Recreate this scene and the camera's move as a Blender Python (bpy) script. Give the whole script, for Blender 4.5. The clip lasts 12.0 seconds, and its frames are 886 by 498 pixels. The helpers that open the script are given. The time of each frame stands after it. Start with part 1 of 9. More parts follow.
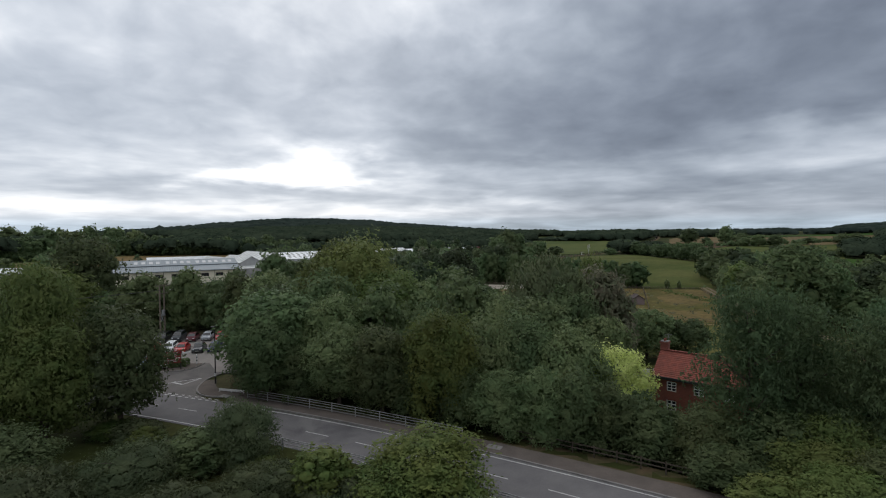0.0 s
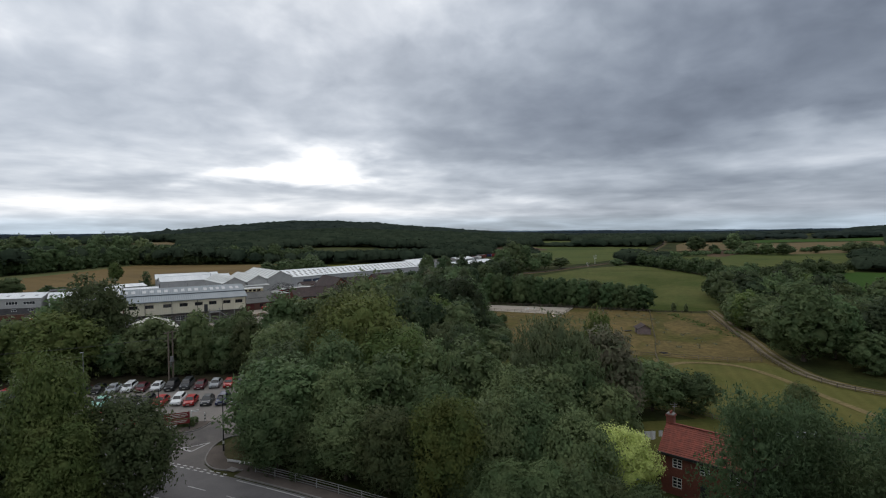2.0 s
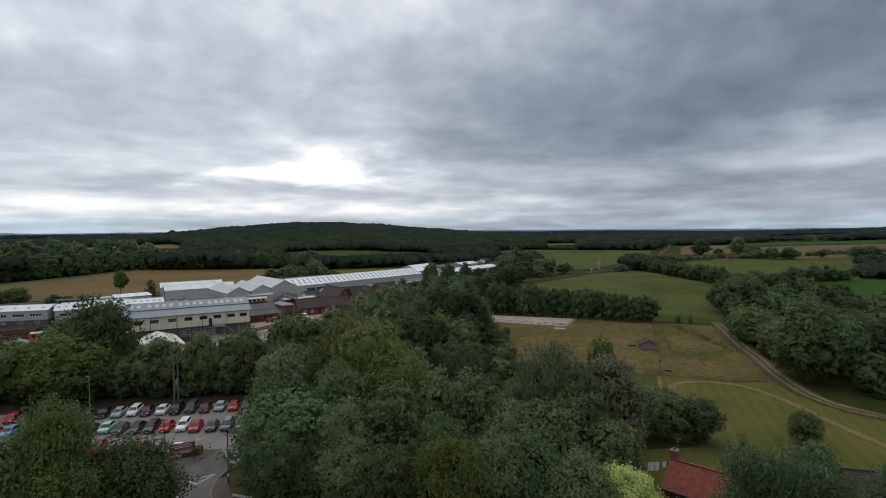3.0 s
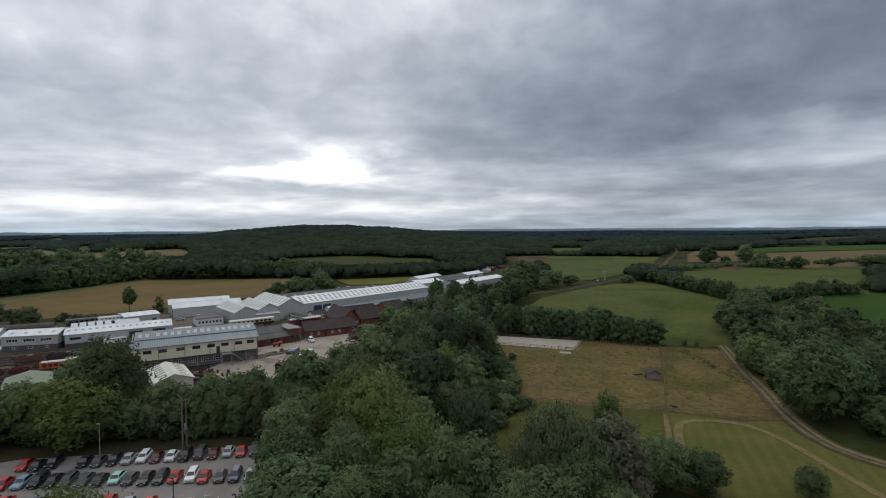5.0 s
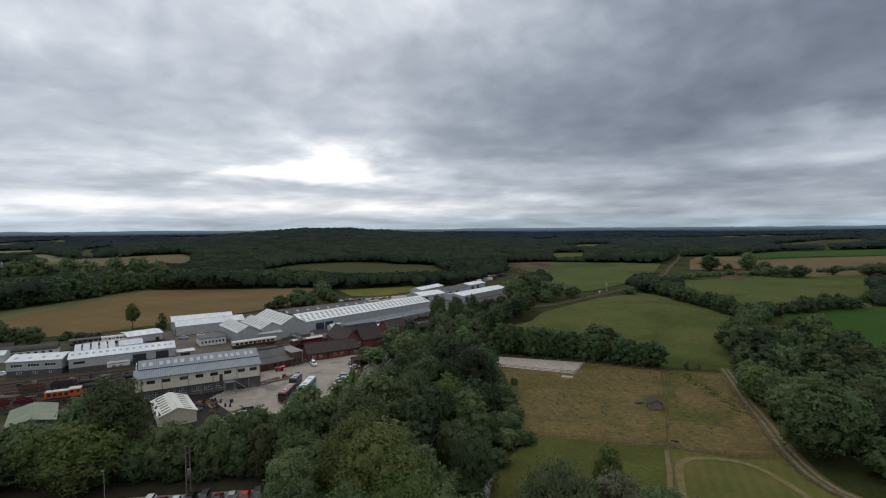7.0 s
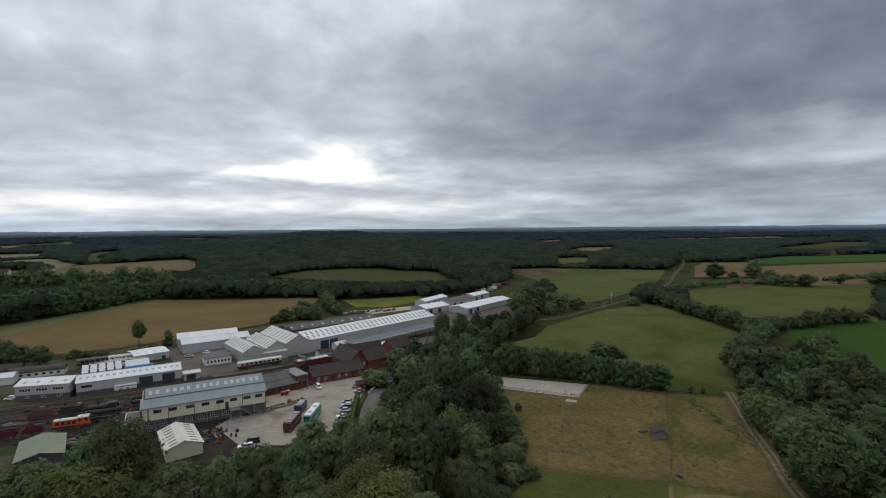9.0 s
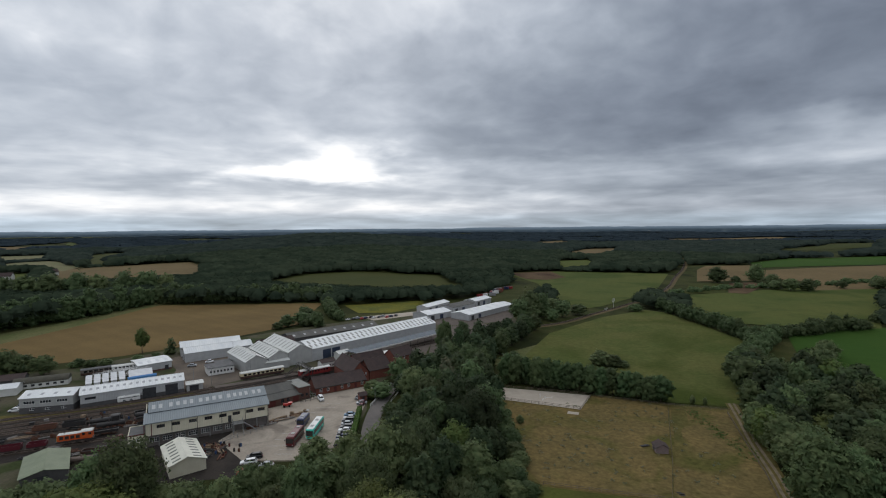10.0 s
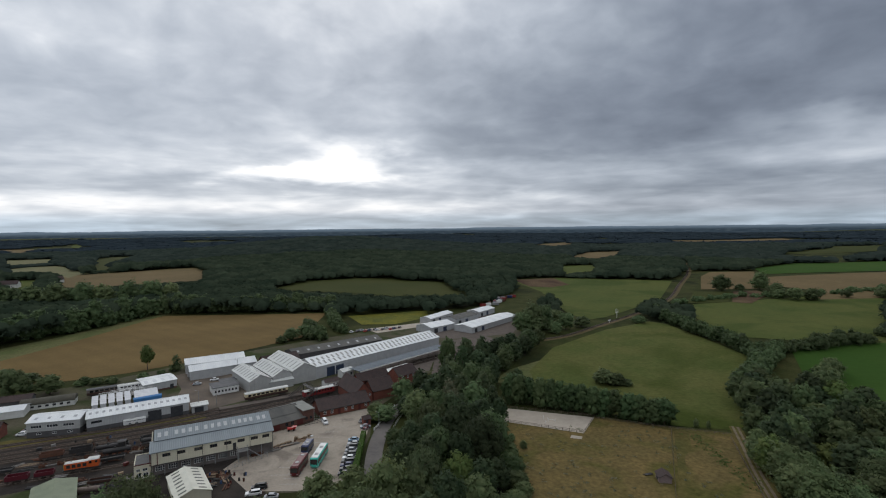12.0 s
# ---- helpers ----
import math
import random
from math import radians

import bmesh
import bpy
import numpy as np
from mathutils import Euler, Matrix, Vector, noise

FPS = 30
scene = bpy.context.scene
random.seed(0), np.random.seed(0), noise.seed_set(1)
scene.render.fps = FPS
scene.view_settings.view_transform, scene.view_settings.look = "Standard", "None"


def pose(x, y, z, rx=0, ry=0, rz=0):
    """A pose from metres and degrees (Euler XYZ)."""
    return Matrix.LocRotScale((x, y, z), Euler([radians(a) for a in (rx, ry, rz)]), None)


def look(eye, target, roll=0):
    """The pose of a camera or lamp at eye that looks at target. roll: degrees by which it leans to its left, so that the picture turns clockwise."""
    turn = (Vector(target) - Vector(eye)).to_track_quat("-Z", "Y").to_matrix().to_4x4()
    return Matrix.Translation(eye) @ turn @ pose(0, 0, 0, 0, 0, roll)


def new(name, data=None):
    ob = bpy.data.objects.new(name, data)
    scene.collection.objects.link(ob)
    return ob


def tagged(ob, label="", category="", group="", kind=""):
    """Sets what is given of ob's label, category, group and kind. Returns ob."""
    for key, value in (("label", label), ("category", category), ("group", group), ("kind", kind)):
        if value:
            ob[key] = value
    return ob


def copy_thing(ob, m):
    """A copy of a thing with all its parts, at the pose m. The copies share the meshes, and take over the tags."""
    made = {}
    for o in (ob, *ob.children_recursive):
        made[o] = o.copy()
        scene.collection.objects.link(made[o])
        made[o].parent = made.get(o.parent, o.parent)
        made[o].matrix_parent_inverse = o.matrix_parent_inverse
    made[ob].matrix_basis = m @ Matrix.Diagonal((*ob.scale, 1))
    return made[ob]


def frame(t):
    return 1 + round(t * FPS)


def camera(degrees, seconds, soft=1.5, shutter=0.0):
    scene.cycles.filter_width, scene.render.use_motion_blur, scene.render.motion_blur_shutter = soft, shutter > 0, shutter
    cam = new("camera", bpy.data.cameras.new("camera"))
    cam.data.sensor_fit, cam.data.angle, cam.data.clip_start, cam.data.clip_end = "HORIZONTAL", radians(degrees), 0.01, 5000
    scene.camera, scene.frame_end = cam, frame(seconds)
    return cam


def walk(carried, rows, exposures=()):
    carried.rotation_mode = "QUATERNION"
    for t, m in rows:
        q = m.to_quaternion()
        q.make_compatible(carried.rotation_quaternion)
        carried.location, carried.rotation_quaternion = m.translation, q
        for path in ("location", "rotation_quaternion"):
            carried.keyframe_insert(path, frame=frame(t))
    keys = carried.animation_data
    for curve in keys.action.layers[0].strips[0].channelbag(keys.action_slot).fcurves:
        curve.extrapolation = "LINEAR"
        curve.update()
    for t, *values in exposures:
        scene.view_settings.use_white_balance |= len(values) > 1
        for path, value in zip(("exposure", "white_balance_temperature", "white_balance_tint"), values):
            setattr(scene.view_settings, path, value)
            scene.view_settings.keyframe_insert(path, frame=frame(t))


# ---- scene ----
cam = camera(83.0, 12.0, soft=1.1)
PATH = [
    (0.0, 0.0, 0.0, 20.0, -0.0, -1.877, 0.431),
    (0.5, 0.015, 0.016, 22.364, 0.131, -1.918, 0.426),
    (1.0, 0.031, 0.029, 24.725, 0.231, -1.958, 0.421),
    (1.5, 0.047, 0.038, 27.084, 0.444, -1.996, 0.418),
    (2.0, 0.064, 0.044, 29.441, 0.669, -2.032, 0.417),
    (2.5, 0.08, 0.047, 31.794, 0.88, -2.066, 0.416),
    (3.0, 0.098, 0.046, 34.146, 1.08, -2.098, 0.416),
    (3.5, 0.115, 0.042, 36.495, 1.243, -2.129, 0.418),
    (4.0, 0.133, 0.035, 38.841, 1.407, -2.158, 0.421),
    (4.5, 0.151, 0.024, 41.185, 1.571, -2.186, 0.425),
    (5.0, 0.17, 0.01, 43.527, 1.734, -2.211, 0.431),
    (5.5, 0.189, -0.007, 45.866, 1.866, -2.235, 0.437),
    (6.0, 0.208, -0.028, 48.202, 1.945, -2.257, 0.445),
    (6.5, 0.228, -0.052, 50.536, 1.949, -2.278, 0.454),
    (7.0, 0.248, -0.079, 52.867, 1.943, -2.297, 0.464),
    (7.5, 0.268, -0.11, 55.196, 2.061, -2.314, 0.475),
    (8.0, 0.289, -0.144, 57.523, 2.179, -2.329, 0.488),
    (8.5, 0.31, -0.182, 59.847, 2.297, -2.342, 0.501),
    (9.0, 0.332, -0.222, 62.168, 2.416, -2.354, 0.516),
    (9.5, 0.354, -0.267, 64.487, 2.524, -2.364, 0.532),
    (10.0, 0.376, -0.314, 66.804, 2.642, -2.373, 0.549),
    (10.5, 0.399, -0.365, 69.118, 2.732, -2.38, 0.568),
    (11.0, 0.422, -0.419, 71.429, 2.841, -2.384, 0.587),
    (11.5, 0.445, -0.477, 73.738, 2.935, -2.388, 0.608),
    (12.0, 0.469, -0.537, 76.045, 3.011, -2.389, 0.63),
]
EXPOSURE = [(0.0, 0.10), (1.5, 0.07), (3.0, 0.01), (5.0, 0.0), (9.0, -0.03), (12.0, -0.03)]
walk(cam, [(t, pose(x, y, z, 90 + pitch, roll, yaw)) for t, x, y, z, yaw, pitch, roll in PATH], EXPOSURE)

# ---- world and light ----
SUN_AZ, SUN_EL = -14.0, 34.0


def nodes_of(tree):
    tree.nodes.clear()
    return tree.nodes, tree.links


def math_node(n, l, op, a, b=None, c=None):
    m = n.new("ShaderNodeMath")
    m.operation = op
    for i, v in enumerate((a, b, c)):
        if v is None:
            continue
        if isinstance(v, (int, float)):
            m.inputs[i].default_value = v
        else:
            l.new(v, m.inputs[i])
    return m.outputs[0]


def ramp_node(n, l, fac, stops):
    r = n.new("ShaderNodeValToRGB")
    e = r.color_ramp.elements
    while len(e) < len(stops):
        e.new(0.5)
    for el, (p, c) in zip(e, stops):
        el.position, el.color = p, (*c, 1)
    l.new(fac, r.inputs[0])
    return r.outputs[0]


def make_world():
    w = bpy.data.worlds.new("overcast_sky")
    w.use_nodes = True
    scene.world = w
    n, l = nodes_of(w.node_tree)
    M_ = lambda op, a, b=None, c=None: math_node(n, l, op, a, b, c)
    co = n.new("ShaderNodeTexCoord")
    sep = n.new("ShaderNodeSeparateXYZ")
    l.new(co.outputs["Generated"], sep.inputs[0])
    x, y, z = sep.outputs
    az = M_("MULTIPLY", M_("ARCTAN2", x, y), 57.296)
    el = M_("MULTIPLY", M_("ARCSINE", z), 57.296)
    flat = n.new("ShaderNodeCombineXYZ")
    l.new(M_("MULTIPLY", az, 0.075), flat.inputs[0])
    l.new(M_("MULTIPLY", el, 0.42), flat.inputs[1])

    def cloud(vec, scale, detail, rough, dist, sx=1.0, off=0.0):
        mp = n.new("ShaderNodeMapping")
        mp.inputs["Scale"].default_value = (sx, 1.0, 1.0)
        mp.inputs["Location"].default_value = (off, off * 0.7, off)
        l.new(vec, mp.inputs[0])
        t = n.new("ShaderNodeTexNoise")
        t.inputs["Scale"].default_value, t.inputs["Detail"].default_value = scale, detail
        t.inputs["Roughness"].default_value, t.inputs["Distortion"].default_value = rough, dist
        l.new(mp.outputs[0], t.inputs["Vector"])
        return M_("SUBTRACT", t.outputs[0], 0.5)

    def blob(a0, e0, sa, se, amount, tilt=0.0):
        da = M_("SUBTRACT", az, a0)
        de = M_("SUBTRACT", M_("SUBTRACT", el, e0), M_("MULTIPLY", da, tilt))
        q = M_("ADD", M_("POWER", M_("ABSOLUTE", M_("DIVIDE", da, sa)), 2.0), M_("POWER", M_("ABSOLUTE", M_("DIVIDE", de, se)), 2.0))
        return M_("MULTIPLY", M_("EXPONENT", M_("MULTIPLY", q, -1.0)), amount)

    def total(parts):
        v = parts[0]
        for q in parts[1:]:
            v = M_("ADD", v, q)
        return v

    def step(v, lo, hi):
        mr = n.new("ShaderNodeMapRange")
        mr.interpolation_type = "SMOOTHSTEP"
        mr.inputs[1].default_value, mr.inputs[2].default_value = lo, hi
        l.new(v, mr.inputs[0])
        return mr.outputs[0]

    # the cloud layer: finer and flatter towards the horizon
    bank = n.new("ShaderNodeCombineXYZ")
    l.new(M_("MULTIPLY", az, 0.052), bank.inputs[0])
    l.new(M_("MULTIPLY", M_("LOGARITHM", M_("ADD", M_("MAXIMUM", el, 0.0), 3.6), 2.718), 1.9), bank.inputs[1])
    bank = bank.outputs[0]
    az0, el0 = az, el
    drift = cloud(bank, 1.5, 4.0, 0.5, 0.3, 1.0, 1.3)
    heave = cloud(bank, 2.1, 4.0, 0.52, 0.3, 1.0, 8.3)
    az = M_("ADD", az, M_("MULTIPLY", drift, 20.0))
    el = M_("ADD", el, M_("MULTIPLY", heave, M_("ADD", 1.2, M_("MULTIPLY", M_("MAXIMUM", el, 0.0), 0.34))))
    # brightness of the overcast in stops, layer by layer upwards from the horizon
    layers = (
        (0.7, (1.1, 1.0, 0.75, 0.65, 0.6, 0.55, 0.5, 0.6, 0.6)), (2.6, (1.75, 1.7, 1.5, 1.5, 1.5, 0.8, 0.5, 0.55, 0.5)), (4.4, (1.0, 0.95, 0.95, 0.85, 0.9, 0.55, 0.15, 0.1, 0.35)),
        (6.5, (1.15, 1.1, 1.2, 1.6, 1.05, 0.6, 0.35, 0.55, 0.8)), (8.9, (0.95, 1.0, 1.0, 1.3, 0.4, -0.1, -0.4, 0.15, 0.55)), (11.4, (0.8, 0.85, 0.8, 0.95, 0.4, -0.15, -0.55, -0.55, -0.3)), (14.1, (0.9, 0.9, 0.75, 0.9, 0.3, -0.1, -0.4, -0.35, -0.25)),
        (18.5, (1.2, 1.05, 1.0, 0.85, 0.6, 0.3, 0.0, -0.35, -0.6)), (22.6, (1.15, 1.2, 1.2, 1.2, 1.1, 0.6, 0.3, 0.05, -0.2)))
    across = M_("MULTIPLY_ADD", az, 1 / 84.0, 45.0 / 84.0)
    v, below = None, 0.0
    for height, row in layers:
        k = n.new("ShaderNodeValToRGB")
        k.color_ramp.interpolation = "CARDINAL"
        e = k.color_ramp.elements
        while len(e) < len(row):
            e.new(0.5)
        for el_, a_, q in zip(e, (-43.4, -35.5, -25.8, -14.4, -1.95, 10.5, 21.9, 31.6, 39.5), row):
            el_.position, el_.color = (a_ + 45) / 84, ((q + 1) / 4, (q + 1) / 4, (q + 1) / 4, 1)
        l.new(across, k.inputs[0])
        if v is None:
            v = k.outputs[0]
        else:
            mx = n.new("ShaderNodeMix")
            l.new(step(el, below, height), mx.inputs[0])
            l.new(v, mx.inputs[2])
            l.new(k.outputs[0], mx.inputs[3])
            v = mx.outputs[0]
        below = height
    v = M_("MULTIPLY_ADD", v, 4.0, -1.0)
    # round the rest of the sky the cloud is thinner and even
    v = M_("MULTIPLY_ADD", M_("SUBTRACT", 1.0, v), step(M_("ABSOLUTE", az0), 52.0, 110.0), v)
    v = M_("MULTIPLY_ADD", M_("SUBTRACT", 1.7, v), step(el0, 27.0, 75.0), v)
    puff = cloud(bank, 3.4, 4.0, 0.48, 0.25, 1.0, 5.1)
    fine = cloud(bank, 8.0, 4.0, 0.55, 0.2, 1.0, 9.0)
    streak = cloud(flat.outputs[0], 1.5, 4.0, 0.5, 0.5, 0.9, 4.0)
    low = M_("SUBTRACT", 1.0, step(el0, 4.0, 11.0))
    v = total([v, M_("MULTIPLY", puff, 1.25), M_("MULTIPLY", fine, 0.10), M_("MULTIPLY", M_("MULTIPLY", low, streak), 1.5), -0.06])
    # the bright gap
    gap = total([blob(-13.6, 7.4, 7.6, 2.0, 1.0), blob(-21.0, 5.9, 7.0, 1.1, 0.7), M_("MULTIPLY", puff, 1.0)])
    v = M_("ADD", v, M_("MULTIPLY", step(gap, 0.15, 0.95), 0.62))
    el, az = el0, az0
    bright = M_("MULTIPLY", M_("POWER", 2.0, v), 0.3)
    hue = ramp_node(n, l, bright, [(0.18, (0.855, 1.0, 1.28)), (0.34, (0.88, 1.0, 1.19)), (0.66, (0.935, 1.0, 1.10)), (0.95, (0.985, 1.0, 1.03))])
    cold = n.new("ShaderNodeMixRGB")
    l.new(M_("MULTIPLY", M_("SUBTRACT", 1.0, step(el, 0.5, 2.2)), 0.8), cold.inputs[0])
    l.new(hue, cold.inputs[1])
    cold.inputs[2].default_value = (0.80, 1.0, 1.20, 1)
    lit = n.new("ShaderNodeVectorMath")
    lit.operation = "SCALE"
    l.new(cold.outputs[0], lit.inputs[0])
    l.new(bright, lit.inputs["Scale"])
    tint = lit.outputs[0]
    sky = n.new("ShaderNodeTexSky")
    sky.sky_type, sky.sun_disc = "NISHITA", False
    sky.sun_elevation, sky.sun_rotation = radians(SUN_EL), radians(SUN_AZ)
    blue = n.new("ShaderNodeMixRGB")
    blue.blend_type = "ADD"
    blue.inputs[0].default_value = 0.004
    l.new(tint, blue.inputs[1])
    l.new(sky.outputs[0], blue.inputs[2])
    # the farthest land, painted into the backdrop in haze blue: ridges one behind another, mottled with woods and pale
    # fields
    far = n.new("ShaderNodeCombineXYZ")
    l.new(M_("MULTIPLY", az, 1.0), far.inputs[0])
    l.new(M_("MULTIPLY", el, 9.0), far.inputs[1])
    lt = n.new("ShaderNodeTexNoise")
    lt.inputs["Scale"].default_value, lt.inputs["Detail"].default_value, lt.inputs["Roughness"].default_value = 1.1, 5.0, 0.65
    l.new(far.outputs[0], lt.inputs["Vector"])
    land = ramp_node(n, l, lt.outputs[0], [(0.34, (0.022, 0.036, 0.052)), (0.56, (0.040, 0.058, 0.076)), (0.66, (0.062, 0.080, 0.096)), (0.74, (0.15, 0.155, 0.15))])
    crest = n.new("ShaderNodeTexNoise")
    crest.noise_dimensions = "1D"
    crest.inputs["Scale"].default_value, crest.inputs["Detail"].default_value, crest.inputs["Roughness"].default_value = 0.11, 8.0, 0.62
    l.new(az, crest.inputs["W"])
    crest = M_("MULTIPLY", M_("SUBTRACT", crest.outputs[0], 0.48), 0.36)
    # painted haze: the land colour fades to pale blue towards the skyline
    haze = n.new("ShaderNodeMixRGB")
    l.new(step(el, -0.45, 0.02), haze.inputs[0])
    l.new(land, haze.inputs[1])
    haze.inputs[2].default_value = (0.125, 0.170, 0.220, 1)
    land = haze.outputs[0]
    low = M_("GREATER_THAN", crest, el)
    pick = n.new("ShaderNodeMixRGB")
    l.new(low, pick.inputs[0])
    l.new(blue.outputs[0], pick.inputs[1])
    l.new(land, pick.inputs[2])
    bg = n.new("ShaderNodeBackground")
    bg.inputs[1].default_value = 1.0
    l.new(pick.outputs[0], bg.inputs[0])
    out = n.new("ShaderNodeOutputWorld")
    l.new(bg.outputs[0], out.inputs[0])


make_world()
sun = new("sun", bpy.data.lights.new("sun", "SUN"))
sun.data.energy, sun.data.angle, sun.data.color = 0.5, radians(40), (1.0, 0.97, 0.93)
sun.matrix_world = pose(0, 0, 200, 0, 0, 0) @ look((0, 0, 0), (-math.sin(radians(SUN_AZ)) * math.cos(radians(SUN_EL)), -math.cos(radians(SUN_AZ)) * math.cos(radians(SUN_EL)), -math.sin(radians(SUN_EL))))


# ---- materials ----
def surface(name, a, b=None, rough=0.8, scale=1.0, fine=12.0, metal=0.0, bump=0.15, rnd=0.0, world=False, streak=None, contrast=0.25, ribs=None, rib_depth=0.3, stripes=None, patches=None):
    """a, b: two tones mixed by a large noise; a fine noise varies their value; streak stretches the large noise."""
    m = bpy.data.materials.new(name)
    m.use_nodes = True
    n, l = nodes_of(m.node_tree)
    b = b or tuple(c * 0.8 for c in a)
    if world:
        vec = n.new("ShaderNodeNewGeometry").outputs["Position"]
    else:
        vec = n.new("ShaderNodeTexCoord").outputs["Object"]
    mp = n.new("ShaderNodeMapping")
    mp.inputs["Scale"].default_value = streak or (1, 1, 1)
    l.new(vec, mp.inputs[0])
    t1, t2 = n.new("ShaderNodeTexNoise"), n.new("ShaderNodeTexNoise")
    t1.inputs["Scale"].default_value, t1.inputs["Detail"].default_value, t1.inputs["Roughness"].default_value = scale, 5.0, 0.6
    t2.inputs["Scale"].default_value, t2.inputs["Detail"].default_value, t2.inputs["Roughness"].default_value = fine, 4.0, 0.65
    l.new(mp.outputs[0], t1.inputs["Vector"])
    l.new(vec, t2.inputs["Vector"])
    fac = ramp_node(n, l, t1.outputs[0], [(0.36, (0, 0, 0)), (0.64, (1, 1, 1))])
    mix = n.new("ShaderNodeMixRGB")
    l.new(fac, mix.inputs[0])
    mix.inputs[1].default_value, mix.inputs[2].default_value = (*a, 1), (*b, 1)
    col = mix.outputs[0]
    if patches:
        pc, ps, lo, hi = patches
        t3 = n.new("ShaderNodeTexNoise")
        t3.inputs["Scale"].default_value, t3.inputs["Detail"].default_value, t3.inputs["Distortion"].default_value = ps, 6.0, 0.6
        l.new(vec, t3.inputs["Vector"])
        pf = ramp_node(n, l, t3.outputs[0], [(lo, (0, 0, 0)), (hi, (1, 1, 1))])
        mx = n.new("ShaderNodeMixRGB")
        l.new(pf, mx.inputs[0])
        l.new(col, mx.inputs[1])
        mx.inputs[2].default_value = (*pc, 1)
        col = mx.outputs[0]
    if stripes:
        ang, width, sc = stripes
        mp2 = n.new("ShaderNodeMapping")
        mp2.inputs["Rotation"].default_value = (0, 0, radians(ang))
        l.new(vec, mp2.inputs[0])
        wv = n.new("ShaderNodeTexWave")
        wv.inputs["Scale"].default_value, wv.inputs["Distortion"].default_value, wv.inputs["Detail"].default_value = 0.314 / width, 1.2, 2.0
        wv.inputs["Detail Scale"].default_value = 0.6
        l.new(mp2.outputs[0], wv.inputs["Vector"])
        mx = n.new("ShaderNodeMixRGB")
        mx.blend_type = "MULTIPLY"
        l.new(math_node(n, l, "MULTIPLY", wv.outputs[1], sc), mx.inputs[0])
        l.new(col, mx.inputs[1])
        mx.inputs[2].default_value = (0.55, 0.58, 0.5, 1)
        col = mx.outputs[0]
    val = math_node(n, l, "ADD", math_node(n, l, "MULTIPLY", math_node(n, l, "SUBTRACT", t2.outputs[0], 0.5), contrast * 3), 1.0)
    if rnd:
        r = n.new("ShaderNodeObjectInfo").outputs["Random"]
        val = math_node(n, l, "MULTIPLY", val, math_node(n, l, "ADD", math_node(n, l, "MULTIPLY", r, rnd * 2), 1 - rnd))
    hsv = n.new("ShaderNodeHueSaturation")
    l.new(val, hsv.inputs["Value"])
    l.new(col, hsv.inputs["Color"])
    p = n.new("ShaderNodeBsdfPrincipled")
    l.new(hsv.outputs[0], p.inputs["Base Color"])
    p.inputs["Roughness"].default_value, p.inputs["Metallic"].default_value = rough, metal
    p.inputs["Specular IOR Level"].default_value = 0.06 if world and rough > 0.8 else 0.4
    height = t2.outputs[0]
    if ribs:
        axis, width = ribs
        wv = n.new("ShaderNodeTexWave")
        wv.bands_direction = axis
        wv.inputs["Scale"].default_value = 0.314 / width
        l.new(vec, wv.inputs["Vector"])
        height = math_node(n, l, "ADD", math_node(n, l, "MULTIPLY", wv.outputs[1], rib_depth * 4), math_node(n, l, "MULTIPLY", t2.outputs[0], 0.4))
    if bump:
        bp = n.new("ShaderNodeBump")
        bp.inputs["Strength"].default_value, bp.inputs["Distance"].default_value = bump, 0.1
        l.new(height, bp.inputs["Height"])
        l.new(bp.outputs[0], p.inputs["Normal"])
    o = n.new("ShaderNodeOutputMaterial")
    l.new(p.outputs[0], o.inputs[0])
    return m


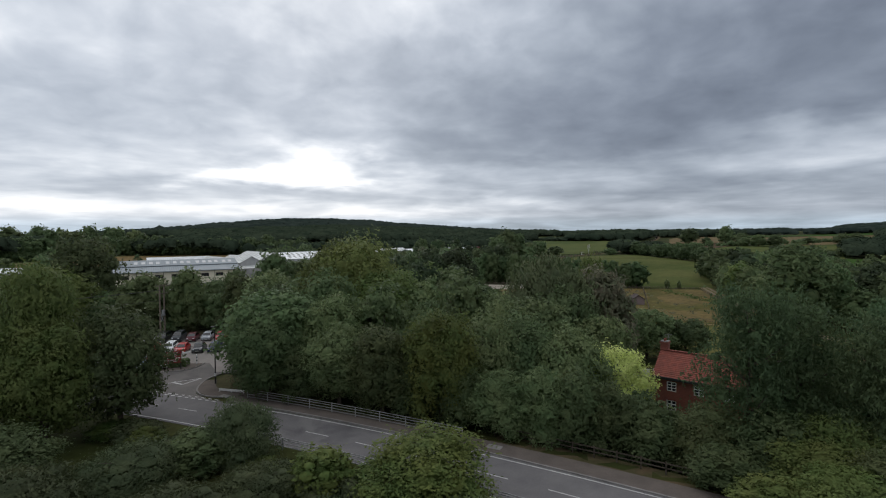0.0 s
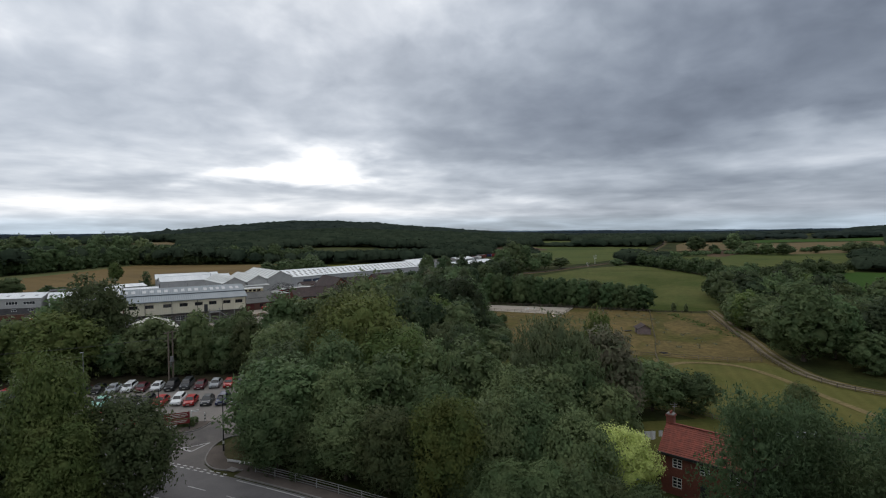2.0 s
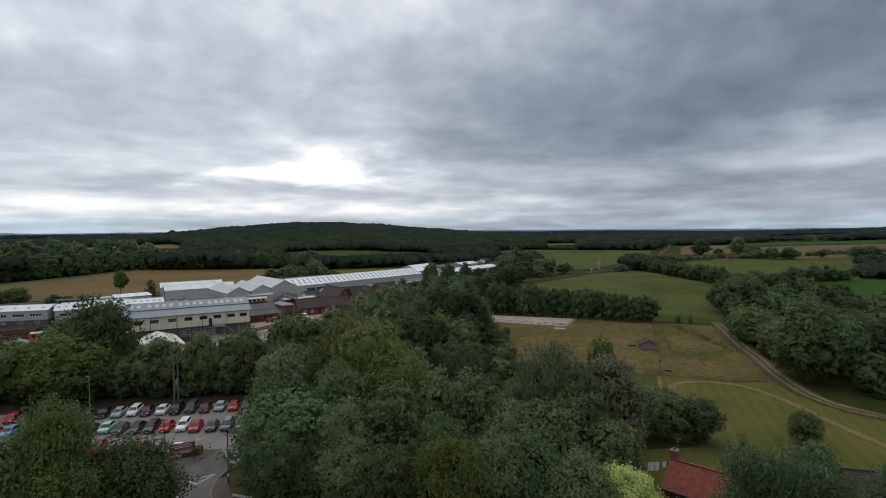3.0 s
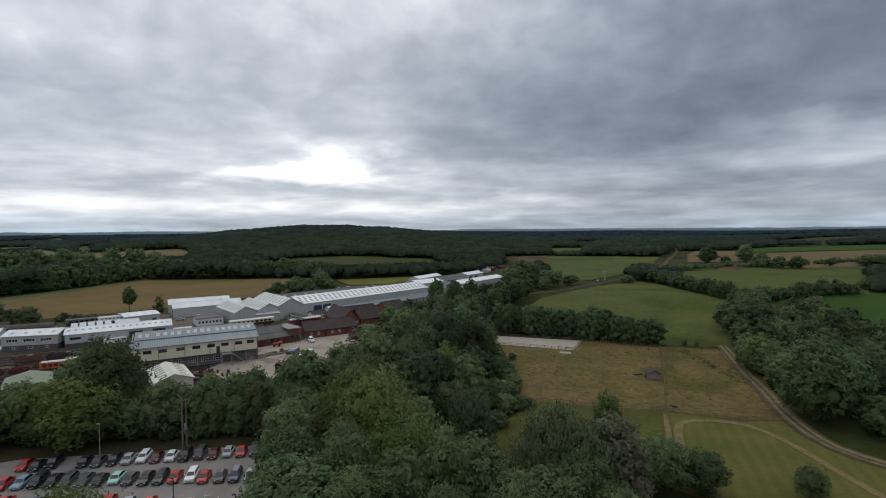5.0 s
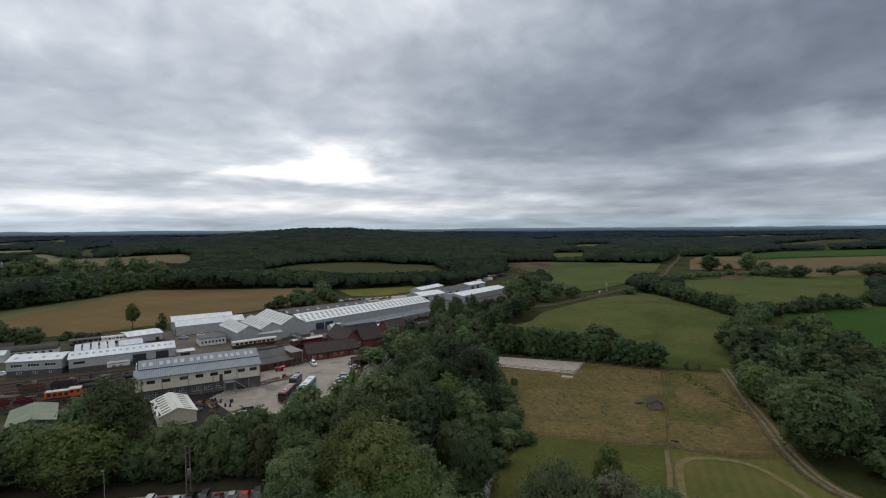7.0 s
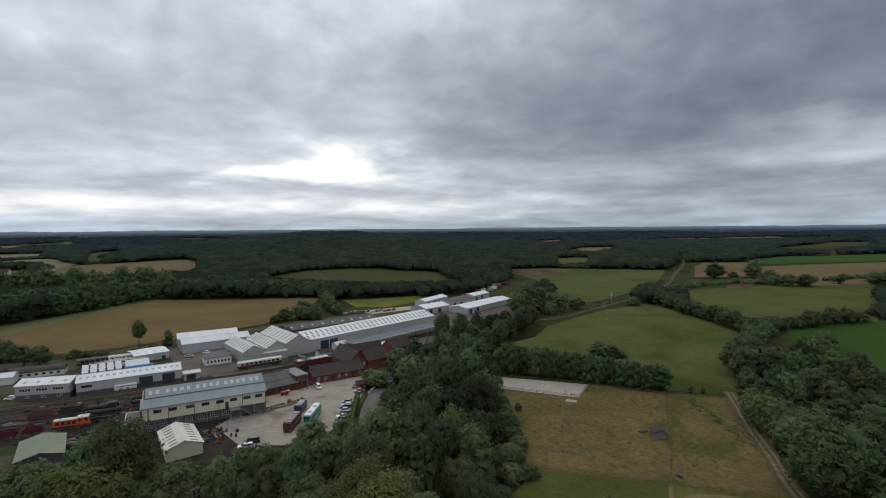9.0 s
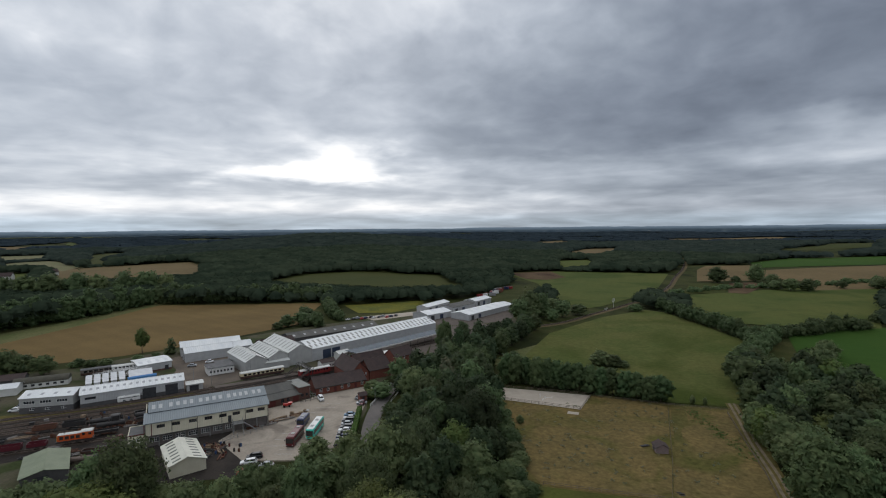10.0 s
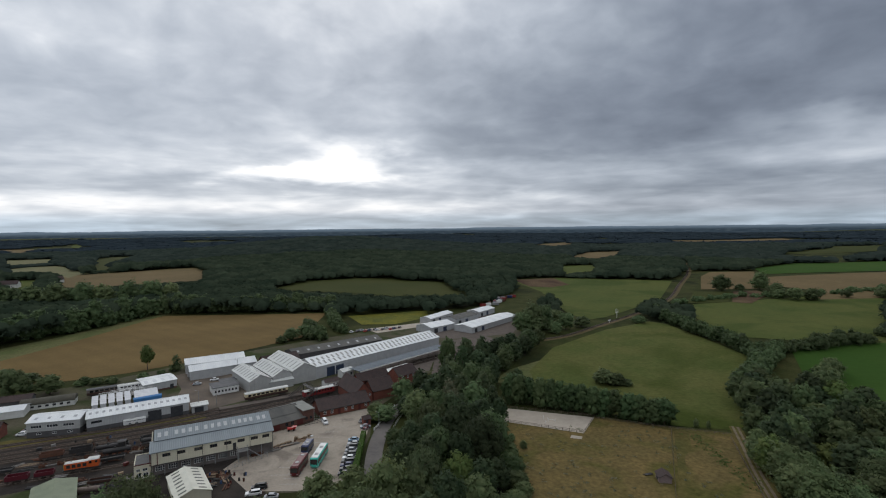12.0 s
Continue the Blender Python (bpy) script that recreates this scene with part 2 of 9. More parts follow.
def foliage(name, a, b, rnd=0.34, grain=0.5, trans=0.42, relief=0.0):
    """Leaves: two tones by a noise the size of boughs, each clump a little apart, some light let through."""
    m = bpy.data.materials.new(name)
    m.use_nodes = True
    n, l = nodes_of(m.node_tree)
    g = n.new("ShaderNodeNewGeometry")
    t = n.new("ShaderNodeTexNoise")
    t.inputs["Scale"].default_value, t.inputs["Detail"].default_value = grain, 3.0
    l.new(g.outputs["Position"], t.inputs["Vector"])
    mix = n.new("ShaderNodeMixRGB")
    l.new(ramp_node(n, l, t.outputs[0], [(0.35, (0, 0, 0)), (0.65, (1, 1, 1))]), mix.inputs[0])
    mix.inputs[1].default_value, mix.inputs[2].default_value = (*a, 1), (*b, 1)
    r = n.new("ShaderNodeObjectInfo").outputs["Random"]
    i = g.outputs["Random Per Island"]
    val = math_node(n, l, "MULTIPLY", math_node(n, l, "ADD", math_node(n, l, "MULTIPLY", r, rnd * 2), 1 - rnd), math_node(n, l, "ADD", math_node(n, l, "MULTIPLY", i, 0.30), 1.0))
    hue = math_node(n, l, "ADD", math_node(n, l, "MULTIPLY", math_node(n, l, "FRACT", math_node(n, l, "MULTIPLY", r, 7.31)), 0.040), 0.492)
    hsv = n.new("ShaderNodeHueSaturation")
    hsv.inputs["Saturation"].default_value = 1.0
    l.new(val, hsv.inputs["Value"])
    l.new(hue, hsv.inputs["Hue"])
    l.new(mix.outputs[0], hsv.inputs["Color"])
    d, tr, ms = n.new("ShaderNodeBsdfPrincipled"), n.new("ShaderNodeBsdfTranslucent"), n.new("ShaderNodeMixShader")
    d.inputs["Roughness"].default_value = 0.6
    d.inputs["Specular IOR Level"].default_value = 0.0 if relief else 0.10
    l.new(hsv.outputs[0], d.inputs["Base Color"])
    l.new(hsv.outputs[0], tr.inputs["Color"])
    ms.inputs[0].default_value = trans
    if relief:
        rough = n.new("ShaderNodeTexNoise")
        rough.inputs["Scale"].default_value, rough.inputs["Detail"].default_value = 0.22 / relief, 4.0
        l.new(g.outputs["Position"], rough.inputs["Vector"])
        bump = n.new("ShaderNodeBump")
        bump.inputs["Strength"].default_value, bump.inputs["Distance"].default_value = 0.6, 2.0 * relief
        l.new(rough.outputs[0], bump.inputs["Height"])
        l.new(bump.outputs[0], d.inputs["Normal"])
    l.new(d.outputs[0], ms.inputs[1])
    l.new(tr.outputs[0], ms.inputs[2])
    o = n.new("ShaderNodeOutputMaterial")
    l.new(ms.outputs[0], o.inputs[0])
    return m


def glass(name, tone=(0.02, 0.025, 0.03)):
    m = bpy.data.materials.new(name)
    m.use_nodes = True
    p = m.node_tree.nodes["Principled BSDF"]
    p.inputs["Base Color"].default_value, p.inputs["Roughness"].default_value = (*tone, 1), 0.06
    p.inputs["Specular IOR Level"].default_value = 0.7
    return m


def paint(name, col, rough=0.35, coat=0.15):
    m = surface(name, col, tuple(c * 0.9 for c in col), rough=rough, scale=0.8, fine=30, bump=0.0, contrast=0.05)
    m.node_tree.nodes["Principled BSDF"].inputs["Coat Weight"].default_value = coat
    return m


# ---- mesh helpers ----
class Shape:
    """Gathers faces in plain lists and makes one mesh of them."""

    def __init__(self):
        self.v, self.f, self.m = [], [], []

    def face(self, pts, mat=0):
        i = len(self.v)
        self.v += [tuple(p) for p in pts]
        self.f.append(tuple(range(i, i + len(pts))))
        self.m.append(mat)
        return self

    def box(self, x0, x1, y0, y1, z0, z1, mat=0, m=None):
        i = len(self.v)
        pts = [(x, y, z) for z in (z0, z1) for y in (y0, y1) for x in (x0, x1)]
        self.v += [tuple(m @ Vector(p)) for p in pts] if m else pts
        for q in ((0, 2, 3, 1), (4, 5, 7, 6), (0, 1, 5, 4), (2, 6, 7, 3), (0, 4, 6, 2), (1, 3, 7, 5)):
            self.f.append(tuple(i + k for k in q))
            self.m.append(mat)
        return self

    def tube(self, p0, p1, r0, r1=None, n=8, mat=0, caps=True):
        r1 = r0 if r1 is None else r1
        p0, p1 = Vector(p0), Vector(p1)
        q = (p1 - p0).to_track_quat("Z", "Y")
        i = len(self.v)
        for p, r in ((p0, r0), (p1, r1)):
            for k in range(n):
                a = 2 * math.pi * k / n
                self.v.append(tuple(p + q @ Vector((r * math.cos(a), r * math.sin(a), 0))))
        for k in range(n):
            self.f.append((i + k, i + (k + 1) % n, i + n + (k + 1) % n, i + n + k))
            self.m.append(mat)
        if caps:
            self.f += [tuple(i + n - 1 - k for k in range(n)), tuple(i + n + k for k in range(n))]
            self.m += [mat, mat]
        return self

    def loft(self, rings, mat=0, caps=True):
        """rings: lists of the same number of points, each a closed loop."""
        i, n = len(self.v), len(rings[0])
        for r in rings:
            self.v += [tuple(p) for p in r]
        for a in range(len(rings) - 1):
            for k in range(n):
                self.f.append((i + a * n + k, i + a * n + (k + 1) % n, i + (a + 1) * n + (k + 1) % n, i + (a + 1) * n + k))
                self.m.append(mat)
        if caps:
            e = i + (len(rings) - 1) * n
            self.f += [tuple(i + n - 1 - k for k in range(n)), tuple(e + k for k in range(n))]
            self.m += [mat, mat]
        return self

    def mesh(self, name, mats):
        me = bpy.data.meshes.new(name)
        me.from_pydata(self.v, [], self.f)
        for q in mats if isinstance(mats, (list, tuple)) else [mats]:
            me.materials.append(q)
        me.polygons.foreach_set("material_index", self.m)
        me.update()
        return me


def part(name, shape, material, parent, label=""):
    ob = new(name, shape.mesh(name, material))
    ob.parent = parent
    return tagged(ob, label)


def thing(name, label, category, m, group="", kind=""):
    ob = new(name)
    ob.empty_display_size = 0.5
    ob.matrix_basis = m
    return tagged(ob, label, category, group, kind)


def solid(name, shape, material, label, category, m=None, group="", kind=""):
    ob = new(name, shape.mesh(name, material))
    if m:
        ob.matrix_basis = m
    return tagged(ob, label, category, group, kind)


# ---- the lie of the land ----
def smooth(v):
    v = np.clip(v, 0, 1)
    return v * v * (3 - 2 * v)


def road_y(x):
    return 42.7 - 0.55 * x - 0.0028 * np.clip(x, -90, 70) ** 2


def terrain(x, y):
    """Height of the ground: road and car park at 0, the station a little higher, the river meadows lower, a wooded hill beyond."""
    d = np.hypot(x, y)
    up = 1.4 * smooth((y - 103) / 50)
    z = up - (2.6 + up) * smooth((x + 22) / 24) * smooth(((y - road_y(x)) * 0.87 - 7) / 8) * (1 - smooth((y - 205) / 175))
    z = z + 9 * smooth((d - 420) / 460) + 40 * np.exp(-(((x + 335) / 370) ** 2) - ((y - 1270) / 340) ** 2)
    z = z - 4 * smooth((d - 800) / 500) + 21 * np.exp(-(((x - 1150) / 380) ** 2) - ((y - 1050) / 380) ** 2)
    far = smooth((d - 1500) / 2500)
    return z + far * (4 + 7 * np.sin(x / 610 + 1.0) * np.cos(y / 830) + 5 * np.sin(x / 330 - y / 470))


def gz(x, y):
    return float(terrain(np.float64(x), np.float64(y)))


def at(x, y, turn=0.0, dz=0.0):
    return pose(x, y, gz(x, y) + dz, 0, 0, turn)


def sheet(name, outline, dz, material, label, category, step=6.0, parent=None, kind="structure"):
    """A flat-lying surface with the given outline, draped over the ground."""
    bm = bmesh.new()
    bm.faces.new([bm.verts.new((px_, py_, 0)) for px_, py_ in outline])
    bmesh.ops.triangulate(bm, faces=bm.faces[:])
    xs, ys = [p[0] for p in outline], [p[1] for p in outline]
    step = max(step, (max(xs) - min(xs)) / 60, (max(ys) - min(ys)) / 60)
    for lo, hi, no in ((min(xs), max(xs), (1, 0, 0)), (min(ys), max(ys), (0, 1, 0))):
        k = math.floor(lo / step) + 1
        while k * step < hi:
            bmesh.ops.bisect_plane(bm, geom=bm.verts[:] + bm.edges[:] + bm.faces[:], plane_co=tuple(c * k * step for c in no), plane_no=no)
            k += 1
    for v in bm.verts:
        v.co.z = gz(v.co.x, v.co.y) + dz
    bmesh.ops.recalc_face_normals(bm, faces=bm.faces[:])
    if sum(f.normal.z for f in bm.faces) < 0:
        bmesh.ops.reverse_faces(bm, faces=bm.faces[:])
    me = bpy.data.meshes.new(name)
    bm.to_mesh(me)
    bm.free()
    me.materials.append(material)
    ob = new(name, me)
    ob.parent = parent
    return tagged(ob, label, category if not parent else "", "", kind if not parent else "")


def ribbon(points, width, dz, offset=0.0, step=3.0, thick=0.0, shape=None):
    """A strip of that width along a polyline, draped over the ground."""
    s = shape or Shape()
    line = resample(points, step)
    left, right = [], []
    for i, (x, y) in enumerate(line):
        a, b = line[max(i - 1, 0)], line[min(i + 1, len(line) - 1)]
        dx, dy = b[0] - a[0], b[1] - a[1]
        k = math.hypot(dx, dy) or 1
        nx, ny = -dy / k, dx / k
        for side, lst in ((offset + width / 2, left), (offset - width / 2, right)):
            qx, qy = x + nx * side, y + ny * side
            lst.append((qx, qy, gz(qx, qy) + dz))
    for i in range(len(line) - 1):
        s.face([right[i], right[i + 1], left[i + 1], left[i]])
        if thick:
            for lst, flip in ((right, False), (left, True)):
                a, b = lst[i], lst[i + 1]
                q = [(a[0], a[1], a[2] - thick), (b[0], b[1], b[2] - thick), b, a]
                s.face(q[::-1] if flip else q)
    return s


def resample(points, step):
    out = []
    for (x0, y0), (x1, y1) in zip(points, points[1:]):
        n = max(1, round(math.hypot(x1 - x0, y1 - y0) / step))
        out += [(x0 + (x1 - x0) * k / n, y0 + (y1 - y0) * k / n) for k in range(n)]
    return out + [points[-1]]


def curve_through(points, step=4.0):
    """A smooth line through a few points (Catmull-Rom)."""
    p = [points[0], *points, points[-1]]
    out = []
    for i in range(1, len(p) - 2):
        a, b, c, d = (np.array(p[i + k]) for k in (-1, 0, 1, 2))
        n = max(2, int(np.hypot(*(c - b)) / step))
        for k in range(n):
            t = k / n
            out.append(tuple(0.5 * (2 * b + (c - a) * t + (2 * a - 5 * b + 4 * c - d) * t * t + (3 * b - a - 3 * c + d) * t ** 3)))
    return [(float(x), float(y)) for x, y in out] + [tuple(points[-1])]


def inside(x, y, poly):
    c = np.zeros(np.shape(x), bool)
    for (x0, y0), (x1, y1) in zip(poly, poly[1:] + poly[:1]):
        c ^= ((y0 > y) != (y1 > y)) & (x < (x1 - x0) * (y - y0) / ((y1 - y0) or 1e-9) + x0)
    return c

# ---- surfaces of the land ----
SCRUB = surface("rough_grass_and_scrub", (0.0285, 0.0386, 0.0105), (0.0522, 0.0534, 0.0180), 0.95, 0.06, 0.9, world=True, bump=0.4, contrast=0.35, patches=((0.0190, 0.0239, 0.0083), 0.02, 0.5, 0.62))
MEADOW = surface("meadow_grass", (0.0670, 0.0845, 0.0225), (0.0990, 0.1010, 0.0320), 0.95, 0.03, 0.5, world=True, bump=0.3, contrast=0.3, patches=((0.0440, 0.0594, 0.0114), 0.016, 0.50, 0.66))
LAWN = surface("mown_grass", (0.0880, 0.0945, 0.0260), (0.1260, 0.1140, 0.0360), 0.95, 0.08, 1.6, world=True, bump=0.3, contrast=0.2, stripes=(18.5, 2.7, 0.24))
DULL_LAWN = surface("worn_roadside_grass", (0.062, 0.060, 0.028), (0.088, 0.078, 0.040), 0.95, 0.3, 2.0, world=True, bump=0.3, contrast=0.35)
BANK = surface("lush_bank_grass", (0.080, 0.090, 0.022), (0.064, 0.066, 0.019), 0.95, 0.1, 0.8, world=True, bump=0.4, contrast=0.4)
HAY = surface("dry_paddock_grass", (0.148, 0.108, 0.043), (0.112, 0.088, 0.036), 0.95, 0.07, 0.7, world=True, bump=0.5, contrast=0.55, patches=((0.080, 0.076, 0.022), 0.05, 0.50, 0.64))
SWATHE = surface("pale_worn_straw", (0.190, 0.148, 0.072), (0.140, 0.112, 0.050), 0.95, 0.4, 2.0, world=True, bump=0.4, contrast=0.4)
HAY2 = surface("dry_grass_with_weeds", (0.118, 0.092, 0.032), (0.086, 0.078, 0.026), 0.95, 0.05, 0.6, world=True, bump=0.5, contrast=0.55, patches=((0.066, 0.068, 0.022), 0.045, 0.52, 0.70))
WHEAT = surface("ripe_wheat", (0.166, 0.114, 0.048), (0.131, 0.090, 0.038), 0.95, 0.02, 0.8, world=True, bump=0.3, contrast=0.14, stripes=(-58, 12.0, 0.12))
FAR_WHEAT = surface("far_stubble", (0.150, 0.110, 0.056), (0.122, 0.092, 0.046), 0.95, 0.012, 0.3, world=True, bump=0.2, contrast=0.2)
FAR_GREEN = surface("far_pasture", (0.0710, 0.0900, 0.0250), (0.0890, 0.0990, 0.0285), 0.95, 0.012, 0.3, world=True, bump=0.2, contrast=0.15, stripes=(20, 9.0, 0.05), patches=((0.052, 0.072, 0.018), 0.02, 0.48, 0.66))
DEEP_GREEN = surface("deep_green_crop", (0.0320, 0.0704, 0.0120), (0.0416, 0.0800, 0.0144), 0.95, 0.012, 0.4, world=True, bump=0.2, contrast=0.15)
DULL_GREEN = surface("dull_green_field", (0.0435, 0.0530, 0.0154), (0.0540, 0.0585, 0.0176), 0.95, 0.012, 0.4, world=True, bump=0.2, contrast=0.15, stripes=(75, 6.0, 0.2))
RAPE = surface("yellow_flowering_field", (0.150, 0.140, 0.024), (0.082, 0.095, 0.026), 0.95, 0.06, 0.5, world=True, bump=0.3, contrast=0.4)
HEATHER = surface("burnt_bracken", (0.060, 0.036, 0.024), (0.115, 0.080, 0.046), 0.95, 0.04, 0.5, world=True, bump=0.4, contrast=0.4)
ASPHALT = surface("worn_asphalt", (0.132, 0.125, 0.126), (0.166, 0.157, 0.155), 0.85, 0.25, 9.0, world=True, bump=0.1, contrast=0.14, patches=((0.092, 0.088, 0.090), 0.12, 0.56, 0.66))
PATH_TAR = surface("pale_footway_tarmac", (0.1333, 0.1109, 0.0968), (0.1032, 0.0874, 0.0771), 0.9, 0.4, 8.0, world=True, bump=0.15, contrast=0.18)
CARPARK = surface("gritty_car_park_tarmac", (0.262, 0.238, 0.218), (0.212, 0.194, 0.178), 0.9, 0.13, 3.0, world=True, bump=0.15, contrast=0.14, patches=((0.162, 0.149, 0.138), 0.09, 0.56, 0.68))
CONCRETE = surface("stained_yard_concrete", (0.365, 0.318, 0.262), (0.300, 0.260, 0.214), 0.9, 0.09, 1.6, world=True, bump=0.1, contrast=0.22, patches=((0.205, 0.176, 0.147), 0.11, 0.54, 0.68))
BALLAST = surface("sooty_ballast", (0.0310, 0.0275, 0.0255), (0.0520, 0.0440, 0.0380), 0.95, 0.15, 2.5, world=True, bump=0.5, contrast=0.35)
APRON = surface("gravel_apron", (0.1615, 0.1312, 0.1056), (0.1105, 0.0935, 0.0784), 0.95, 0.08, 2.0, world=True, bump=0.2, contrast=0.2)
TRACK = surface("chalky_farm_track", (0.205, 0.170, 0.120), (0.135, 0.110, 0.076), 0.95, 0.4, 3.0, world=True, bump=0.4, contrast=0.25)
SAND = surface("pale_riding_sand", (0.4200, 0.3690, 0.3060), (0.3560, 0.3150, 0.2640), 0.95, 0.25, 3.0, world=True, bump=0.3, contrast=0.1)
VERGE = surface("leaf_strewn_verge", (0.105, 0.075, 0.045), (0.060, 0.058, 0.026), 0.95, 0.5, 4.0, world=True, bump=0.4, contrast=0.35)
WHITE_LINE = surface("worn_white_road_paint", (0.50, 0.49, 0.47), (0.36, 0.35, 0.34), 0.8, 1.5, 14.0, world=True, bump=0.1, contrast=0.25)
KERB = surface("kerb_concrete", (0.250, 0.235, 0.220), (0.180, 0.170, 0.160), 0.9, 0.8, 9.0, world=True, contrast=0.2)
WATER = surface("dark_river_water", (0.022, 0.024, 0.020), (0.016, 0.018, 0.015), 0.22, 0.3, 2.0, world=True, bump=0.1)

# ---- ground: one sheet to the horizon ----
def ground_lines(fine, half, far, grow):
    out, v, s = [], 0.0, fine
    while v < far:
        out.append(v)
        if v > half:
            s *= grow
        v += s
    return out + [far]


def make_ground():
    px_ = ground_lines(2.5, 130, 4900, 1.13)
    xs = np.array(sorted({-v for v in px_} | set(px_)))
    ahead, back = ground_lines(2.5, 260, 4900, 1.12), ground_lines(6, 20, 1500, 1.3)
    ys = np.array(sorted({-v for v in back} | set(ahead)))
    gx, gy = np.meshgrid(xs, ys)
    v = np.stack([gx, gy, terrain(gx, gy)], -1).reshape(-1, 3)
    i = np.arange(len(v)).reshape(len(ys), len(xs))
    f = np.stack([i[:-1, :-1], i[:-1, 1:], i[1:, 1:], i[1:, :-1]], -1).reshape(-1, 4)
    me = bpy.data.meshes.new("ground")
    me.from_pydata(v.tolist(), [], f.tolist())
    me.materials.append(SCRUB)
    me.polygons.foreach_set("use_smooth", [True] * len(me.polygons))
    return tagged(new("ground", me), "rough grass and scrub ground of a river valley rising to wooded hills", "ground", "", "structure")


make_ground()

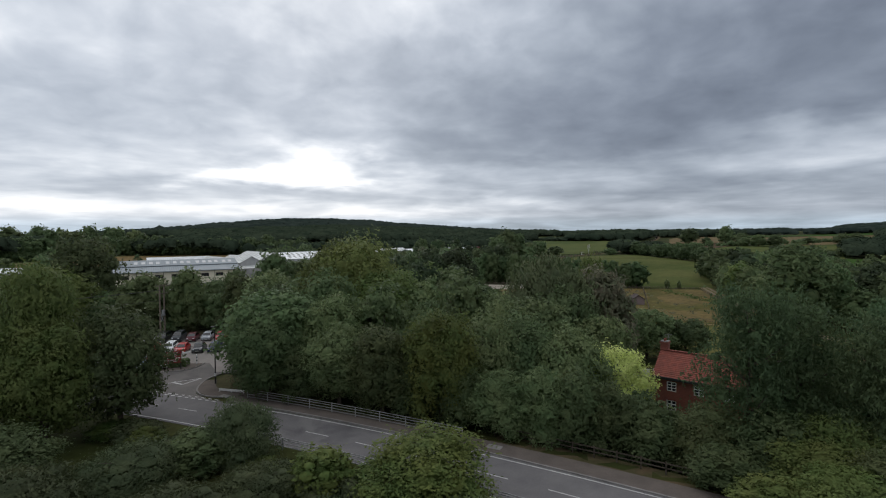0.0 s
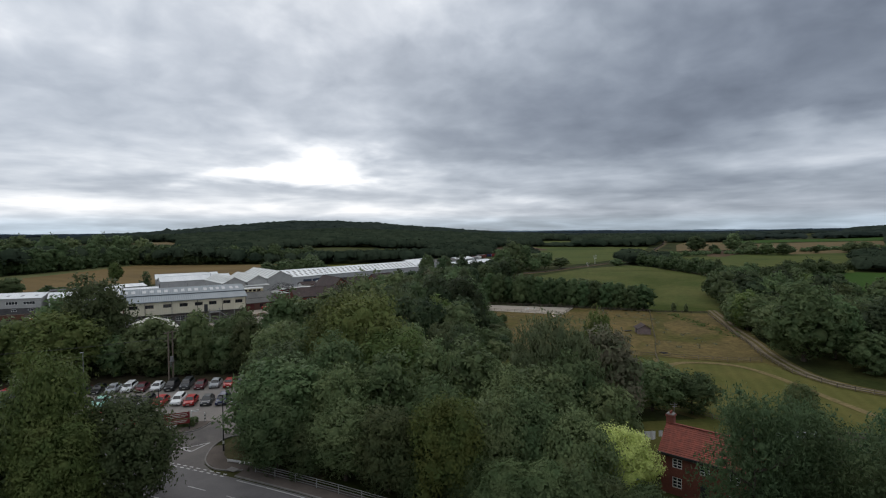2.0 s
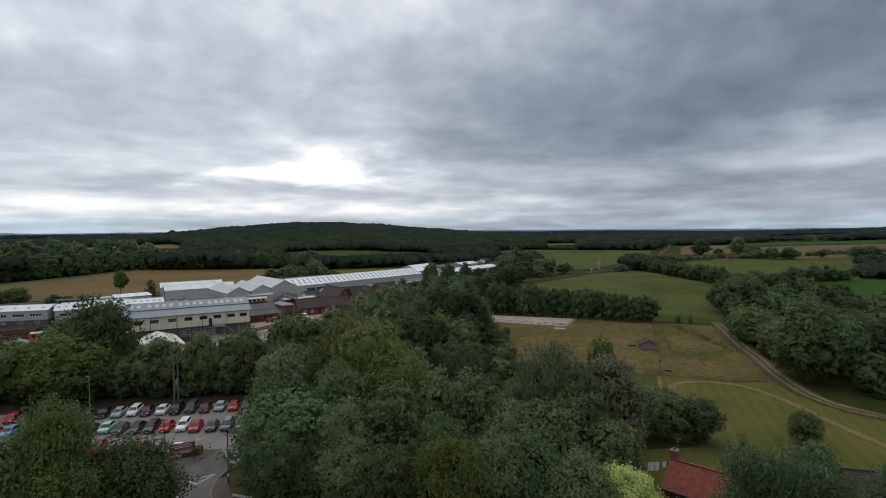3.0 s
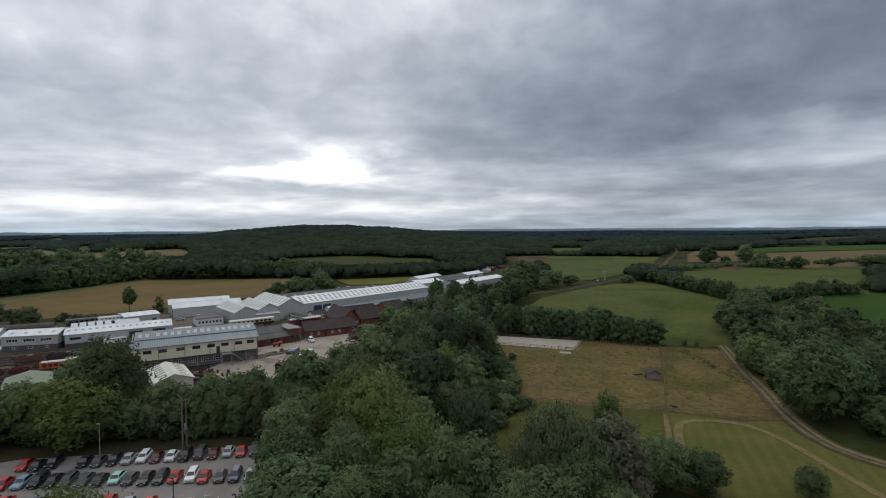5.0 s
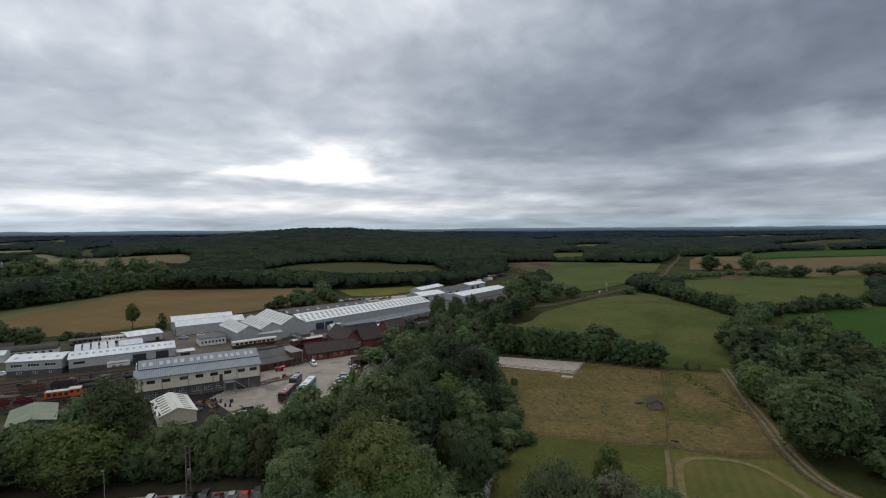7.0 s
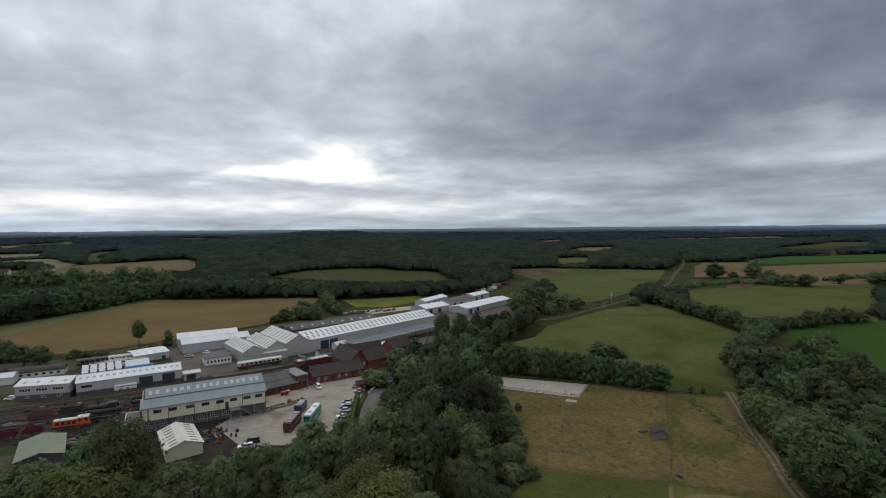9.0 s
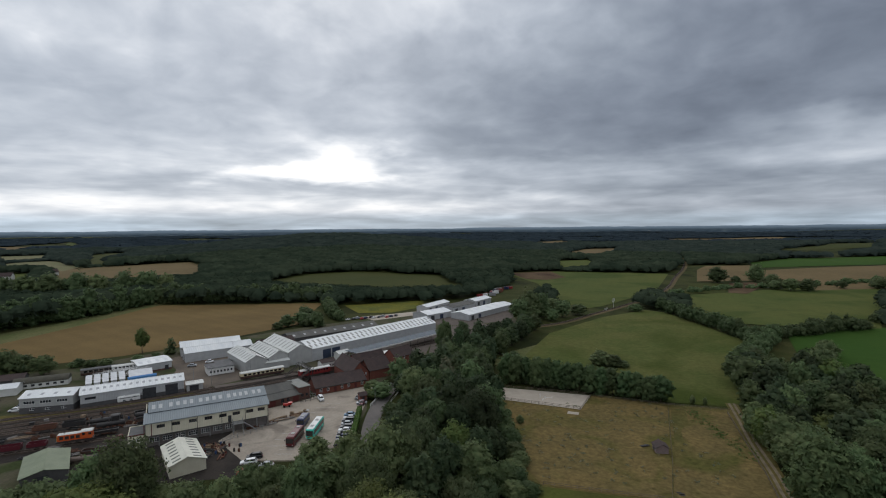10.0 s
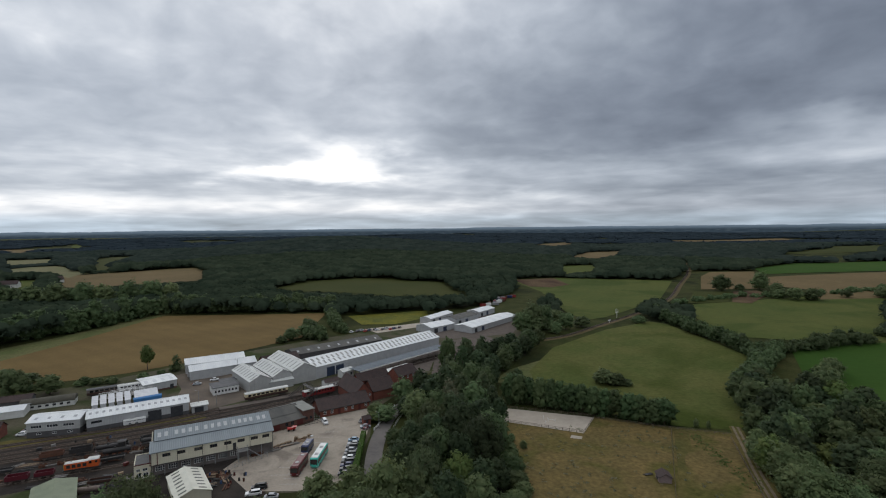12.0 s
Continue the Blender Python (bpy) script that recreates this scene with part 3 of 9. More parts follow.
# outlines of fields and hard ground, in plan
WEEDY = surface("weedy_field_margin", (0.085, 0.100, 0.038), (0.120, 0.118, 0.052), 0.95, 0.06, 0.6, world=True, bump=0.4, contrast=0.4)
HEATHER2 = surface("dull_straw_pasture", (0.17, 0.155, 0.085), (0.13, 0.135, 0.070), 0.95, 0.02, 0.4, world=True, bump=0.3)
FIELDS = {
    "wheat_margin": ([(-272, 274), (-306, 286), (-290, 340), (-284, 430), (-266, 436), (-267, 402), (-268, 328), (-270, 291)], WEEDY, "pale weedy margin along the ripe wheat", 0.15),
    "wheat_field": ([(-232, 206), (-330, 262), (-273, 272), (-271, 291), (-269, 328), (-268, 402), (-266, 420), (-127, 435), (-116, 337), (-140, 300), (-160, 272), (-180, 251), (-200, 238), (-217, 226)], WHEAT, "field of ripe wheat with faint tramlines", 0.16),
    "dull_field": ([(-235, 579), (-202, 650), (-140, 678), (-37, 638), (-1, 512), (-79, 531), (-114, 550)], DULL_GREEN, "dull green field below the wooded hill", 0.3),
    "yellow_field": ([(-104, 421), (-39, 448), (-34, 415), (-58, 385), (-84, 383)], RAPE, "field yellow with late flowers behind the works", 0.2),
    "hill_pasture": ([(52, 662), (117, 675), (253, 637), (178, 482), (160, 470), (110, 412), (92, 400), (84, 440), (80, 560)], FAR_GREEN, "grazed pasture beside the railway", 0.3),
    "bracken_patch": ([(56, 660), (112, 673), (121, 612), (95, 592), (72, 600)], HEATHER, "patch of brown burnt bracken", 0.45),
    "river_meadow": ([(33, 246), (32, 268), (52, 314), (74, 338), (100, 366), (140, 394), (149, 383), (163, 288), (128, 238), (104, 193), (79, 198), (60, 206), (32, 232)], MEADOW, "broad green river meadow", 0.14),
    "dry_paddock": ([(13, 200), (43, 188.7), (51.3, 204.8), (64, 200), (77, 193), (59, 144), (52, 126), (38, 128.5), (20, 133), (15, 150), (14, 175)], HAY, "paddock of dry straw-coloured grass", 0.15),
    "weedy_paddock": ([(77.4, 192), (98, 187), (90, 155), (76, 120), (67, 120), (52.4, 126), (59.4, 144)], HAY, "dry paddock patched with green weeds", 0.15),
    "mown_field": ([(52, 125), (67, 119), (75, 119), (76, 108), (80, 98), (88, 92), (88, 70), (56, 70), (40, 88), (44, 104)], LAWN, "mown hay field with curved swathes", 0.14),
    "bank_meadow": ([(20, 132), (51, 125), (43, 104), (39, 89), (24, 92), (1, 94), (6, 108)], BANK, "lush green bank sloping to the river", 0.14),
    "garden_lawn": ([(20, 64), (27, 82), (44, 84), (50, 70), (36, 66)], LAWN, "garden lawn behind the brick cottage", 0.16),
    "east_pasture": ([(193, 470), (426, 533), (262, 326), (217, 330), (170, 345)], FAR_GREEN, "large pale pasture behind the hedgerow", 0.3),
    "east_crop": ([(200, 322), (160, 240), (168, 224), (180, 212), (300, 318), (262, 330), (218, 328)], DEEP_GREEN, "deep green crop field", 0.2),
    "east_stubble": ([(304, 673), (338, 722), (399, 722), (314, 561), (255, 564)], FAR_WHEAT, "far field of pale stubble", 0.35),
    "far_green_strip": ([(390, 686), (423, 765), (538, 866), (701, 879), (773, 887), (646, 741), (568, 712)], DEEP_GREEN, "far strip of green crop", 0.4),
    "vegetable_plot": ([(203, 478), (241, 549), (279, 545), (244, 482)], DULL_GREEN, "square plot of dull green crop", 0.5),
    "tan_plot": ([(247, 482), (280, 545), (307, 550), (304, 523), (260, 474)], HEATHER, "tan plot of bare stubble", 0.5),
    "west_stubble": ([(-577, 665), (-589, 713), (-485, 784), (-448, 794), (-397, 735), (-357, 646), (-386, 624), (-420, 607), (-465, 570), (-499, 578)], FAR_WHEAT, "far field of pale stubble among woods", 0.4),
    "west_pasture": ([(-620, 788), (-871, 1114), (-931, 1250), (-831, 1225), (-717, 979), (-581, 779)], DULL_GREEN, "far pasture between woods", 0.5),
    "north_west_field": ([(-1167, 1184), (-1058, 1228), (-905, 1047), (-959, 973)], HEATHER2, "distant dull straw field", 0.5),
    "small_west_field": ([(-636, 644), (-581, 645), (-503, 558), (-549, 555)], FAR_GREEN, "small bright green paddock", 0.4),
    "brown_field": ([(-851, 862), (-852, 934), (-810, 946), (-592, 738), (-563, 671), (-659, 752), (-781, 791)], HEATHER2, "distant brownish field", 0.5),
    "middle_field": ([(147, 827), (207, 848), (194, 760), (135, 715)], FAR_GREEN, "small green field in the far woods", 0.5),
    "far_field": ([(203, 1045), (309, 1327), (424, 1395), (349, 1166), (255, 1000)], FAR_WHEAT, "far tan field in the woods", 0.6),
    "farther_field": ([(240, 1960), (456, 2281), (415, 1987), (277, 1716)], FAR_WHEAT, "thin far tan field", 0.8),
    "pale_west_field": ([(-1818, 1846), (-1716, 1886), (-1483, 1629), (-1582, 1606)], FAR_WHEAT, "thin pale field far off in the woods", 0.7),
    "west_clearing": ([(-1675, 2019), (-2680, 3306), (-2645, 3301), (-1595, 1972)], FAR_GREEN, "small green clearing far off in the woods", 0.7),
    "long_stubble": ([(375, 656), (555, 696), (631, 724), (421, 481), (393, 491), (331, 489), (363, 546), (339, 584)], FAR_WHEAT, "long field of pale stubble below the crop", 0.35),
    "ridge_field": ([(900, 2400), (1500, 2500), (1450, 2250), (950, 2200)], FAR_WHEAT, "thin far field on the ridge", 0.8),
    "ridge_pasture": ([(709, 1171), (844, 1235), (997, 1436), (1192, 1498), (872, 1095), (703, 1095)], DULL_GREEN, "far green field among woods", 0.6),
}
FIELDS = {"paddock_margin": ([(13, 201), (43, 190), (52, 207), (79, 196), (101, 190), (93, 154), (79, 118), (79, 106), (84, 96), (90, 92), (90, 68), (56, 68), (38, 88), (24, 91), (2, 93), (5, 108), (18, 130), (14, 150)], HAY2, "pale grassy margins between the paddocks", 0.09), **FIELDS}
FIELDS["meadow_edge"] = ([(12, 252), (22, 271), (40, 287), (60, 320), (76, 335), (98, 362), (140, 396), (150, 384), (120, 340), (60, 290), (40, 240), (30, 230)], WEEDY, "rough weedy grass below the railway", 0.11)
for name_, (line_, mat_, label_, dz_) in FIELDS.items():
    sheet(name_, line_, dz_, mat_, label_, "field", 5.0 if dz_ < 0.25 else 16.0)

# ---- hard ground ----
STATION = [(-185, 150), (-140, 118), (-100, 112), (-62, 136), (-36, 138), (-36, 176), (-40, 200), (-8, 290), (40, 330), (30, 400), (-20, 415), (-60, 372), (-118, 318), (-142, 292), (-186, 232), (-225, 205)]
DIRT = surface("sooty_rough_ground", (0.090, 0.080, 0.056), (0.062, 0.066, 0.034), 0.95, 0.07, 1.2, world=True, bump=0.4, contrast=0.3, patches=((0.040, 0.052, 0.020), 0.05, 0.52, 0.62))
sheet("works_ground", STATION, 0.05, DIRT, "rough sooty ground with weeds round the railway works", "ground")
sheet("gravel_apron", [(-168, 172), (-150, 168), (-118, 190), (-96, 214), (-92, 230), (-112, 262), (-142, 270), (-152, 246), (-136, 226), (-128, 206), (-146, 196)], 0.075, APRON, "gravel apron between the sheds", "ground")
sheet("works_road", [(-66, 196), (-52, 205), (-24, 240), (0, 272), (38, 318), (24, 330), (10, 345), (-14, 330), (-52, 262), (-62, 240)], 0.075, PATH_TAR, "tarmac platform ground by the canopies", "ground")
sheet("unit_yard", [(-34, 340), (-12, 335), (30, 352), (44, 400), (10, 440), (-22, 420), (-40, 395)], 0.075, PATH_TAR, "tarmac yard round the industrial units", "ground")
sheet("yard", [(-64, 137), (-77, 149), (-74, 163), (-73.5, 176.5), (-63, 185), (-58.5, 192), (-41.5, 203.5), (-38.5, 196), (-37.5, 178), (-37.5, 160), (-37, 138)], 0.10, CONCRETE, "stained concrete yard with faint bay lines", "yard")
sheet("rail_yard", [(-200, 128), (-150, 124), (-128, 136), (-100, 146), (-96, 172), (-75, 190), (-62, 203), (-40, 218), (-30, 232), (-50, 240), (-68, 232), (-100, 206), (-125, 190), (-165, 166), (-205, 140)], 0.09, BALLAST, "dark sooty ballast of the rail yard", "ballast")
sheet("car_park", [(-100, 84), (-100, 70), (-70, 71), (-44, 72.5), (-36.5, 77.3), (-33, 72), (-28.5, 72.5), (-28, 98), (-36, 99.5), (-60, 96), (-84, 92)], 0.05, CARPARK, "gritty car park with rows of parked cars", "car park")

sheet("junk_yard", [(-112, 130), (-84, 124), (-62, 128), (-58, 136), (-64.2, 137.2), (-77.2, 149.2), (-74.2, 160), (-82, 154), (-98, 146), (-106, 142)], 0.085, BALLAST, "sooty ground strewn with parts beside the works", "ground")
# dirt and leaf litter, with the shade under the trees put into the colour
SHADE_LITTER = surface("litter_with_tree_shade", (0.052, 0.042, 0.028), (0.036, 0.034, 0.020), 0.95, 0.4, 3.0, world=True, bump=0.4, contrast=0.35)
sheet("leaf_litter", [(-104, 86), (-84, 92.4), (-60, 96.4), (-36, 99.9), (-27.6, 98.4), (-20, 110), (-36, 128), (-60, 124), (-104, 112)], 0.04, SHADE_LITTER, "bare leaf-strewn ground under the tree belt", "ground")

# ---- road, footway and markings ----
SIDE_TAR = surface("worn_side_road_tarmac", (0.165, 0.150, 0.140), (0.130, 0.120, 0.114), 0.9, 0.2, 6.0, world=True, bump=0.12, contrast=0.2, patches=((0.105, 0.098, 0.094), 0.15, 0.54, 0.66))
ROAD = [(x, float(road_y(x))) for x in range(-120, 64, 4)]
tagged(new("road", ribbon(ROAD, 7.0, 0.05).mesh("road", ASPHALT)), "two-lane asphalt road crossing the valley", "road", "", "structure")
sheet("side_road", [(-45, 63.0), (-42.6, 71.6), (-38.2, 72.6), (-37.2, 75.0), (-37, 78), (-28.6, 78), (-28.8, 72.4), (-31.5, 71.2), (-32.6, 68.5), (-32.2, 65.0), (-31.2, 62.3), (-29.4, 60.6), (-27.0, 58.8), (-30, 57.5)], 0.045, SIDE_TAR, "short asphalt side road into the car park", "road", 3.0)


def road_line(name, x0, x1, offset, width, dash=0.0, gap=0.0, label="white road line"):
    s, x = Shape(), x0
    while x < x1:
        e = min(x + (dash or 4.0), x1)
        ribbon([(x, float(road_y(x))), (e, float(road_y(e)))], width, 0.062, offset, 1.5, shape=s)
        x = e + gap
    return tagged(new(name, s.mesh(name, WHITE_LINE)), label, "road marking", "", "structure")


road_line("edge_line", -26.5, 40, 3.1, 0.14, label="solid white line along the far road edge")
road_line("edge_line", -70, 40, -3.1, 0.14, label="solid white line along the near road edge")
road_line("centre_line", -80, 40, 0.0, 0.12, 2.6, 2.9, "dashed white centre line")
road_line("give_way_dashes", -43, -28.5, 3.25, 0.22, 0.55, 0.45, "double row of give-way dashes")
road_line("give_way_dashes", -43, -28.5, 3.75, 0.22, 0.55, 0.45, "double row of give-way dashes")


def give_way_triangle():
    s = Shape()
    a, b, c = Vector((-34.8, 66.0)), Vector((-36.6, 66.9)), Vector((-33.6, 68.8))
    for p, q, w in ((a, b, 0.34), (b, c, 0.2), (c, a, 0.2)):
        ribbon([tuple(p), tuple(q)], w, 0.075, 0, 1.0, shape=s)
    return solid("give_way_triangle", s, WHITE_LINE, "white give-way triangle painted on the side road", "road marking", kind="structure")


give_way_triangle()
solid("lane_line", ribbon([(-38.2, 64.2), (-36.4, 67.4)], 0.12, 0.075, 0, 1.0), WHITE_LINE, "white line splitting the side road", "road marking", kind="structure")
FAR_EDGE = [(x, float(road_y(x)) + 4.0) for x in range(-26, 64, 3)]
solid("pavement", ribbon(FAR_EDGE, 2.2, 0.17, 1.25, thick=0.14), PATH_TAR, "raised tarmac footway along the road", "pavement", kind="structure")
solid("kerb", ribbon(FAR_EDGE, 0.16, 0.175, 0.08, thick=0.15), KERB, "grey concrete kerb", "kerb", kind="structure")
solid("verge", ribbon([(x, float(road_y(x)) + 4.0) for x in range(3, 64, 3)], 3.0, 0.06, 3.9), VERGE, "verge brown with fallen leaves", "verge", kind="structure")
CORNER = curve_through([(-25.6, 60.6), (-29.0, 60.9), (-31.2, 62.7), (-32.2, 65.2), (-32.5, 68.3), (-31.6, 70.8), (-28.6, 72.0)], 0.6)
sheet("footway_corner", [(-20.5, 59.6), (-25.6, 60.6), (-29.0, 60.9), (-31.2, 62.7), (-32.2, 65.2), (-32.4, 67.6), (-31.0, 67.8), (-29.8, 64.8), (-28.2, 62.9), (-24.6, 62.0), (-20.2, 60.6)], 0.17, PATH_TAR, "tarmac footway rounding the junction corner", "pavement", 2.0)
solid("corner_kerb", ribbon(CORNER, 0.18, 0.18, 0, 0.6, thick=0.16), KERB, "pale curved kerb of the junction", "kerb", kind="structure")
solid("island_kerb", ribbon(curve_through([(-44.5, 71.2), (-41, 72.0), (-38.2, 72.8), (-37.2, 74.6), (-37.0, 76.8)], 0.6), 0.18, 0.17, 0, 0.6, thick=0.15), KERB, "curved kerb of the planted corner", "kerb", kind="structure")
sheet("planted_corner", [(-46, 72.2), (-41, 72.2), (-38.4, 73), (-37.4, 74.7), (-37.2, 76.8), (-41, 76.6), (-46, 75.4)], 0.13, PATH_TAR, "tarmac corner beside the car park entrance", "pavement", 2.0)
sheet("corner_green", [(-31.2, 67.9), (-29.9, 65.0), (-28.2, 63.1), (-24.6, 62.2), (-15, 57.6), (-14, 66), (-20, 76), (-28.2, 72.2), (-31.0, 70.4)], 0.12, DULL_LAWN, "small mown green at the junction", "lawn", 3.0)
for gx_, gy_ in ((-26.9, 60.7), (4.6, 45.6)):
    solid("drain_cover", Shape().box(-0.7, 0.7, -0.45, 0.45, 0, 0.03), KERB, "pale rectangular concrete cover set in the footway", "cover", at(gx_, gy_, -28, 0.175), kind="structure")
LANE = curve_through([(-28.0, 208), (-30.6, 200), (-32.4, 184), (-32.2, 167), (-30.4, 152), (-28, 140), (-25, 128)])
solid("station_lane", ribbon(LANE, 5.4, 0.16), SIDE_TAR, "narrow asphalt lane past the station yard", "road", kind="structure")
FARM_TRACK = curve_through([(103, 197), (97, 178), (91, 160), (85.5, 140), (81, 126), (78, 110), (80, 101), (88, 93), (110, 84)])
for o_ in (-0.85, 0.85):
    solid("wheel_track", ribbon(FARM_TRACK, 0.9, 0.24, o_, 4.0), TRACK, "bare wheel rut of a farm track", "track", kind="structure")
solid("track_verge", ribbon(FARM_TRACK, 4.4, 0.20, 0.0, 4.0), HAY2, "rough grassy track verge", "track", kind="structure")
solid("hay_path", ribbon(curve_through([(41.5, 89), (45.6, 102), (50.2, 114.6), (52.8, 118.0), (56.1, 119.5), (61.5, 119.2), (66.4, 117), (69.2, 112), (70.6, 104), (71.4, 92), (73, 78)]), 1.7, 0.21), SWATHE, "worn pale path round the mown field", "path", kind="structure")
solid("paddock_path", ribbon([(39.6, 92), (43.0, 102), (47.0, 112), (51.2, 124)], 1.2, 0.22), SWATHE, "pale path beside the paddock fence", "path", kind="structure")
sheet("river", [(5.4, 98), (7.6, 112), (9.8, 126), (11.2, 140), (8.6, 152), (7.2, 151.4), (9.2, 139), (8.0, 126), (5.8, 112), (3.8, 99)], 0.2, WATER, "narrow dark river between trees", "river", 4.0)
sheet("green_fence_strip", [(77.6, 191.6), (68.6, 166), (60.2, 144.6), (61.8, 145), (64.2, 152), (69.0, 159), (72.5, 170), (78.0, 177), (82.5, 189.8)], 0.19, HAY2, "greener weedy strip along the paddock fence", "verge", 4.0)
sheet("riding_arena", [(15.1, 215), (51.1, 205.3), (43.2, 189.0), (13.0, 200.2), (12.4, 208)], 0.22, SAND, "sand riding arena, pale and raked", "arena", 5.0)
sheet("arena_gateway", [(38.2, 187.2), (42.0, 186.0), (41.2, 183.6), (37.2, 184.8)], 0.24, SAND, "sandy gateway of the arena", "path", 5.0)
sheet("works_track", [(-78, 366), (-36, 392), (-16, 404), (-14, 392), (-40, 372), (-66, 352)], 0.12, SAND, "pale dusty track behind the works", "track", 5.0)

# ---- railway lines ----
RAIL = surface("rusty_rail_steel", (0.135, 0.100, 0.080), (0.190, 0.150, 0.125), 0.6, 2.0, 10, metal=0.25)
SLEEPER = surface("tarred_sleeper", (0.050, 0.040, 0.034), (0.075, 0.062, 0.052), 0.9, 0.5, 3.0, world=True)
MAIN = [(-230, 118), (-195, 139), (-160, 160), (-124, 180), (-100, 199), (-76, 220), (-50, 246), (-20, 282), (8, 309), (29, 326), (65, 345), (95, 378), (124, 411), (163, 459), (205, 520), (245, 599), (300, 705), (351, 827), (394, 955)]


TRACKBED = surface("brown_trackbed", (0.078, 0.060, 0.048), (0.054, 0.043, 0.036), 0.95, 0.2, 2.0, world=True, bump=0.5, contrast=0.35)


def railway(points, offset, label):
    line = curve_through(points, 5.0)
    s = ribbon(line, 2.9, 0.16, offset, 5.0)
    t = thing("railway_track", label, "railway track", pose(0, 0, 0), "railway lines", "structure")
    part("ballast", s, TRACKBED, t)
    for o in (-0.72, 0.72):
        part("rail", ribbon(line, 0.09, 0.38, offset + o, 5.0, thick=0.14), RAIL, t)
    sl, pts = Shape(), resample(line, 0.9)
    for i in range(1, len(pts) - 1):
        (x0, y0), (x1, y1) = pts[i - 1], pts[i + 1]
        if pts[i][1] > 420 and i % 3:
            continue
        a = math.atan2(y1 - y0, x1 - x0)
        x, y = pts[i][0] - math.sin(a) * offset, pts[i][1] + math.cos(a) * offset
        sl.box(-0.12, 0.12, -1.3, 1.3, 0.16, 0.25, 0, pose(x, y, gz(x, y), 0, 0, math.degrees(a)))
    tagged(part("sleeper_run", sl, SLEEPER, t), kind="stuff")


EMBANK = surface("brown_bank_weeds", (0.120, 0.088, 0.048), (0.078, 0.068, 0.032), 0.95, 0.1, 1.0, world=True, bump=0.4, contrast=0.4)
solid("embankment", ribbon(curve_through(MAIN[9:], 6.0), 5.6, 0.14, -1.8, 6.0), EMBANK, "brown weedy embankment of the railway", "embankment", kind="structure")
railway(MAIN, 0.0, "running line of a preserved railway on dark ballast")
railway(MAIN[:9], 4.2, "second running line beside the platform")
railway(MAIN[:7], -4.6, "loop line on dark ballast")
railway([(-215, 118), (-165, 146), (-125, 167), (-108, 178)], -2.0, "siding behind the locomotive shed")
railway([(-200, 112), (-160, 130), (-135, 139.5), (-120, 146.4), (-104, 154)], 0.0, "shed siding with a parked shunter")
railway(MAIN[:6], -8.6, "outer siding on dark ballast")
railway([(-205, 122), (-165, 139), (-140, 150), (-118, 162), (-100, 173)], 0.0, "dark siding lined with stored engines")
sheet("weedy_strip", [(-190, 150), (-165, 168), (-146, 172), (-116, 192), (-108, 194), (-104, 190), (-126, 178), (-160, 160), (-186, 144)], 0.13, HAY2, "weedy strip between the lines and the workshops", "verge")

# ---- trees ----
BARK = surface("grey_brown_bark", (0.090, 0.070, 0.052), (0.055, 0.044, 0.034), 0.95, 1.5, 8.0, bump=0.5)
LEAF_OAK = foliage("dark_oak_leaves", (0.081, 0.113, 0.049), (0.127, 0.154, 0.069))
LEAF_ASH = foliage("mid_green_leaves", (0.092, 0.123, 0.053), (0.140, 0.163, 0.071))
LEAF_ALDER = foliage("dark_alder_leaves", (0.046, 0.068, 0.034), (0.076, 0.096, 0.046))
LEAF_LIME = foliage("yellow_green_leaves", (0.100, 0.132, 0.041), (0.142, 0.160, 0.052), 0.22)
LEAF_OLIVE = foliage("olive_turning_leaves", (0.113, 0.128, 0.035), (0.081, 0.116, 0.035), 0.2)
LEAF_GOLD = foliage("golden_pale_leaves", (0.56, 0.61, 0.22), (0.45, 0.51, 0.17), 0.05, 0.9)
LEAF_WILLOW = foliage("grey_green_willow_leaves", (0.077, 0.102, 0.050), (0.106, 0.122, 0.060), 0.2)
LEAF_PINK = foliage("faded_seeding_leaves", (0.165, 0.145, 0.100), (0.105, 0.118, 0.065), 0.15)
LEAF_PINE = foliage("blue_green_needles", (0.073, 0.107, 0.051), (0.103, 0.139, 0.063), 0.2)
LEAF_SCRUB = foliage("ragged_scrub_leaves", (0.065, 0.081, 0.040), (0.099, 0.110, 0.054), 0.25)
LEAF_HEDGE = foliage("dense_hedge_leaves", (0.065, 0.098, 0.040), (0.094, 0.127, 0.055), 0.2)
LEAF_BRIGHT = foliage("bright_hedge_leaves", (0.094, 0.163, 0.035), (0.069, 0.131, 0.028), 0.1)
# aerial haze is put into these leaf colours, bluer with each farther wood
WOOD_FAR = foliage("slope_woodland_haze_tint", (0.0230, 0.0320, 0.0210), (0.0400, 0.0500, 0.0315), 0.0, 0.035, 0.1, 0.4)
WOOD_MID_HAZE = foliage("hill_woodland_haze_tint", (0.0230, 0.0325, 0.0270), (0.0370, 0.0475, 0.0380), 0.0, 0.03, 0.1, 0.5)
WOOD_HAZE_BLUE = foliage("distant_woodland_haze_tint", (0.022, 0.033, 0.040), (0.032, 0.045, 0.050), 0.0, 0.03, 0.1, 0.8)
rng = np.random.default_rng(7)


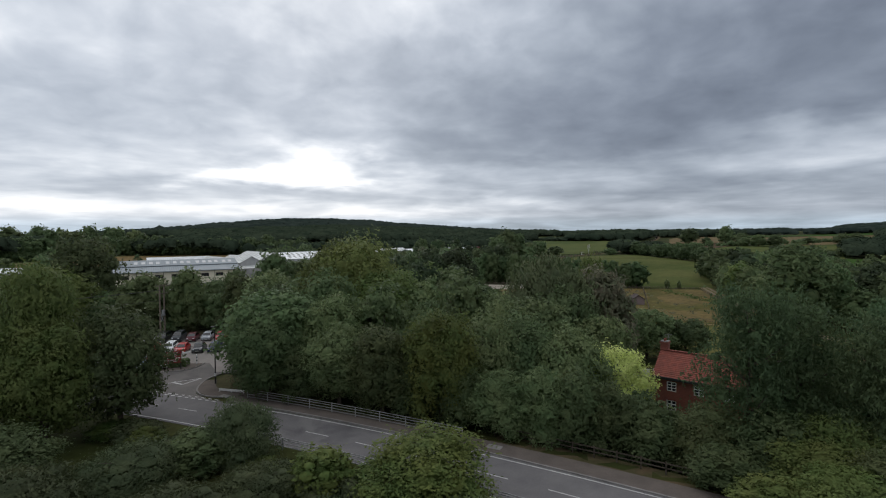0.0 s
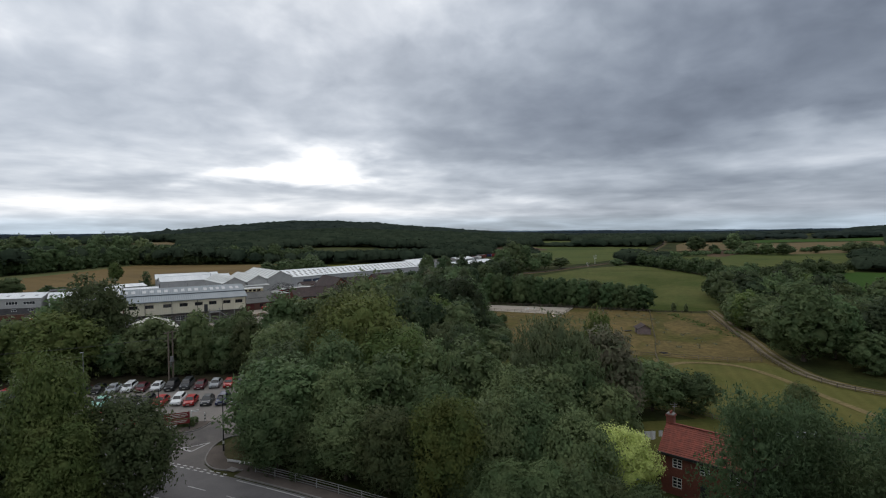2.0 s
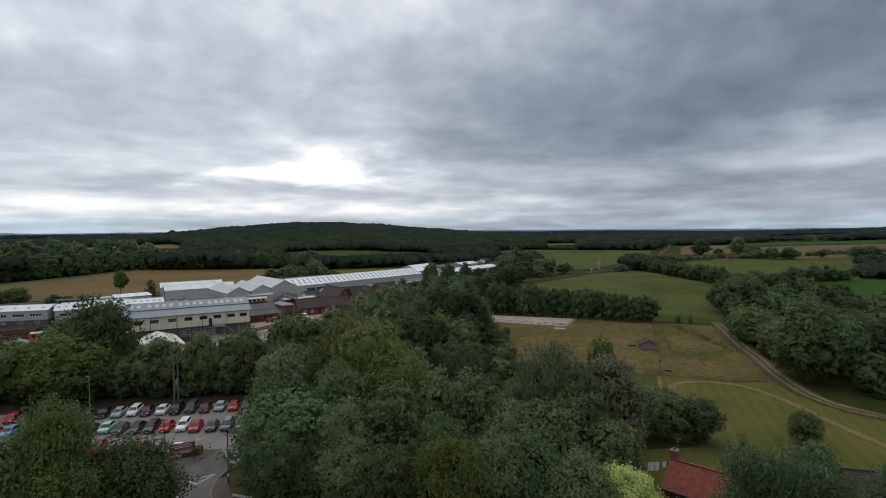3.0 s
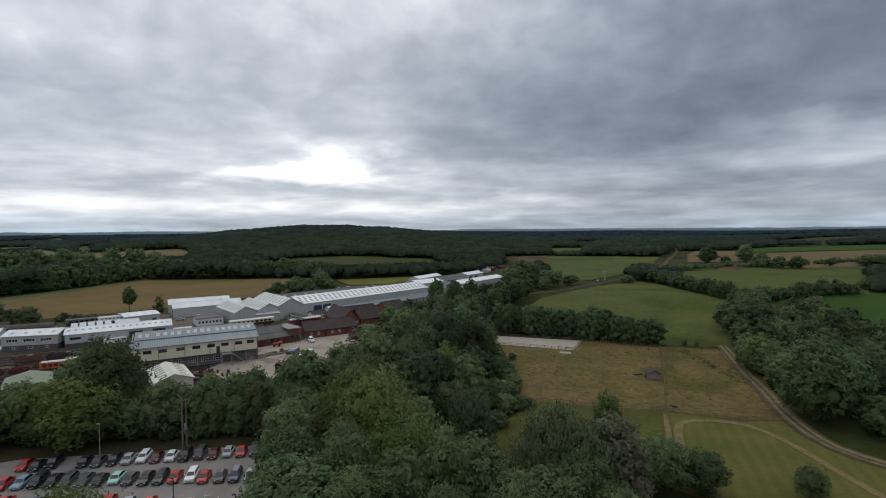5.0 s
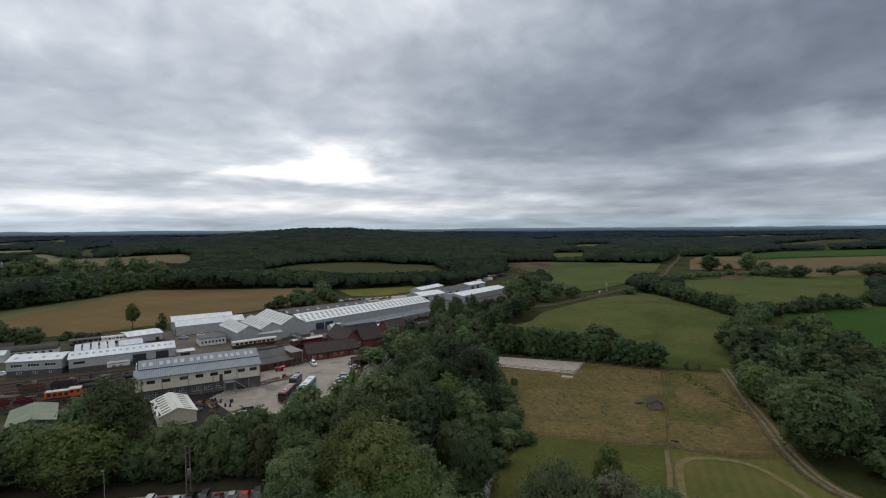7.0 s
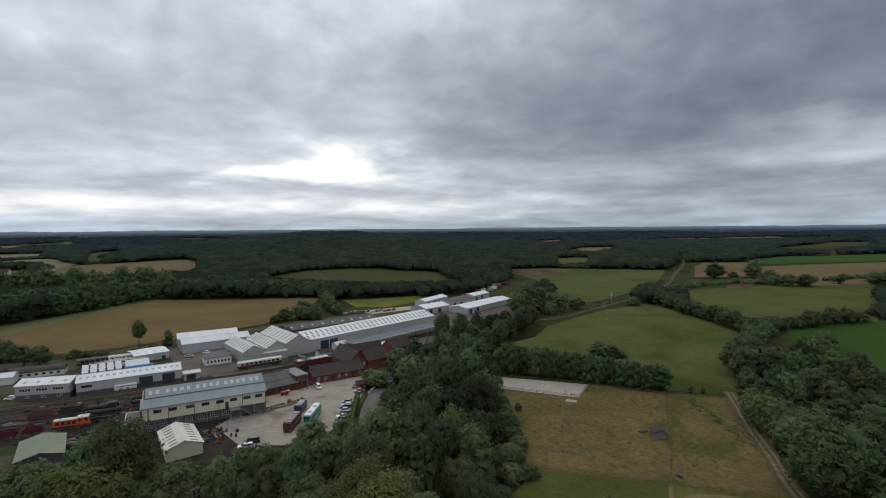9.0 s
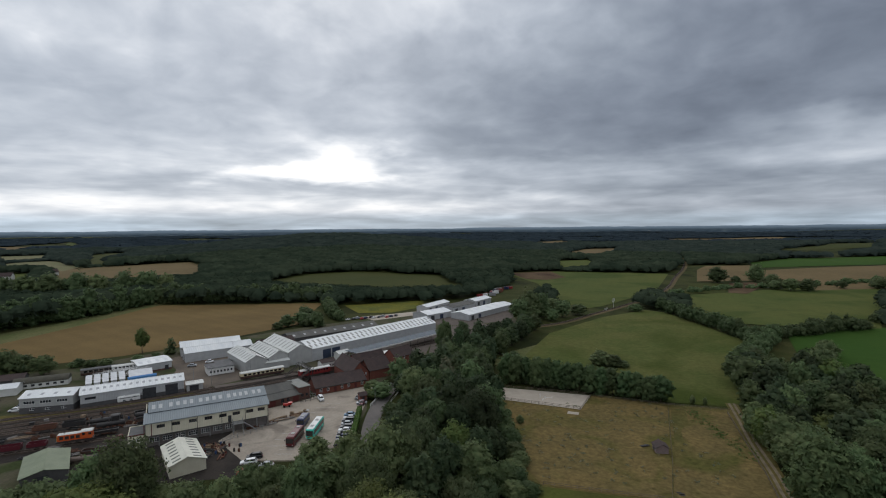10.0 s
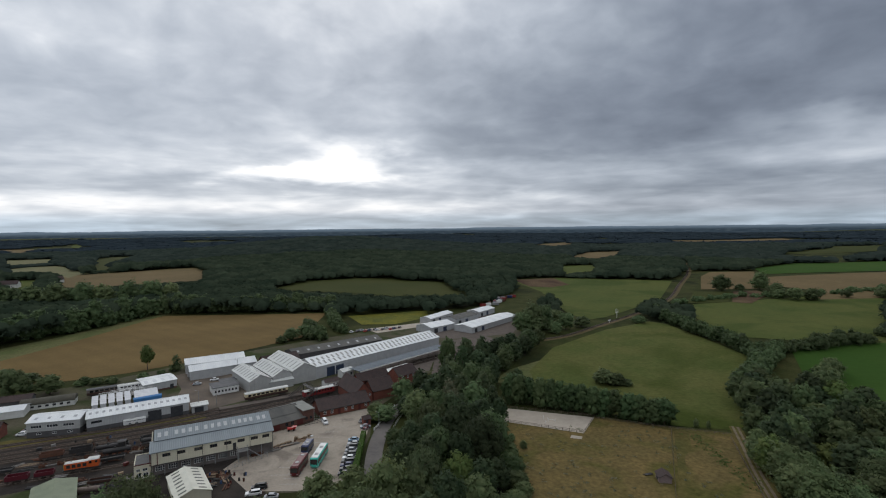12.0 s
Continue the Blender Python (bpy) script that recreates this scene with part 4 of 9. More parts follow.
def leaf_mesh(name, v, mat, balls=None, out=None, ruffle=0.5, faces=None):
    """v: n x 3 x 3 corners of loose triangles; balls: k x m x 3 points of smooth lumps on the faces of ROUND; out: the way out of the crown at each triangle, by which it is shaded."""
    n = len(v)
    co, idx = v.reshape(-1, 3), np.arange(3 * n)
    if balls is not None:
        k, m = balls.shape[:2]
        co = np.concatenate([co, balls.reshape(-1, 3)])
        idx = np.concatenate([idx, (3 * n + np.arange(k)[:, None, None] * m + (ROUND[1] if faces is None else faces)[None]).ravel()])
    f = len(idx) // 3
    me = bpy.data.meshes.new(name)
    me.vertices.add(len(co))
    me.vertices.foreach_set("co", np.ascontiguousarray(co, dtype=np.float32).ravel())
    me.loops.add(3 * f)
    me.loops.foreach_set("vertex_index", idx.astype(np.int32))
    me.polygons.add(f)
    me.polygons.foreach_set("loop_start", np.arange(0, 3 * f, 3, dtype=np.int32))
    me.polygons.foreach_set("loop_total", np.full(f, 3, dtype=np.int32))
    me.polygons.foreach_set("use_smooth", np.ones(f, bool) if out is not None else np.arange(f) >= n)
    me.update(calc_edges=True)
    me.validate()
    if out is not None:
        face = np.cross(v[:, 1] - v[:, 0], v[:, 2] - v[:, 0])
        face /= np.linalg.norm(face, axis=1, keepdims=True) + 1e-9
        q = out / (np.linalg.norm(out, axis=1, keepdims=True) + 1e-9) * 0.75 + face * ruffle
        q = np.repeat(q, 3, axis=0)
        if balls is not None:
            b = balls - balls.mean(axis=1, keepdims=True)
            b = b / (np.linalg.norm(b, axis=2, keepdims=True) + 1e-9) + np.array([0, 0, 0.25 if faces is None else 1.0])
            q = np.concatenate([q, b.reshape(-1, 3)])
        q /= np.linalg.norm(q, axis=1, keepdims=True) + 1e-9
        me.normals_split_custom_set_from_vertices(q.tolist())
    me.materials.append(mat)
    return me


def leaves(p, nrm, size, droop=0.0, spread=0.55, aspect=0.62):
    """Pointed leaf sprays at p, facing about along nrm."""
    n = len(p)
    q = nrm + rng.normal(0, spread, (n, 3))
    q /= np.linalg.norm(q, axis=1, keepdims=True) + 1e-9
    t = np.cross(q, rng.normal(0, 1, (n, 3)))
    if droop:
        t = t / (np.linalg.norm(t, axis=1, keepdims=True) + 1e-9) + np.array([0, 0, -droop])
    t /= np.linalg.norm(t, axis=1, keepdims=True) + 1e-9
    b = np.cross(q, t)
    b /= np.linalg.norm(b, axis=1, keepdims=True) + 1e-9
    s = (size * rng.uniform(0.6, 1.35, n))[:, None]
    return np.stack([p + t * s, p - t * s * 0.7 + b * s * aspect, p - t * s * 0.7 - b * s * aspect], 1)


def lobe_points(lobes, n, inner=0.72, spray=8):
    """Points on the outside of a heap of ellipsoids, gathered in loose sprays, and the way out."""
    lobes = np.array(lobes)
    w = (lobes[:, 3] * lobes[:, 4] + lobes[:, 3] * lobes[:, 5]) ** 0.9
    m = n // spray + 1
    k = rng.choice(len(lobes), int(m * 1.9), p=w / w.sum())
    d = rng.normal(0, 1, (len(k), 3))
    d /= np.linalg.norm(d, axis=1, keepdims=True)
    rad = 1 - np.abs(rng.normal(0, 0.14, len(k)))[:, None] + rng.exponential(0.10, (len(k), 1))
    p = lobes[k, :3] + d * lobes[k, 3:] * rad
    keep = np.ones(len(k), bool)
    for i, lo in enumerate(lobes):
        keep &= (k == i) | (np.sum(((p - lo[:3]) / lo[3:]) ** 2, 1) > inner ** 2)
    p, d = p[keep][:m], d[keep][:m]
    size = float(np.median(lobes[:, 3])) * 0.24
    p = np.repeat(p, spray, axis=0)[:n]
    d = np.repeat(d, spray, axis=0)[:n]
    return p + rng.normal(0, size, p.shape) * np.array([1, 1, 0.62]), d


def cube_sphere(k):
    """Triangles of a unit ball, k by k squares to each of its six sides."""
    out = []
    g = np.linspace(-1, 1, k + 1)
    for ax in range(3):
        for sgn in (-1, 1):
            for i in range(k):
                for j in range(k):
                    q = []
                    for a, b in ((i, j), (i + 1, j), (i + 1, j + 1), (i, j + 1)):
                        p = [0.0, 0.0, 0.0]
                        p[ax], p[(ax + 1) % 3], p[(ax + 2) % 3] = sgn, g[a], g[b]
                        q.append(p)
                    q = np.array(q)
                    q = q / np.linalg.norm(q, axis=1, keepdims=True)
                    out.append(q if sgn > 0 else q[::-1])
    out = np.array(out)
    return np.concatenate([out[:, [0, 1, 2]], out[:, [0, 2, 3]]])


def shared(ball):
    """The same ball with its corners shared: points, faces."""
    pts, idx = np.unique(np.round(ball.reshape(-1, 3), 5), axis=0, return_inverse=True)
    return pts, idx.reshape(-1, 3)


ROUND = shared(cube_sphere(2))
DOME = ROUND[1][ROUND[0][ROUND[1]][..., 2].mean(axis=1) > -0.45]


def lobe_cores(lobes, scale, ball):
    """The leafy inside of each lobe, uneven, so that no light shows through the crown."""
    out = []
    for lo in np.array(lobes):
        v = ball * (lo[3:] * scale)
        v = v * (1 + 0.16 * np.sin(v[..., :1] * 5 + lo[0]) * np.cos(v[..., 1:2] * 4.3 + lo[2]))
        out.append(v + lo[:3])
    return np.concatenate(out)


def crown_lobes(h, r, base, count, flat=1.0, skirt=0.5):
    """Lobes of a crown of height h and radius r that starts at height base."""
    out = [(0, 0, base + (h - base) * 0.5, r * 0.74, r * 0.74, (h - base) * 0.44)]
    count = int(count * 1.3)
    for i in range(count):
        a = i * 2.4 + rng.uniform(-0.5, 0.5)
        u = min(1.0, max(0.0, (i + 0.5) / count + rng.normal(0, 0.05)))
        z = base + (h - base) * (0.16 + 0.72 * u)
        prof = math.sqrt(max(0.05, 1 - (max(0.0, u - 0.35) / 0.72) ** 2)) * (skirt + (1 - skirt) * min(1, u / 0.35))
        lr = r * rng.uniform(0.20, 0.44)
        d = max(0.0, r * prof - lr * 0.75) * rng.uniform(0.74, 1.06)
        out.append((d * math.cos(a), d * math.sin(a), z, lr, lr, lr * flat * rng.uniform(0.75, 1.1)))
    return out


def trunk_shape(h, base, r, limbs, lean=0.0):
    s = Shape()
    tr = max(0.12, h * 0.022)
    top = base + (h - base) * 0.7
    pts, n = [], 4
    for k in range(n + 1):
        pts.append(Vector((lean * k / n + rng.normal(0, 0.08), rng.normal(0, 0.08), top * k / n - (0.2 if k == 0 else 0))))
    for k in range(n):
        s.tube(pts[k], pts[k + 1], tr * (1.25 if k == 0 else 1 - 0.2 * k), tr * (1 - 0.2 * (k + 1)), 7, caps=False)
    for i in range(limbs):
        a = i * 2.4
        z = base * 0.8 + (top - base * 0.8) * (i + 0.5) / limbs
        p = Vector((lean * z / top, 0, z))
        q = p + Vector((math.cos(a) * r * 0.6, math.sin(a) * r * 0.6, (h - base) * 0.2))
        mid = (p + q) / 2 + Vector((0, 0, -0.2))
        s.tube(p, mid, tr * 0.4, tr * 0.28, 5, caps=False).tube(mid, q, tr * 0.28, tr * 0.08, 5, caps=False)
    return s


def tree_model(name, kind, leaf, n, size, label, h=12.0, r=5.0):
    """A tree 12 m high with a crown of 5 m radius, to be copied at other sizes."""
    t = thing(name, label, "tree" if "tree" in name else "shrub", pose(0, 0, -500))
    if kind == "round":
        base = h * 0.07
        lob = crown_lobes(h, r, base, 16, 1.0, 0.72)
        p, d = lobe_points(lob, n)
        v = leaves(p, d + np.array([0, 0, 0.35]), size)
    elif kind == "tall":
        base = h * 0.06
        lob = crown_lobes(h, r * 0.86, base, 21, 1.25, 0.8)
        p, d = lobe_points(lob, n)
        v = leaves(p, d + np.array([0, 0, 0.35]), size)
    elif kind == "open":
        base = h * 0.30
        lob = crown_lobes(h, r * 0.9, base, 12, 1.1, 0.6)
        p, d = lobe_points(lob, n)
        v = leaves(p, d + np.array([0, 0, 0.35]), size)
    elif kind == "willow":
        base = h * 0.05
        lob = crown_lobes(h, r, base, 14, 1.5, 0.95)
        p, d = lobe_points(lob, n)
        p[:, 2] -= rng.uniform(0, 1.6, len(p)) * (np.hypot(p[:, 0], p[:, 1]) / r)
        v = leaves(p, d, size * 1.25, 1.6, 0.5, 0.36)
    elif kind == "pine":
        base = h * 0.32
        lob = []
        for i in range(48):
            u = (i + 0.5) / 48
            a = i * 2.4 + rng.uniform(-0.4, 0.4)
            rr = r * (1.0 - 0.55 * u) * rng.uniform(0.2, 1.0)
            w_ = r * rng.uniform(0.20, 0.38)
            lob.append((rr * math.cos(a), rr * math.sin(a), base + (h - base) * u * 0.97 + rng.normal(0, 0.2), w_, w_, w_ * rng.uniform(0.3, 0.6)))
        p, d = lobe_points(lob, n, 0.5)
        v = leaves(p, d * 0.5 + np.array([0, 0, 0.5]), size, 0.0, 0.8, 0.34)
    else:
        base = 0.0
        lob = crown_lobes(h, r, base, 17, 1.1, 1.0)
        p, d = lobe_points(lob, n)
        p[:, 2] = np.maximum(p[:, 2], 0.02 * h)
        v = leaves(p, d + np.array([0, 0, 0.4]), size)
    core = 0.28 if kind == "pine" else 0.5 if n > 5000 or kind == "willow" else 0.64 if n > 2000 else 0.72
    mid = np.array([0, 0, base + (h - base) * 0.35])
    whole = (p - mid) / np.array([r, r, (h - base) * 0.6])
    out = d * 0.35 + whole * 0.85 + np.array([0, 0, 0.25])
    inner = lobe_cores(lob, core, ROUND[0]).reshape(-1, len(ROUND[0]), 3)
    crown = new("crown", leaf_mesh("crown", v, leaf, inner, out, 0.5 if n > 2000 else 0.28))
    crown.parent = t
    if kind != "shrub":
        part("trunk", trunk_shape(h, base, r, 7 if n > 1500 else 4), BARK, t)
    else:
        part("stem", trunk_shape(h * 0.8, 0.1, r * 0.7, 5), BARK, t)
    return t


SPECIES = {
    "oak": ("broadleaf_tree", "round", LEAF_OAK, "dense dark green broadleaf tree, full crown"),
    "ash": ("broadleaf_tree", "tall", LEAF_ASH, "tall mid-green broadleaf tree in full leaf"),
    "alder": ("alder_tree", "tall", LEAF_ALDER, "dark alder tree with a tall dense crown"),
    "slender": ("slender_tree", "open", LEAF_LIME, "slender open tree on a bare lower trunk"),
    "lime": ("broadleaf_tree", "round", LEAF_LIME, "yellow-green broadleaf tree with a rounded crown"),
    "willow": ("willow_tree", "willow", LEAF_WILLOW, "grey-green willow tree with drooping sprays"),
    "pink": ("seeding_tree", "tall", LEAF_PINK, "faded tree with brownish seed heads among its leaves"),
    "pine": ("pine_tree", "pine", LEAF_PINE, "dark pine tree with layered boughs and gaps"),
    "gold": ("golden_tree", "round", LEAF_GOLD, "bright golden-leaved tree, pale against the dark belt"),
    "shrub": ("leafy_shrub", "shrub", LEAF_OAK, "dark leafy shrub at the woodland edge"),
    "olive": ("leafy_shrub", "shrub", LEAF_OLIVE, "olive-green shrub with leaves on the turn"),
    "bush": ("leafy_shrub", "shrub", LEAF_ASH, "mid-green bushy shrub in full leaf"),
    "scrub": ("leafy_shrub", "willow", LEAF_SCRUB, "ragged dark scrub on the roadside bank"),
    "hedge": ("hedge_tree", "shrub", LEAF_HEDGE, "dense hedge tree in a trimmed screen row"),
}
LEVELS = {"near": (13500, 0.185), "half": (5800, 0.275), "mid": (2900, 0.38), "low": (1300, 0.50)}
MODELS, MADE = {}, []


def grow(kind, x, y, top, r, turn=None, variants=2):
    """A tree of that kind whose crown reaches up to the height top."""
    d = math.hypot(x, y)
    level = "near" if d < 66 else "half" if d < 108 else "mid" if d < 190 else "low"
    if r < 3.0 and level in ("near", "half"):
        level = {"near": "mid", "half": "low"}[level] if r < 2.7 else {"near": "half", "half": "mid"}[level]
    if r > 7.0 and d < 240:
        level = {"near": "near", "half": "near", "mid": "half", "low": "mid"}[level]
    key = (kind, level, int(rng.integers(variants)))
    name, form, leaf, label = SPECIES[kind]
    if key not in MODELS:
        n, size = LEVELS[level]
        MODELS[key] = tree_model(name, form, leaf, n, size, label)
        MADE.append(MODELS[key])
    g = gz(x, y)
    turn = rng.uniform(0, 360) if turn is None else turn
    return copy_thing(MODELS[key], pose(x, y, g - 0.05, 0, 0, turn) @ Matrix.Diagonal((r / 5, r / 5 * rng.uniform(0.9, 1.1), (top - g) / 12, 1)))


RIVER_BELT = [(-25, 108), (8, 100), (16, 130), (16, 210), (46, 320), (30, 330), (-30, 240), (-26, 160)]


def trees(rows):
    """Rows of kind, place, top and radius; along the river most are dark alders."""
    for i, (kind, x, y, *rest) in enumerate(rows):
        if kind in ("oak", "ash") and inside(x, y, RIVER_BELT) and i % 4:
            kind = "alder"
        grow(kind, x, y, *rest)


# the near side of the road
trees([("oak", -34.2, 52.2, 12.6, 5.0), ("lime", -40.4, 49.6, 17.2, 4.6), ("lime", -37.5, 46.5, 12.0, 4.0), ("ash", -44, 50, 13.5, 5.3), ("oak", -50, 44, 14, 5.9), ("scrub", -17.6, 43.2, 5.2, 3.2), ("olive", -9.3, 38.0, 3.5, 2.4)])
trees([("olive", -1.2, 34.8, 5.9, 4.6), ("scrub", -24.5, 38.5, 3.6, 4.2), ("scrub", -29, 33, 4.4, 4.6), ("scrub", -14, 37, 2.6, 3.2), ("scrub", -18.5, 33.0, 2.8, 4.2), ("shrub", -34, 37, 5.2, 4.7), ("shrub", -8, 32, 1.8, 3.6), ("oak", -42, 38, 8, 5.3)])
# the belt between the road and the river
trees([("oak", -22.4, 66.0, 13.2, 6.6), ("oak", -21.5, 60.8, 10.0, 4.2), ("ash", -14.5, 64.0, 12.0, 5.0), ("oak", -12.5, 58.5, 9.0, 4.5), ("ash", -7.0, 56.2, 9.5, 4.5), ("olive", -0.4, 54.0, 11.6, 4.6), ("ash", -8.6, 67.0, 12.5, 5.7)])
trees([("lime", -9.0, 77.5, 14.2, 7.1), ("lime", -14.0, 84.5, 18.8, 8.3), ("lime", -19.0, 91.0, 18.4, 7.1), ("oak", -26.0, 76.0, 13.0, 5.7), ("oak", -21.5, 105.5, 18.0, 7.1), ("ash", 3.4, 69.0, 13.6, 6.4)])
trees([("oak", 4.5, 57.0, 10.5, 5.0), ("oak", 9.5, 58.5, 10.2, 5.2), ("shrub", 5.5, 50.2, 5.8, 3.4), ("shrub", 9.8, 49.0, 6.2, 3.2), ("bush", 12.8, 47.6, 6.6, 2.9), ("oak", 12.0, 66.0, 12.0, 5.9), ("oak", 14.5, 55.0, 9.4, 4.5), ("bush", 16.0, 47.0, 5.6, 3.2), ("shrub", 18.5, 45.5, 4.0, 2.9)])
trees([("willow", 15.8, 78.0, 15.4, 7.4), ("pink", 24.0, 77.0, 14.4, 6.6), ("lime", 25.0, 84.5, 16.2, 3.1), ("willow", 6.0, 80.0, 7.0, 4.2), ("oak", 36.0, 88.0, 6.8, 5.2), ("oak", 42.0, 86.5, 5.2, 4.4), ("oak", 31.0, 87.0, 5.6, 4.6), ("shrub", -3.5, 97.0, 5.0, 3.6), ("gold", 19.6, 57.0, 7.1, 3.9)])
# round the cottage
trees([("pine", 26.8, 43.6, 15.2, 4.6), ("pine", 32.0, 45.0, 13.6, 4.6), ("pine", 34.5, 38.0, 13.6, 4.2), ("pine", 38.0, 42.0, 13.6, 4.6), ("bush", 23.6, 43.6, 4.6, 3.6), ("shrub", 27.5, 41.0, 5.0, 4.0), ("lime", 28.5, 36.5, 4.4, 4.0), ("bush", 22.0, 38.6, 3.0, 2.9), ("bush", 33, 38.5, 5.4, 3.4)])
trees([("bush", 22.0, 49.0, 2.6, 2.4), ("shrub", 20.4, 52.0, 2.8, 2.2), ("ash", 59.5, 84.6, 3.4, 3.0), ("shrub", 53, 73, 3.2, 2.5), ("oak", 40, 52, 8.0, 4.2), ("oak", 46.5, 48.0, 8.5, 4.7), ("shrub", 38, 36, 5, 4.2)])
# behind the car park
trees([("lime", -77, 97.5, 14.6, 7.3), ("oak", -77, 107, 19.4, 7.6), ("lime", -86, 99, 12.5, 5.4), ("oak", -93, 104, 11.5, 5.9), ("oak", -69.0, 101.5, 8.4, 3.6), ("oak", -61.9, 103.5, 12.0, 5.8), ("ash", -53.2, 103.5, 12.6, 4.3), ("shrub", -48.2, 105, 7.6, 3.1), ("ash", -42.4, 104.0, 11.0, 4.2), ("oak", -46.5, 112, 12.4, 3.8)])
trees([("oak", -35.6, 105.6, 16.0, 5.0), ("ash", -32.0, 112.0, 14.5, 5.9), ("ash", -38.5, 124.0, 13.4, 6.0), ("oak", -53, 117, 9.4, 5.0), ("ash", -29.5, 124, 14.5, 5.4), ("shrub", -99, 98, 7, 4.7), ("shrub", -48, 122, 7.0, 3.8), ("bush", -35, 131, 7.0, 3.8), ("oak", -104, 104, 9, 5.7)])
# between the lane and the river
trees([("oak", -20.4, 119.5, 18.5, 6.4), ("lime", -23, 134, 12, 5.2), ("ash", -10.5, 112, 14.5, 5.9), ("oak", -6, 126, 13, 5.7), ("willow", -13.5, 138, 13.5, 6.1), ("ash", -20.5, 149, 12, 5), ("lime", -3, 141, 11.5, 5.2), ("oak", 4, 160, 15.1, 7.3), ("oak", 7.5, 171, 12.5, 6.1)])
trees([("oak", -10, 154, 13.5, 5.9), ("ash", -19.8, 164, 11.5, 4.7), ("oak", -5.5, 170, 13.7, 5.9), ("willow", -14, 178, 13, 5.7), ("oak", -20, 186, 14.5, 5.4), ("ash", -6, 187, 13.9, 5.9), ("oak", 4, 184, 13, 5.7), ("oak", -16.5, 208, 13.3, 5.7), ("pink", -8, 203, 13.3, 4.6)])
trees([("oak", 2, 201, 13.1, 5.7), ("ash", 6, 216, 12.5, 5.4), ("oak", -22, 222, 12, 5.4), ("oak", -10.5, 225, 13, 5.9), ("oak", 0.5, 233, 12.5, 5.9), ("ash", -10, 245, 13.9, 4.7), ("oak", 10, 246, 12, 5.9), ("oak", 4, 262, 12, 5.9), ("pine", -3.5, 254, 15.5, 4.2)])
trees([("oak", 18, 268, 11, 5.9), ("oak", 14, 284, 12, 5.9), ("oak", 26, 286, 11, 5.4), ("ash", 25, 302, 12.5, 5.9), ("oak", 36, 310, 13, 7.1), ("ash", 22, 238, 6.5, 4.7), ("oak", 45, 352, 13.0, 7.7), ("oak", 54, 366, 13.5, 7.7), ("oak", 40, 375, 12.5, 7.1)])
trees([("oak", 60, 352, 9.5, 4.7), ("oak", 66, 388, 12.5, 7.1), ("oak", 50, 395, 13.0, 7.7), ("oak", 83, 374, 9.5, 7.1), ("oak", 130, 390, 7.0, 5.4), ("shrub", 66.5, 248.5, 5.4, 5.6), ("shrub", 72.0, 247, 4.2, 4.6), ("shrub", 77, 246, 1.2, 2.8), ("bush", 88, 196.5, 0.9, 1.1), ("bush", 92.2, 195.2, 0.6, 0.9)])
trees([("shrub", 15, 181, 0.6, 1.7), ("shrub", 19, 176, 0.2, 1.5), ("shrub", 13, 140, 1.0, 3.4), ("shrub", 14.5, 150, 1.6, 3.6), ("shrub", 12, 128, 0.6, 3.6), ("shrub", 8, 116, 0.8, 3.6), ("willow", 2.5, 104, 9.5, 5.2), ("shrub", 12.5, 163, 1.8, 3.2), ("willow", -1.0, 114, 8.6, 5.0)])
trees([("bush", -37.5, 196.0, 6.6, 3.8), ("oak", -33.0, 190.0, 7.4, 5.0), ("lime", -36.4, 189.5, 5.0, 3.5), ("bush", -26.0, 170, 6.5, 3.6), ("bush", -24.5, 158, 5.6, 3.2), ("oak", -25.5, 196, 9.0, 4.7), ("oak", -29, 212, 11, 5), ("slender", -173.2, 257.3, 14.3, 4.3), ("pine", -156.4, 256.0, 9.9, 2.8), ("oak", -203, 209, 15.5, 6.2), ("oak", -193.4, 217.5, 10.8, 5.6), ("shrub", -188, 232, 5.4, 3.2), ("shrub", -157, 256, 5.0, 3.4)])
trees([("oak", -238, 234, 9.0, 6.5), ("oak", -215, 228, 8.0, 6.5), ("shrub", -200, 226, 5.2, 3.6), ("shrub", -189, 230, 4.2, 2.9), ("shrub", -182, 232, 4.8, 2.9), ("oak", -252, 225, 10.5, 7.1), ("oak", -270, 240, 11, 7.1), ("shrub", -228, 231, 5, 4.2), ("shrub", -208, 223, 4.2, 3.2)])
# fill between the larger trees
trees([("scrub", -40, 32, 6.5, 5.0), ("shrub", -46, 42, 6.5, 5.0), ("scrub", -22, 28.5, 3.4, 4.4), ("scrub", -11, 27.5, 2.6, 3.8), ("olive", -4.5, 37.2, 3.0, 2.4), ("bush", 1.5, 29.5, 3.4, 4.0), ("scrub", -33, 27, 5.6, 5.0), ("bush", -20.5, 42.0, 3.6, 2.8)])
trees([("shrub", -17, 60.2, 6.5, 3.4), ("shrub", -9.5, 59.5, 6.0, 3.6), ("shrub", -3.5, 55.5, 6.2, 3.2), ("bush", 2.2, 52.6, 6.4, 3.0), ("oak", -1.5, 62, 11.0, 4.6), ("oak", 7.5, 63.5, 11.5, 4.8), ("oak", 17.5, 69.5, 11.5, 4.6), ("oak", -16.5, 72, 14.0, 5.0), ("ash", -2.5, 75, 13.0, 5.2)])
trees([("oak", 1.6, 77, 10.2, 4.6), ("ash", -8.0, 92, 12.2, 5.6), ("oak", -26, 95, 12.4, 5.4), ("oak", -30, 86, 13.0, 5.0), ("oak", -33, 99, 12.5, 4.8), ("ash", -13, 101, 12.6, 5.6), ("shrub", 2.0, 99, 2.4, 3.0), ("oak", 21.0, 66.5, 9.5, 4.4), ("willow", 19.5, 74, 14.0, 5.0)])
